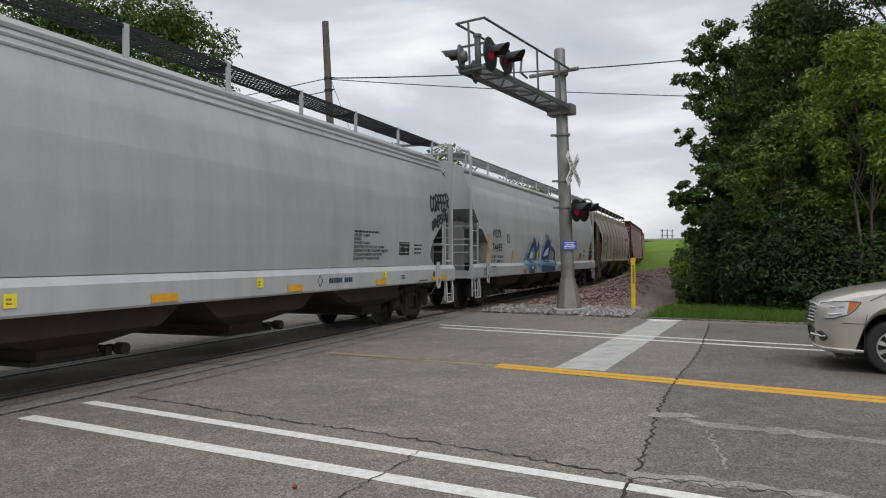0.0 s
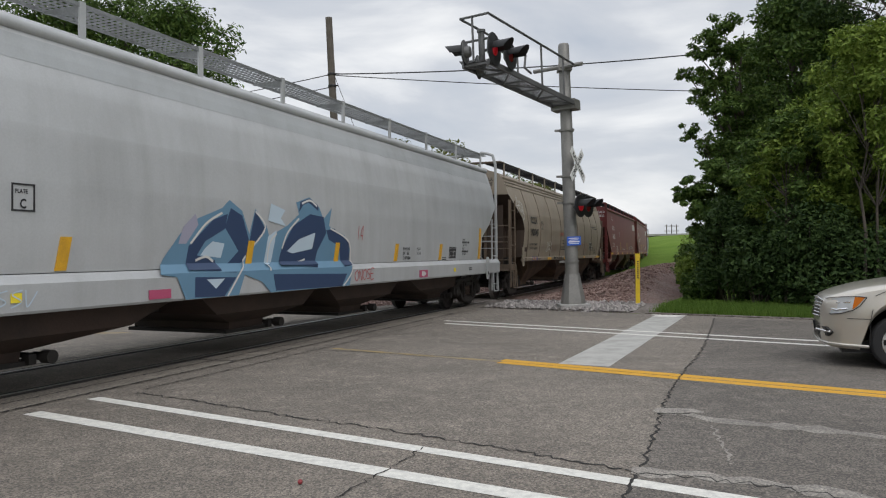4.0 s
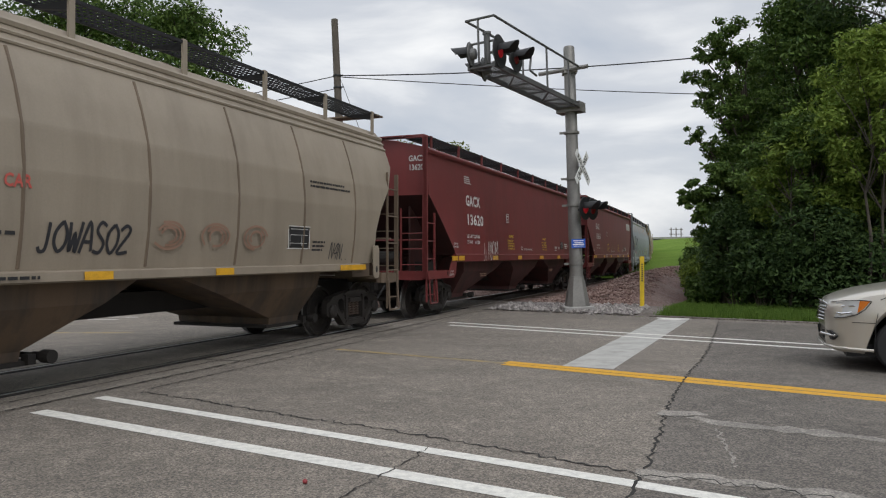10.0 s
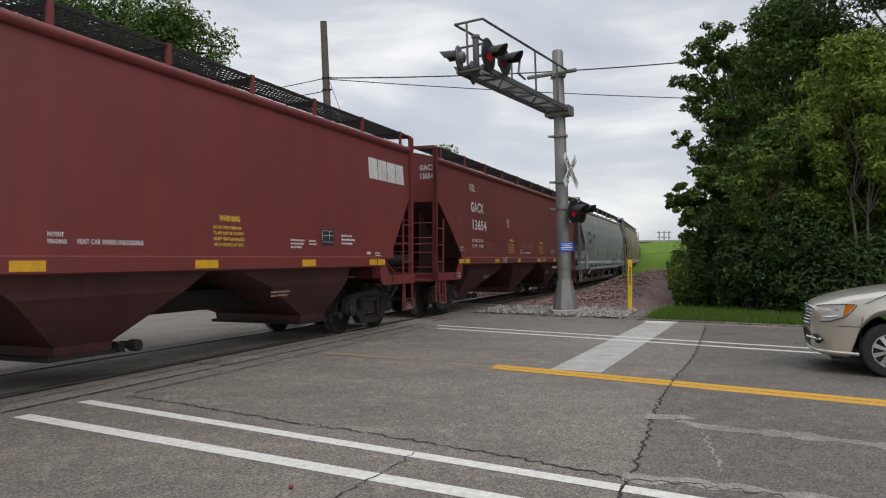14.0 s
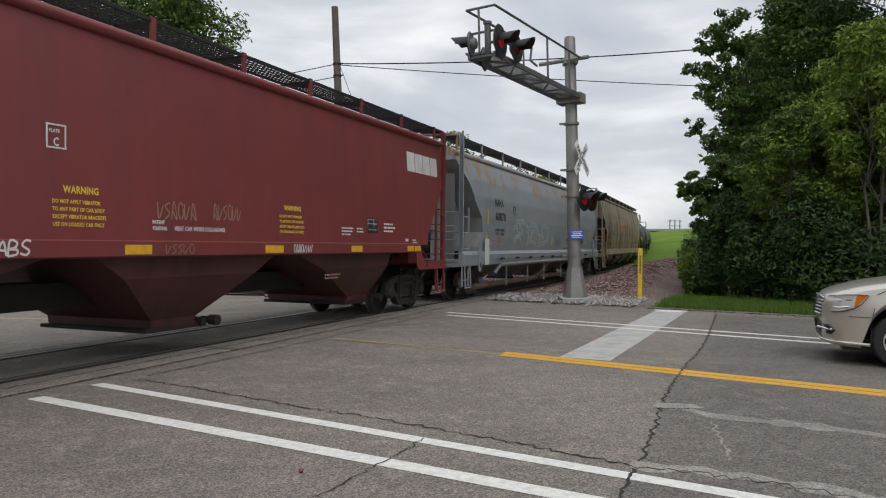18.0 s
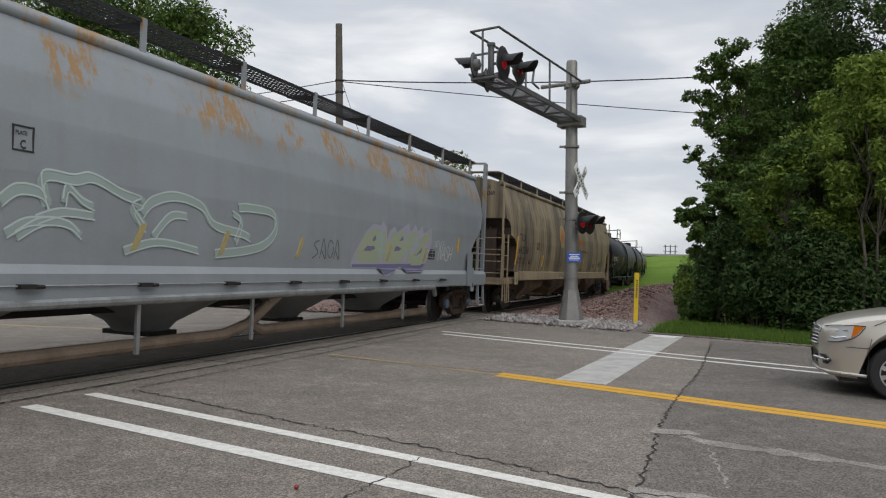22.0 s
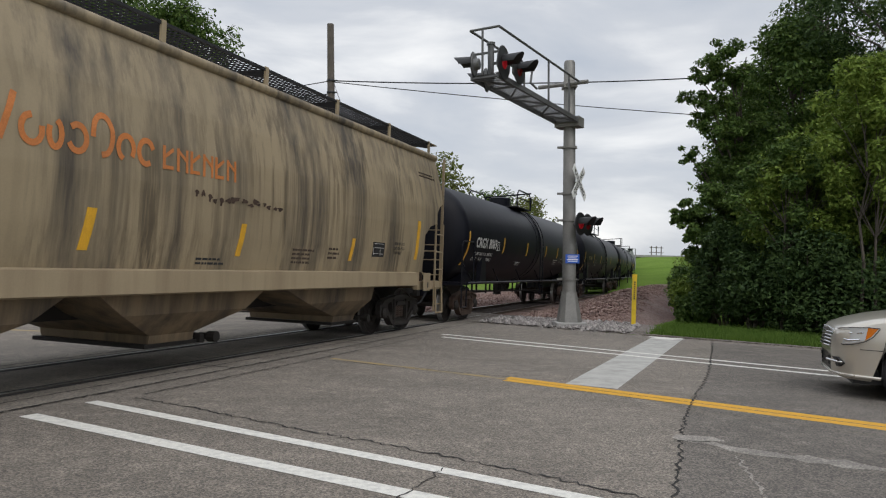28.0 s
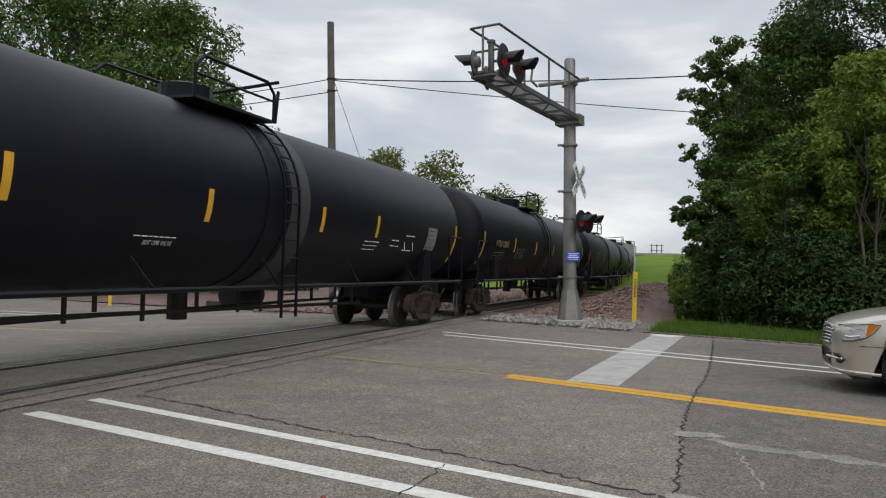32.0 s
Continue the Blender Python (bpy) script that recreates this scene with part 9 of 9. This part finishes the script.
LEANING = ((9.69, 25.98, 9.32, 0.65), (9.33, 26.11, 8.68, 0.65), (10.16, 26.34, 8.59, 0.74), (8.89, 26.27, 8.52, 0.39), (8.85, 27.07, 7.92, 0.39), (9.2, 26.16, 7.71, 0.52), (9.92, 26.16, 7.6, 0.78), (9.09, 26.73, 7.1, 0.43), (9.45, 25.8, 6.55, 0.61), (10.26, 26.03, 6.79, 0.74), (8.67, 26.34, 5.71, 0.39), (8.94, 25.98, 5.34, 0.39), (9.78, 26.48, 5.19, 0.61), (10.22, 26.31, 5.56, 0.78))
BULGE = ((8.43, 25.89, 3.66, 0.46), (8.23, 25.95, 3.43, 0.29), (8.7, 25.54, 3.82, 0.42), (8.44, 25.36, 2.89, 0.46), (8.96, 25.18, 4.16, 0.54), (9.3, 25.86, 3.26, 0.75), (9.85, 25.65, 4.01, 0.88), (8.9, 26, 2.2, 0.54), (9.49, 25.25, 2.46, 0.94))


def dead_tree(x, y, h, seed):
    """A bare grey tree with long thin forking twigs."""
    rnd = random.Random(seed)
    t = thing("dead_tree", "bare grey dead tree with thin twigs in the wood", "tree", pose(x, y, ground_z(x, y)))
    bm = bmesh.new()
    bar(bm, (0, 0, -0.1), (0.1, 0, h * 0.55), 0.09, 7, 0, 0.06)
    bar(bm, (0.1, 0, h * 0.55), (0.0, 0.1, h), 0.06, 7, 0, 0.012)
    part("trunk", bm, "bark", t)
    for k in range(22):
        z = h * (0.5 + 0.48 * k / 22)
        a = k * 2.4 + rnd.uniform(-0.5, 0.5)
        d = Vector((math.cos(a), math.sin(a), rnd.uniform(0.2, 0.9)))
        o = Vector((0.08, 0, z))
        q = o + d * rnd.uniform(0.7, 1.7) * (1.2 - 0.5 * k / 22)
        bm = bmesh.new()
        bar(bm, o, q, 0.025, 5, 0, 0.010)
        for _ in range(5):
            f = o.lerp(q, rnd.uniform(0.35, 1.0))
            e = f + Vector((rnd.uniform(-1, 1), rnd.uniform(-1, 1), rnd.uniform(-0.2, 1))) * 0.5
            bar(bm, f, e, 0.010, 4, 0, 0.004)
        part("branch", bm, "bark", t)


def right_wood():
    branchy_tree(10.6, 26.6, 9.6, LEANING, 61, "leaf_mid", 13000, 0.075, "airy green tree with separate leafy branches")
    branchy_tree(9.6, 26.3, 4.6, BULGE, 62, "leaf_mid", 15000, 0.08, "low green tree at the wood's corner")
    P = lambda e, m: RE * e + RM * m
    rnd = random.Random(11)
    # trees, front rank to back rank: station, offset, height, spread, leaf
    rows = ((-3.4, 29.0, 10.6, 2.5, "leaf_mid", 22000), (0.3, 28.0, 14.0, 3.3, "leaf_dark", 19000), (3.8, 28.5, 14.5, 3.4, "leaf_dark", 15000), (7.6, 28.0, 13.5, 3.2, "leaf_mid", 13000),
            (-1.0, 25.6, 7.6, 2.1, "leaf_light", 15000), (-4.4, 28.3, 6.0, 1.9, "leaf_mid", 14000), (-2.6, 26.6, 5.6, 1.8, "leaf_light", 14000), (2.2, 25.6, 8.8, 2.3, "leaf_mid", 11000), (5.4, 25.6, 9.5, 2.4, "leaf_mid", 11000), (9.2, 26.0, 10.0, 2.6, "leaf_dark", 9000), (12.5, 27.0, 12.5, 3.2, "leaf_mid", 9000),
            (-3.0, 34.5, 13.6, 2.7, "leaf_mid", 16000), (2.0, 34.0, 15.5, 3.6, "leaf_dark", 9000), (8.0, 34.0, 15.0, 3.6, "leaf_dark", 7000), (16.5, 28.0, 13.0, 3.4, "leaf_mid", 7000), (21, 29.0, 13.5, 3.6, "leaf_dark", 6000), (-5.5, 38.5, 8.5, 2.4, "leaf_dark", 6000))
    for k, (e, m, h, r, lf, n) in enumerate(rows):
        p = P(e, m)
        # back trees get extra height above the view, to shade the far cars
        h *= 1.25 if e >= -3.0 and m >= 28 else 1.0
        tree(p.x, p.y, h, r, 40 + k, lf, int(n * 1.7), 0.09 if e < 1 else 0.12, 0.10 if m < 27 else 0.2, {"leaf_mid": "leafy green tree at the wood's edge", "leaf_dark": "tall dark green tree in the wood", "leaf_light": "young light green tree at the wood's edge"}[lf], trunk_r=0.16, nclump=38, tight=0.72)
    for k in range(19):
        e, m = -4.95 + 1.28 * k + rnd.uniform(-0.4, 0.4), rnd.uniform(23.3, 24.8) + (1.2 if k < 1 else 0)
        p = P(e, m)
        shrub(p.x, p.y, rnd.uniform(2.2, 4.0), rnd.uniform(1.3, 1.8) * (0.82 if k < 2 else 1), 200 + k, rnd.choice(("leaf_dark", "leaf_dark", "leaf_dark", "leaf_mid")), 11000 if k < 8 else 3500, 0.075)
    for k in range(8):
        e, m = -6.6 + 0.6 * k, 27.5 + 1.4 * (7 - k) * 0.9
        p = P(e, m)
        shrub(p.x, p.y, rnd.uniform(1.8, 3.0), rnd.uniform(1.1, 1.6), 260 + k, rnd.choice(("leaf_mid", "leaf_dark")), 4500, 0.11)
    for k, (x, y, h, r) in enumerate(((9.0, 26.5, 1.2, 0.65), (9.5, 28.2, 1.7, 0.85), (10.3, 30.4, 2.2, 1.0), (11.6, 33.5, 2.5, 1.2), (12.8, 37.0, 2.6, 1.3))):
        shrub(x, y, h, r, 280 + k, ("leaf_mid", "leaf_light", "leaf_mid")[k % 3], 4200, 0.085, "low olive-green bush at the wood's foot")
    # slim bare stems in front of the dark wood
    for k, (e, m, h) in enumerate(((-1.15, 22.9, 7.5), (-0.9, 23.0, 6.5), (-3.1, 23.3, 5.5))):
        p = P(e, m)
        tree(p.x, p.y, h, 1.5, 90 + k, "leaf_light" if k < 2 else "leaf_mid", 6000, 0.08, 0.55, "slim young tree with a bare lower trunk", trunk_r=0.06, nclump=14, tight=0.7)
    for k, (x, y, h, r, n) in enumerate(((10.7, 21.9, 5.6, 1.7, 15000), (12.1, 21.5, 7.0, 2.0, 20000), (13.4, 22.0, 6.2, 1.9, 12000))):
        tree(x, y, h, r, 120 + k, "leaf_light", n, 0.075, 0.42, "young light green tree before the dark wood", trunk_r=0.06, nclump=26, tight=0.72)
    # the wood runs on beside the track, unseen, keeping sky light off far cars
    for k, (x, y) in enumerate(((18.2, 43), (21.0, 50), (24.0, 58), (27.5, 67), (31.5, 77), (23.5, 41), (27.0, 49), (30.5, 57), (34.5, 66))):
        tree(x, y, 13.5 + 1.5 * math.sin(k * 2.3), 3.4, 400 + k, ("leaf_mid", "leaf_dark")[k % 2], 7000, 0.17, 0.12, "leafy tree in the wood beside the railway", trunk_r=0.18, nclump=22)
    dead_tree(13.9, 24.4, 9.6, 71)


right_wood()
for k, (x, y, h, r, lf, n) in enumerate(((-14.2, 41, 15.6, 4.8, "leaf_mid", 27000), (-18.3, 44, 17.2, 4.0, "leaf_mid", 15000), (-11.9, 41.5, 11.0, 2.6, "leaf_mid", 8000), (-21.5, 42, 17.5, 4.6, "leaf_mid", 20000), (-27.5, 41, 17.0, 4.8, "leaf_mid", 15000), (-34, 43, 18.0, 5.0, "leaf_mid", 18000), (-24, 50, 19.0, 5.0, "leaf_dark", 9000), (-42, 46, 17, 5, "leaf_dark", 7000))):
    tree(x, y, h, r, 300 + k, lf, n, 0.14, 0.22, "large green tree across the road", trunk_r=0.3, nclump=34, tight=0.8)
for k, (x, y, h, r, lf, n, sp) in enumerate(((-4.2, 60, 10.6, 3.4, "leaf_yellow", 6500, 0), (0.2, 61, 10.4, 3.0, "leaf_yellow", 3500, 1), (7.0, 84, 9.2, 3.6, "leaf_mid", 5000, 0), (11.0, 86, 8.6, 3.4, "leaf_yellow", 4500, 0))):
    tree(x, y, h, r, 340 + k, lf, n, 0.2, 0.25, "sparse half-bare tree behind the railway" if sp else "yellow-green tree behind the railway", trunk_r=0.2, nclump=14, sparse=sp)


for k in range(13):
    shrub(-47 + 3.1 * k, 50.5 + 1.2 * math.sin(k * 1.9), 3.4 + 0.9 * math.sin(k * 2.7), 2.5, 360 + k, ("leaf_dark", "leaf_mid")[k % 3 == 0], 3500, 0.17, "tall dark shrub in a hedge past the railway")


def grass_stuff(name, count, place, seed, h0, h1, label):
    rnd = random.Random(seed)
    V, F = [], []
    for _ in range(count):
        x, y = place(rnd)
        z = ground_z(x, y) - 0.01
        a = rnd.uniform(0, math.tau)
        h, w = rnd.uniform(h0, h1), rnd.uniform(0.008, 0.016)
        dx, dy = math.cos(a) * w, math.sin(a) * w
        bx, by = rnd.uniform(-0.4, 0.4) * h, rnd.uniform(-0.4, 0.4) * h
        k = len(V)
        V += [(x - dx, y - dy, z), (x + dx, y + dy, z), (x + bx, y + by, z + h)]
        F.append((k, k + 1, k + 2))
    me = bpy.data.meshes.new(name)
    me.from_pydata(V, [], F)
    me.materials.append(M["grass_blade"])
    return tagged(new(name, me), label, "grass", "", "stuff")


def verge(rnd):
    m = 19.35 + 4.2 * rnd.random() ** 1.1
    p = RE * rnd.uniform(-5.6 - 0.15 * (m - 19.35) + rnd.uniform(-0.3, 0.3), 9) + RM * m
    return p.x, p.y


grass_stuff("grass", 90000, verge, 3, 0.08, 0.30, "bright green unmown grass along the kerb")


def shoulder():
    """Bare gravel and dirt between the road's edge, the ballast and the grass."""
    bm = bmesh.new()
    g = []
    for i in range(15):
        m = 19.2 + 4.6 * i / 14
        row = []
        for j in range(19):
            e = -14 + (8.35 - 0.15 * (m - 19.35) + 0.12 * math.sin(m * 3.1)) * j / 18
            p = RE * e + RM * m
            row.append(bm.verts.new((p.x, p.y, dip(p) + 0.012 - 0.03 * (m > 23.2) + 0.025 * noise.noise(Vector((p.x * 1.7, p.y * 1.7, 3))) - (0.1 if i == 14 or j == 18 else 0))))
        g.append(row)
    for a, b in zip(g, g[1:]):
        for j in range(18):
            bm.faces.new((a[j], a[j + 1], b[j + 1], b[j]))
    tagged(smooth(part("gravel_shoulder", bm, "dirt")), "grey-brown gravel and dirt at the road's edge", "gravel", "", "structure")
    # pale gravel beside the road past the rails
    bm = bmesh.new()
    g = []
    for i in range(13):
        row = []
        for j in range(17):
            p = RE * (-34 + 20 * j / 16) + RM * (19.2 + 7.5 * i / 12 + 0.25 * math.sin(j * 1.7))
            edge = i == 12 or j in (0, 16)
            row.append(bm.verts.new((p.x, p.y, ground_z(p.x, p.y) + 0.06 - (0.2 if edge else 0) + 0.02 * noise.noise(Vector((p.x, p.y, 5))))))
        g.append(row)
    for a, b in zip(g, g[1:]):
        for j in range(16):
            bm.faces.new((a[j], a[j + 1], b[j + 1], b[j]))
    tagged(smooth(part("gravel_shoulder", bm, "ballast_grey")), "pale gravel beside the road past the rails", "gravel", "", "structure")


shoulder()


def kerb():
    bm = bmesh.new()
    rings(bm, [[road_pt(e, 19.2, -0.3), road_pt(e, 19.38, -0.3), road_pt(e, 19.38, 0.035), road_pt(e, 19.2, 0.03)] for e in np.linspace(-5.9, 60, 44)])
    tagged(part("kerb", bm, "dirt"), "low worn concrete road edge", "kerb", "", "structure")


kerb()


# writing and sprayed strokes are many small marks each
for ob in scene.objects:
    if ob.name.split(".")[0] in ("graffiti", "lettering", "stencil", "notice_writing", "plate_ruling", "plate_frame", "maker_mark", "company_mark", "rust_scrape"):
        tagged(ob, kind="stuff")


def motions():
    """The train rolls past at a steady speed, its wheels turning."""
    for car, X, L, tc, sets in CARS:
        walk(car, [(t, car_pose(X, L, tc, t)) for t in range(33)])
        for w in sets:
            x, y, z = w.location
            rows, k = [], 0
            while k * 0.125 <= 32.0:
                t = k * 0.125
                rows.append((t, pose(x, y, z) @ Matrix.Rotation(-SPEED * t / WHEEL_R, 4, "Y")))
                k += 1
            walk(w, rows)


motions()
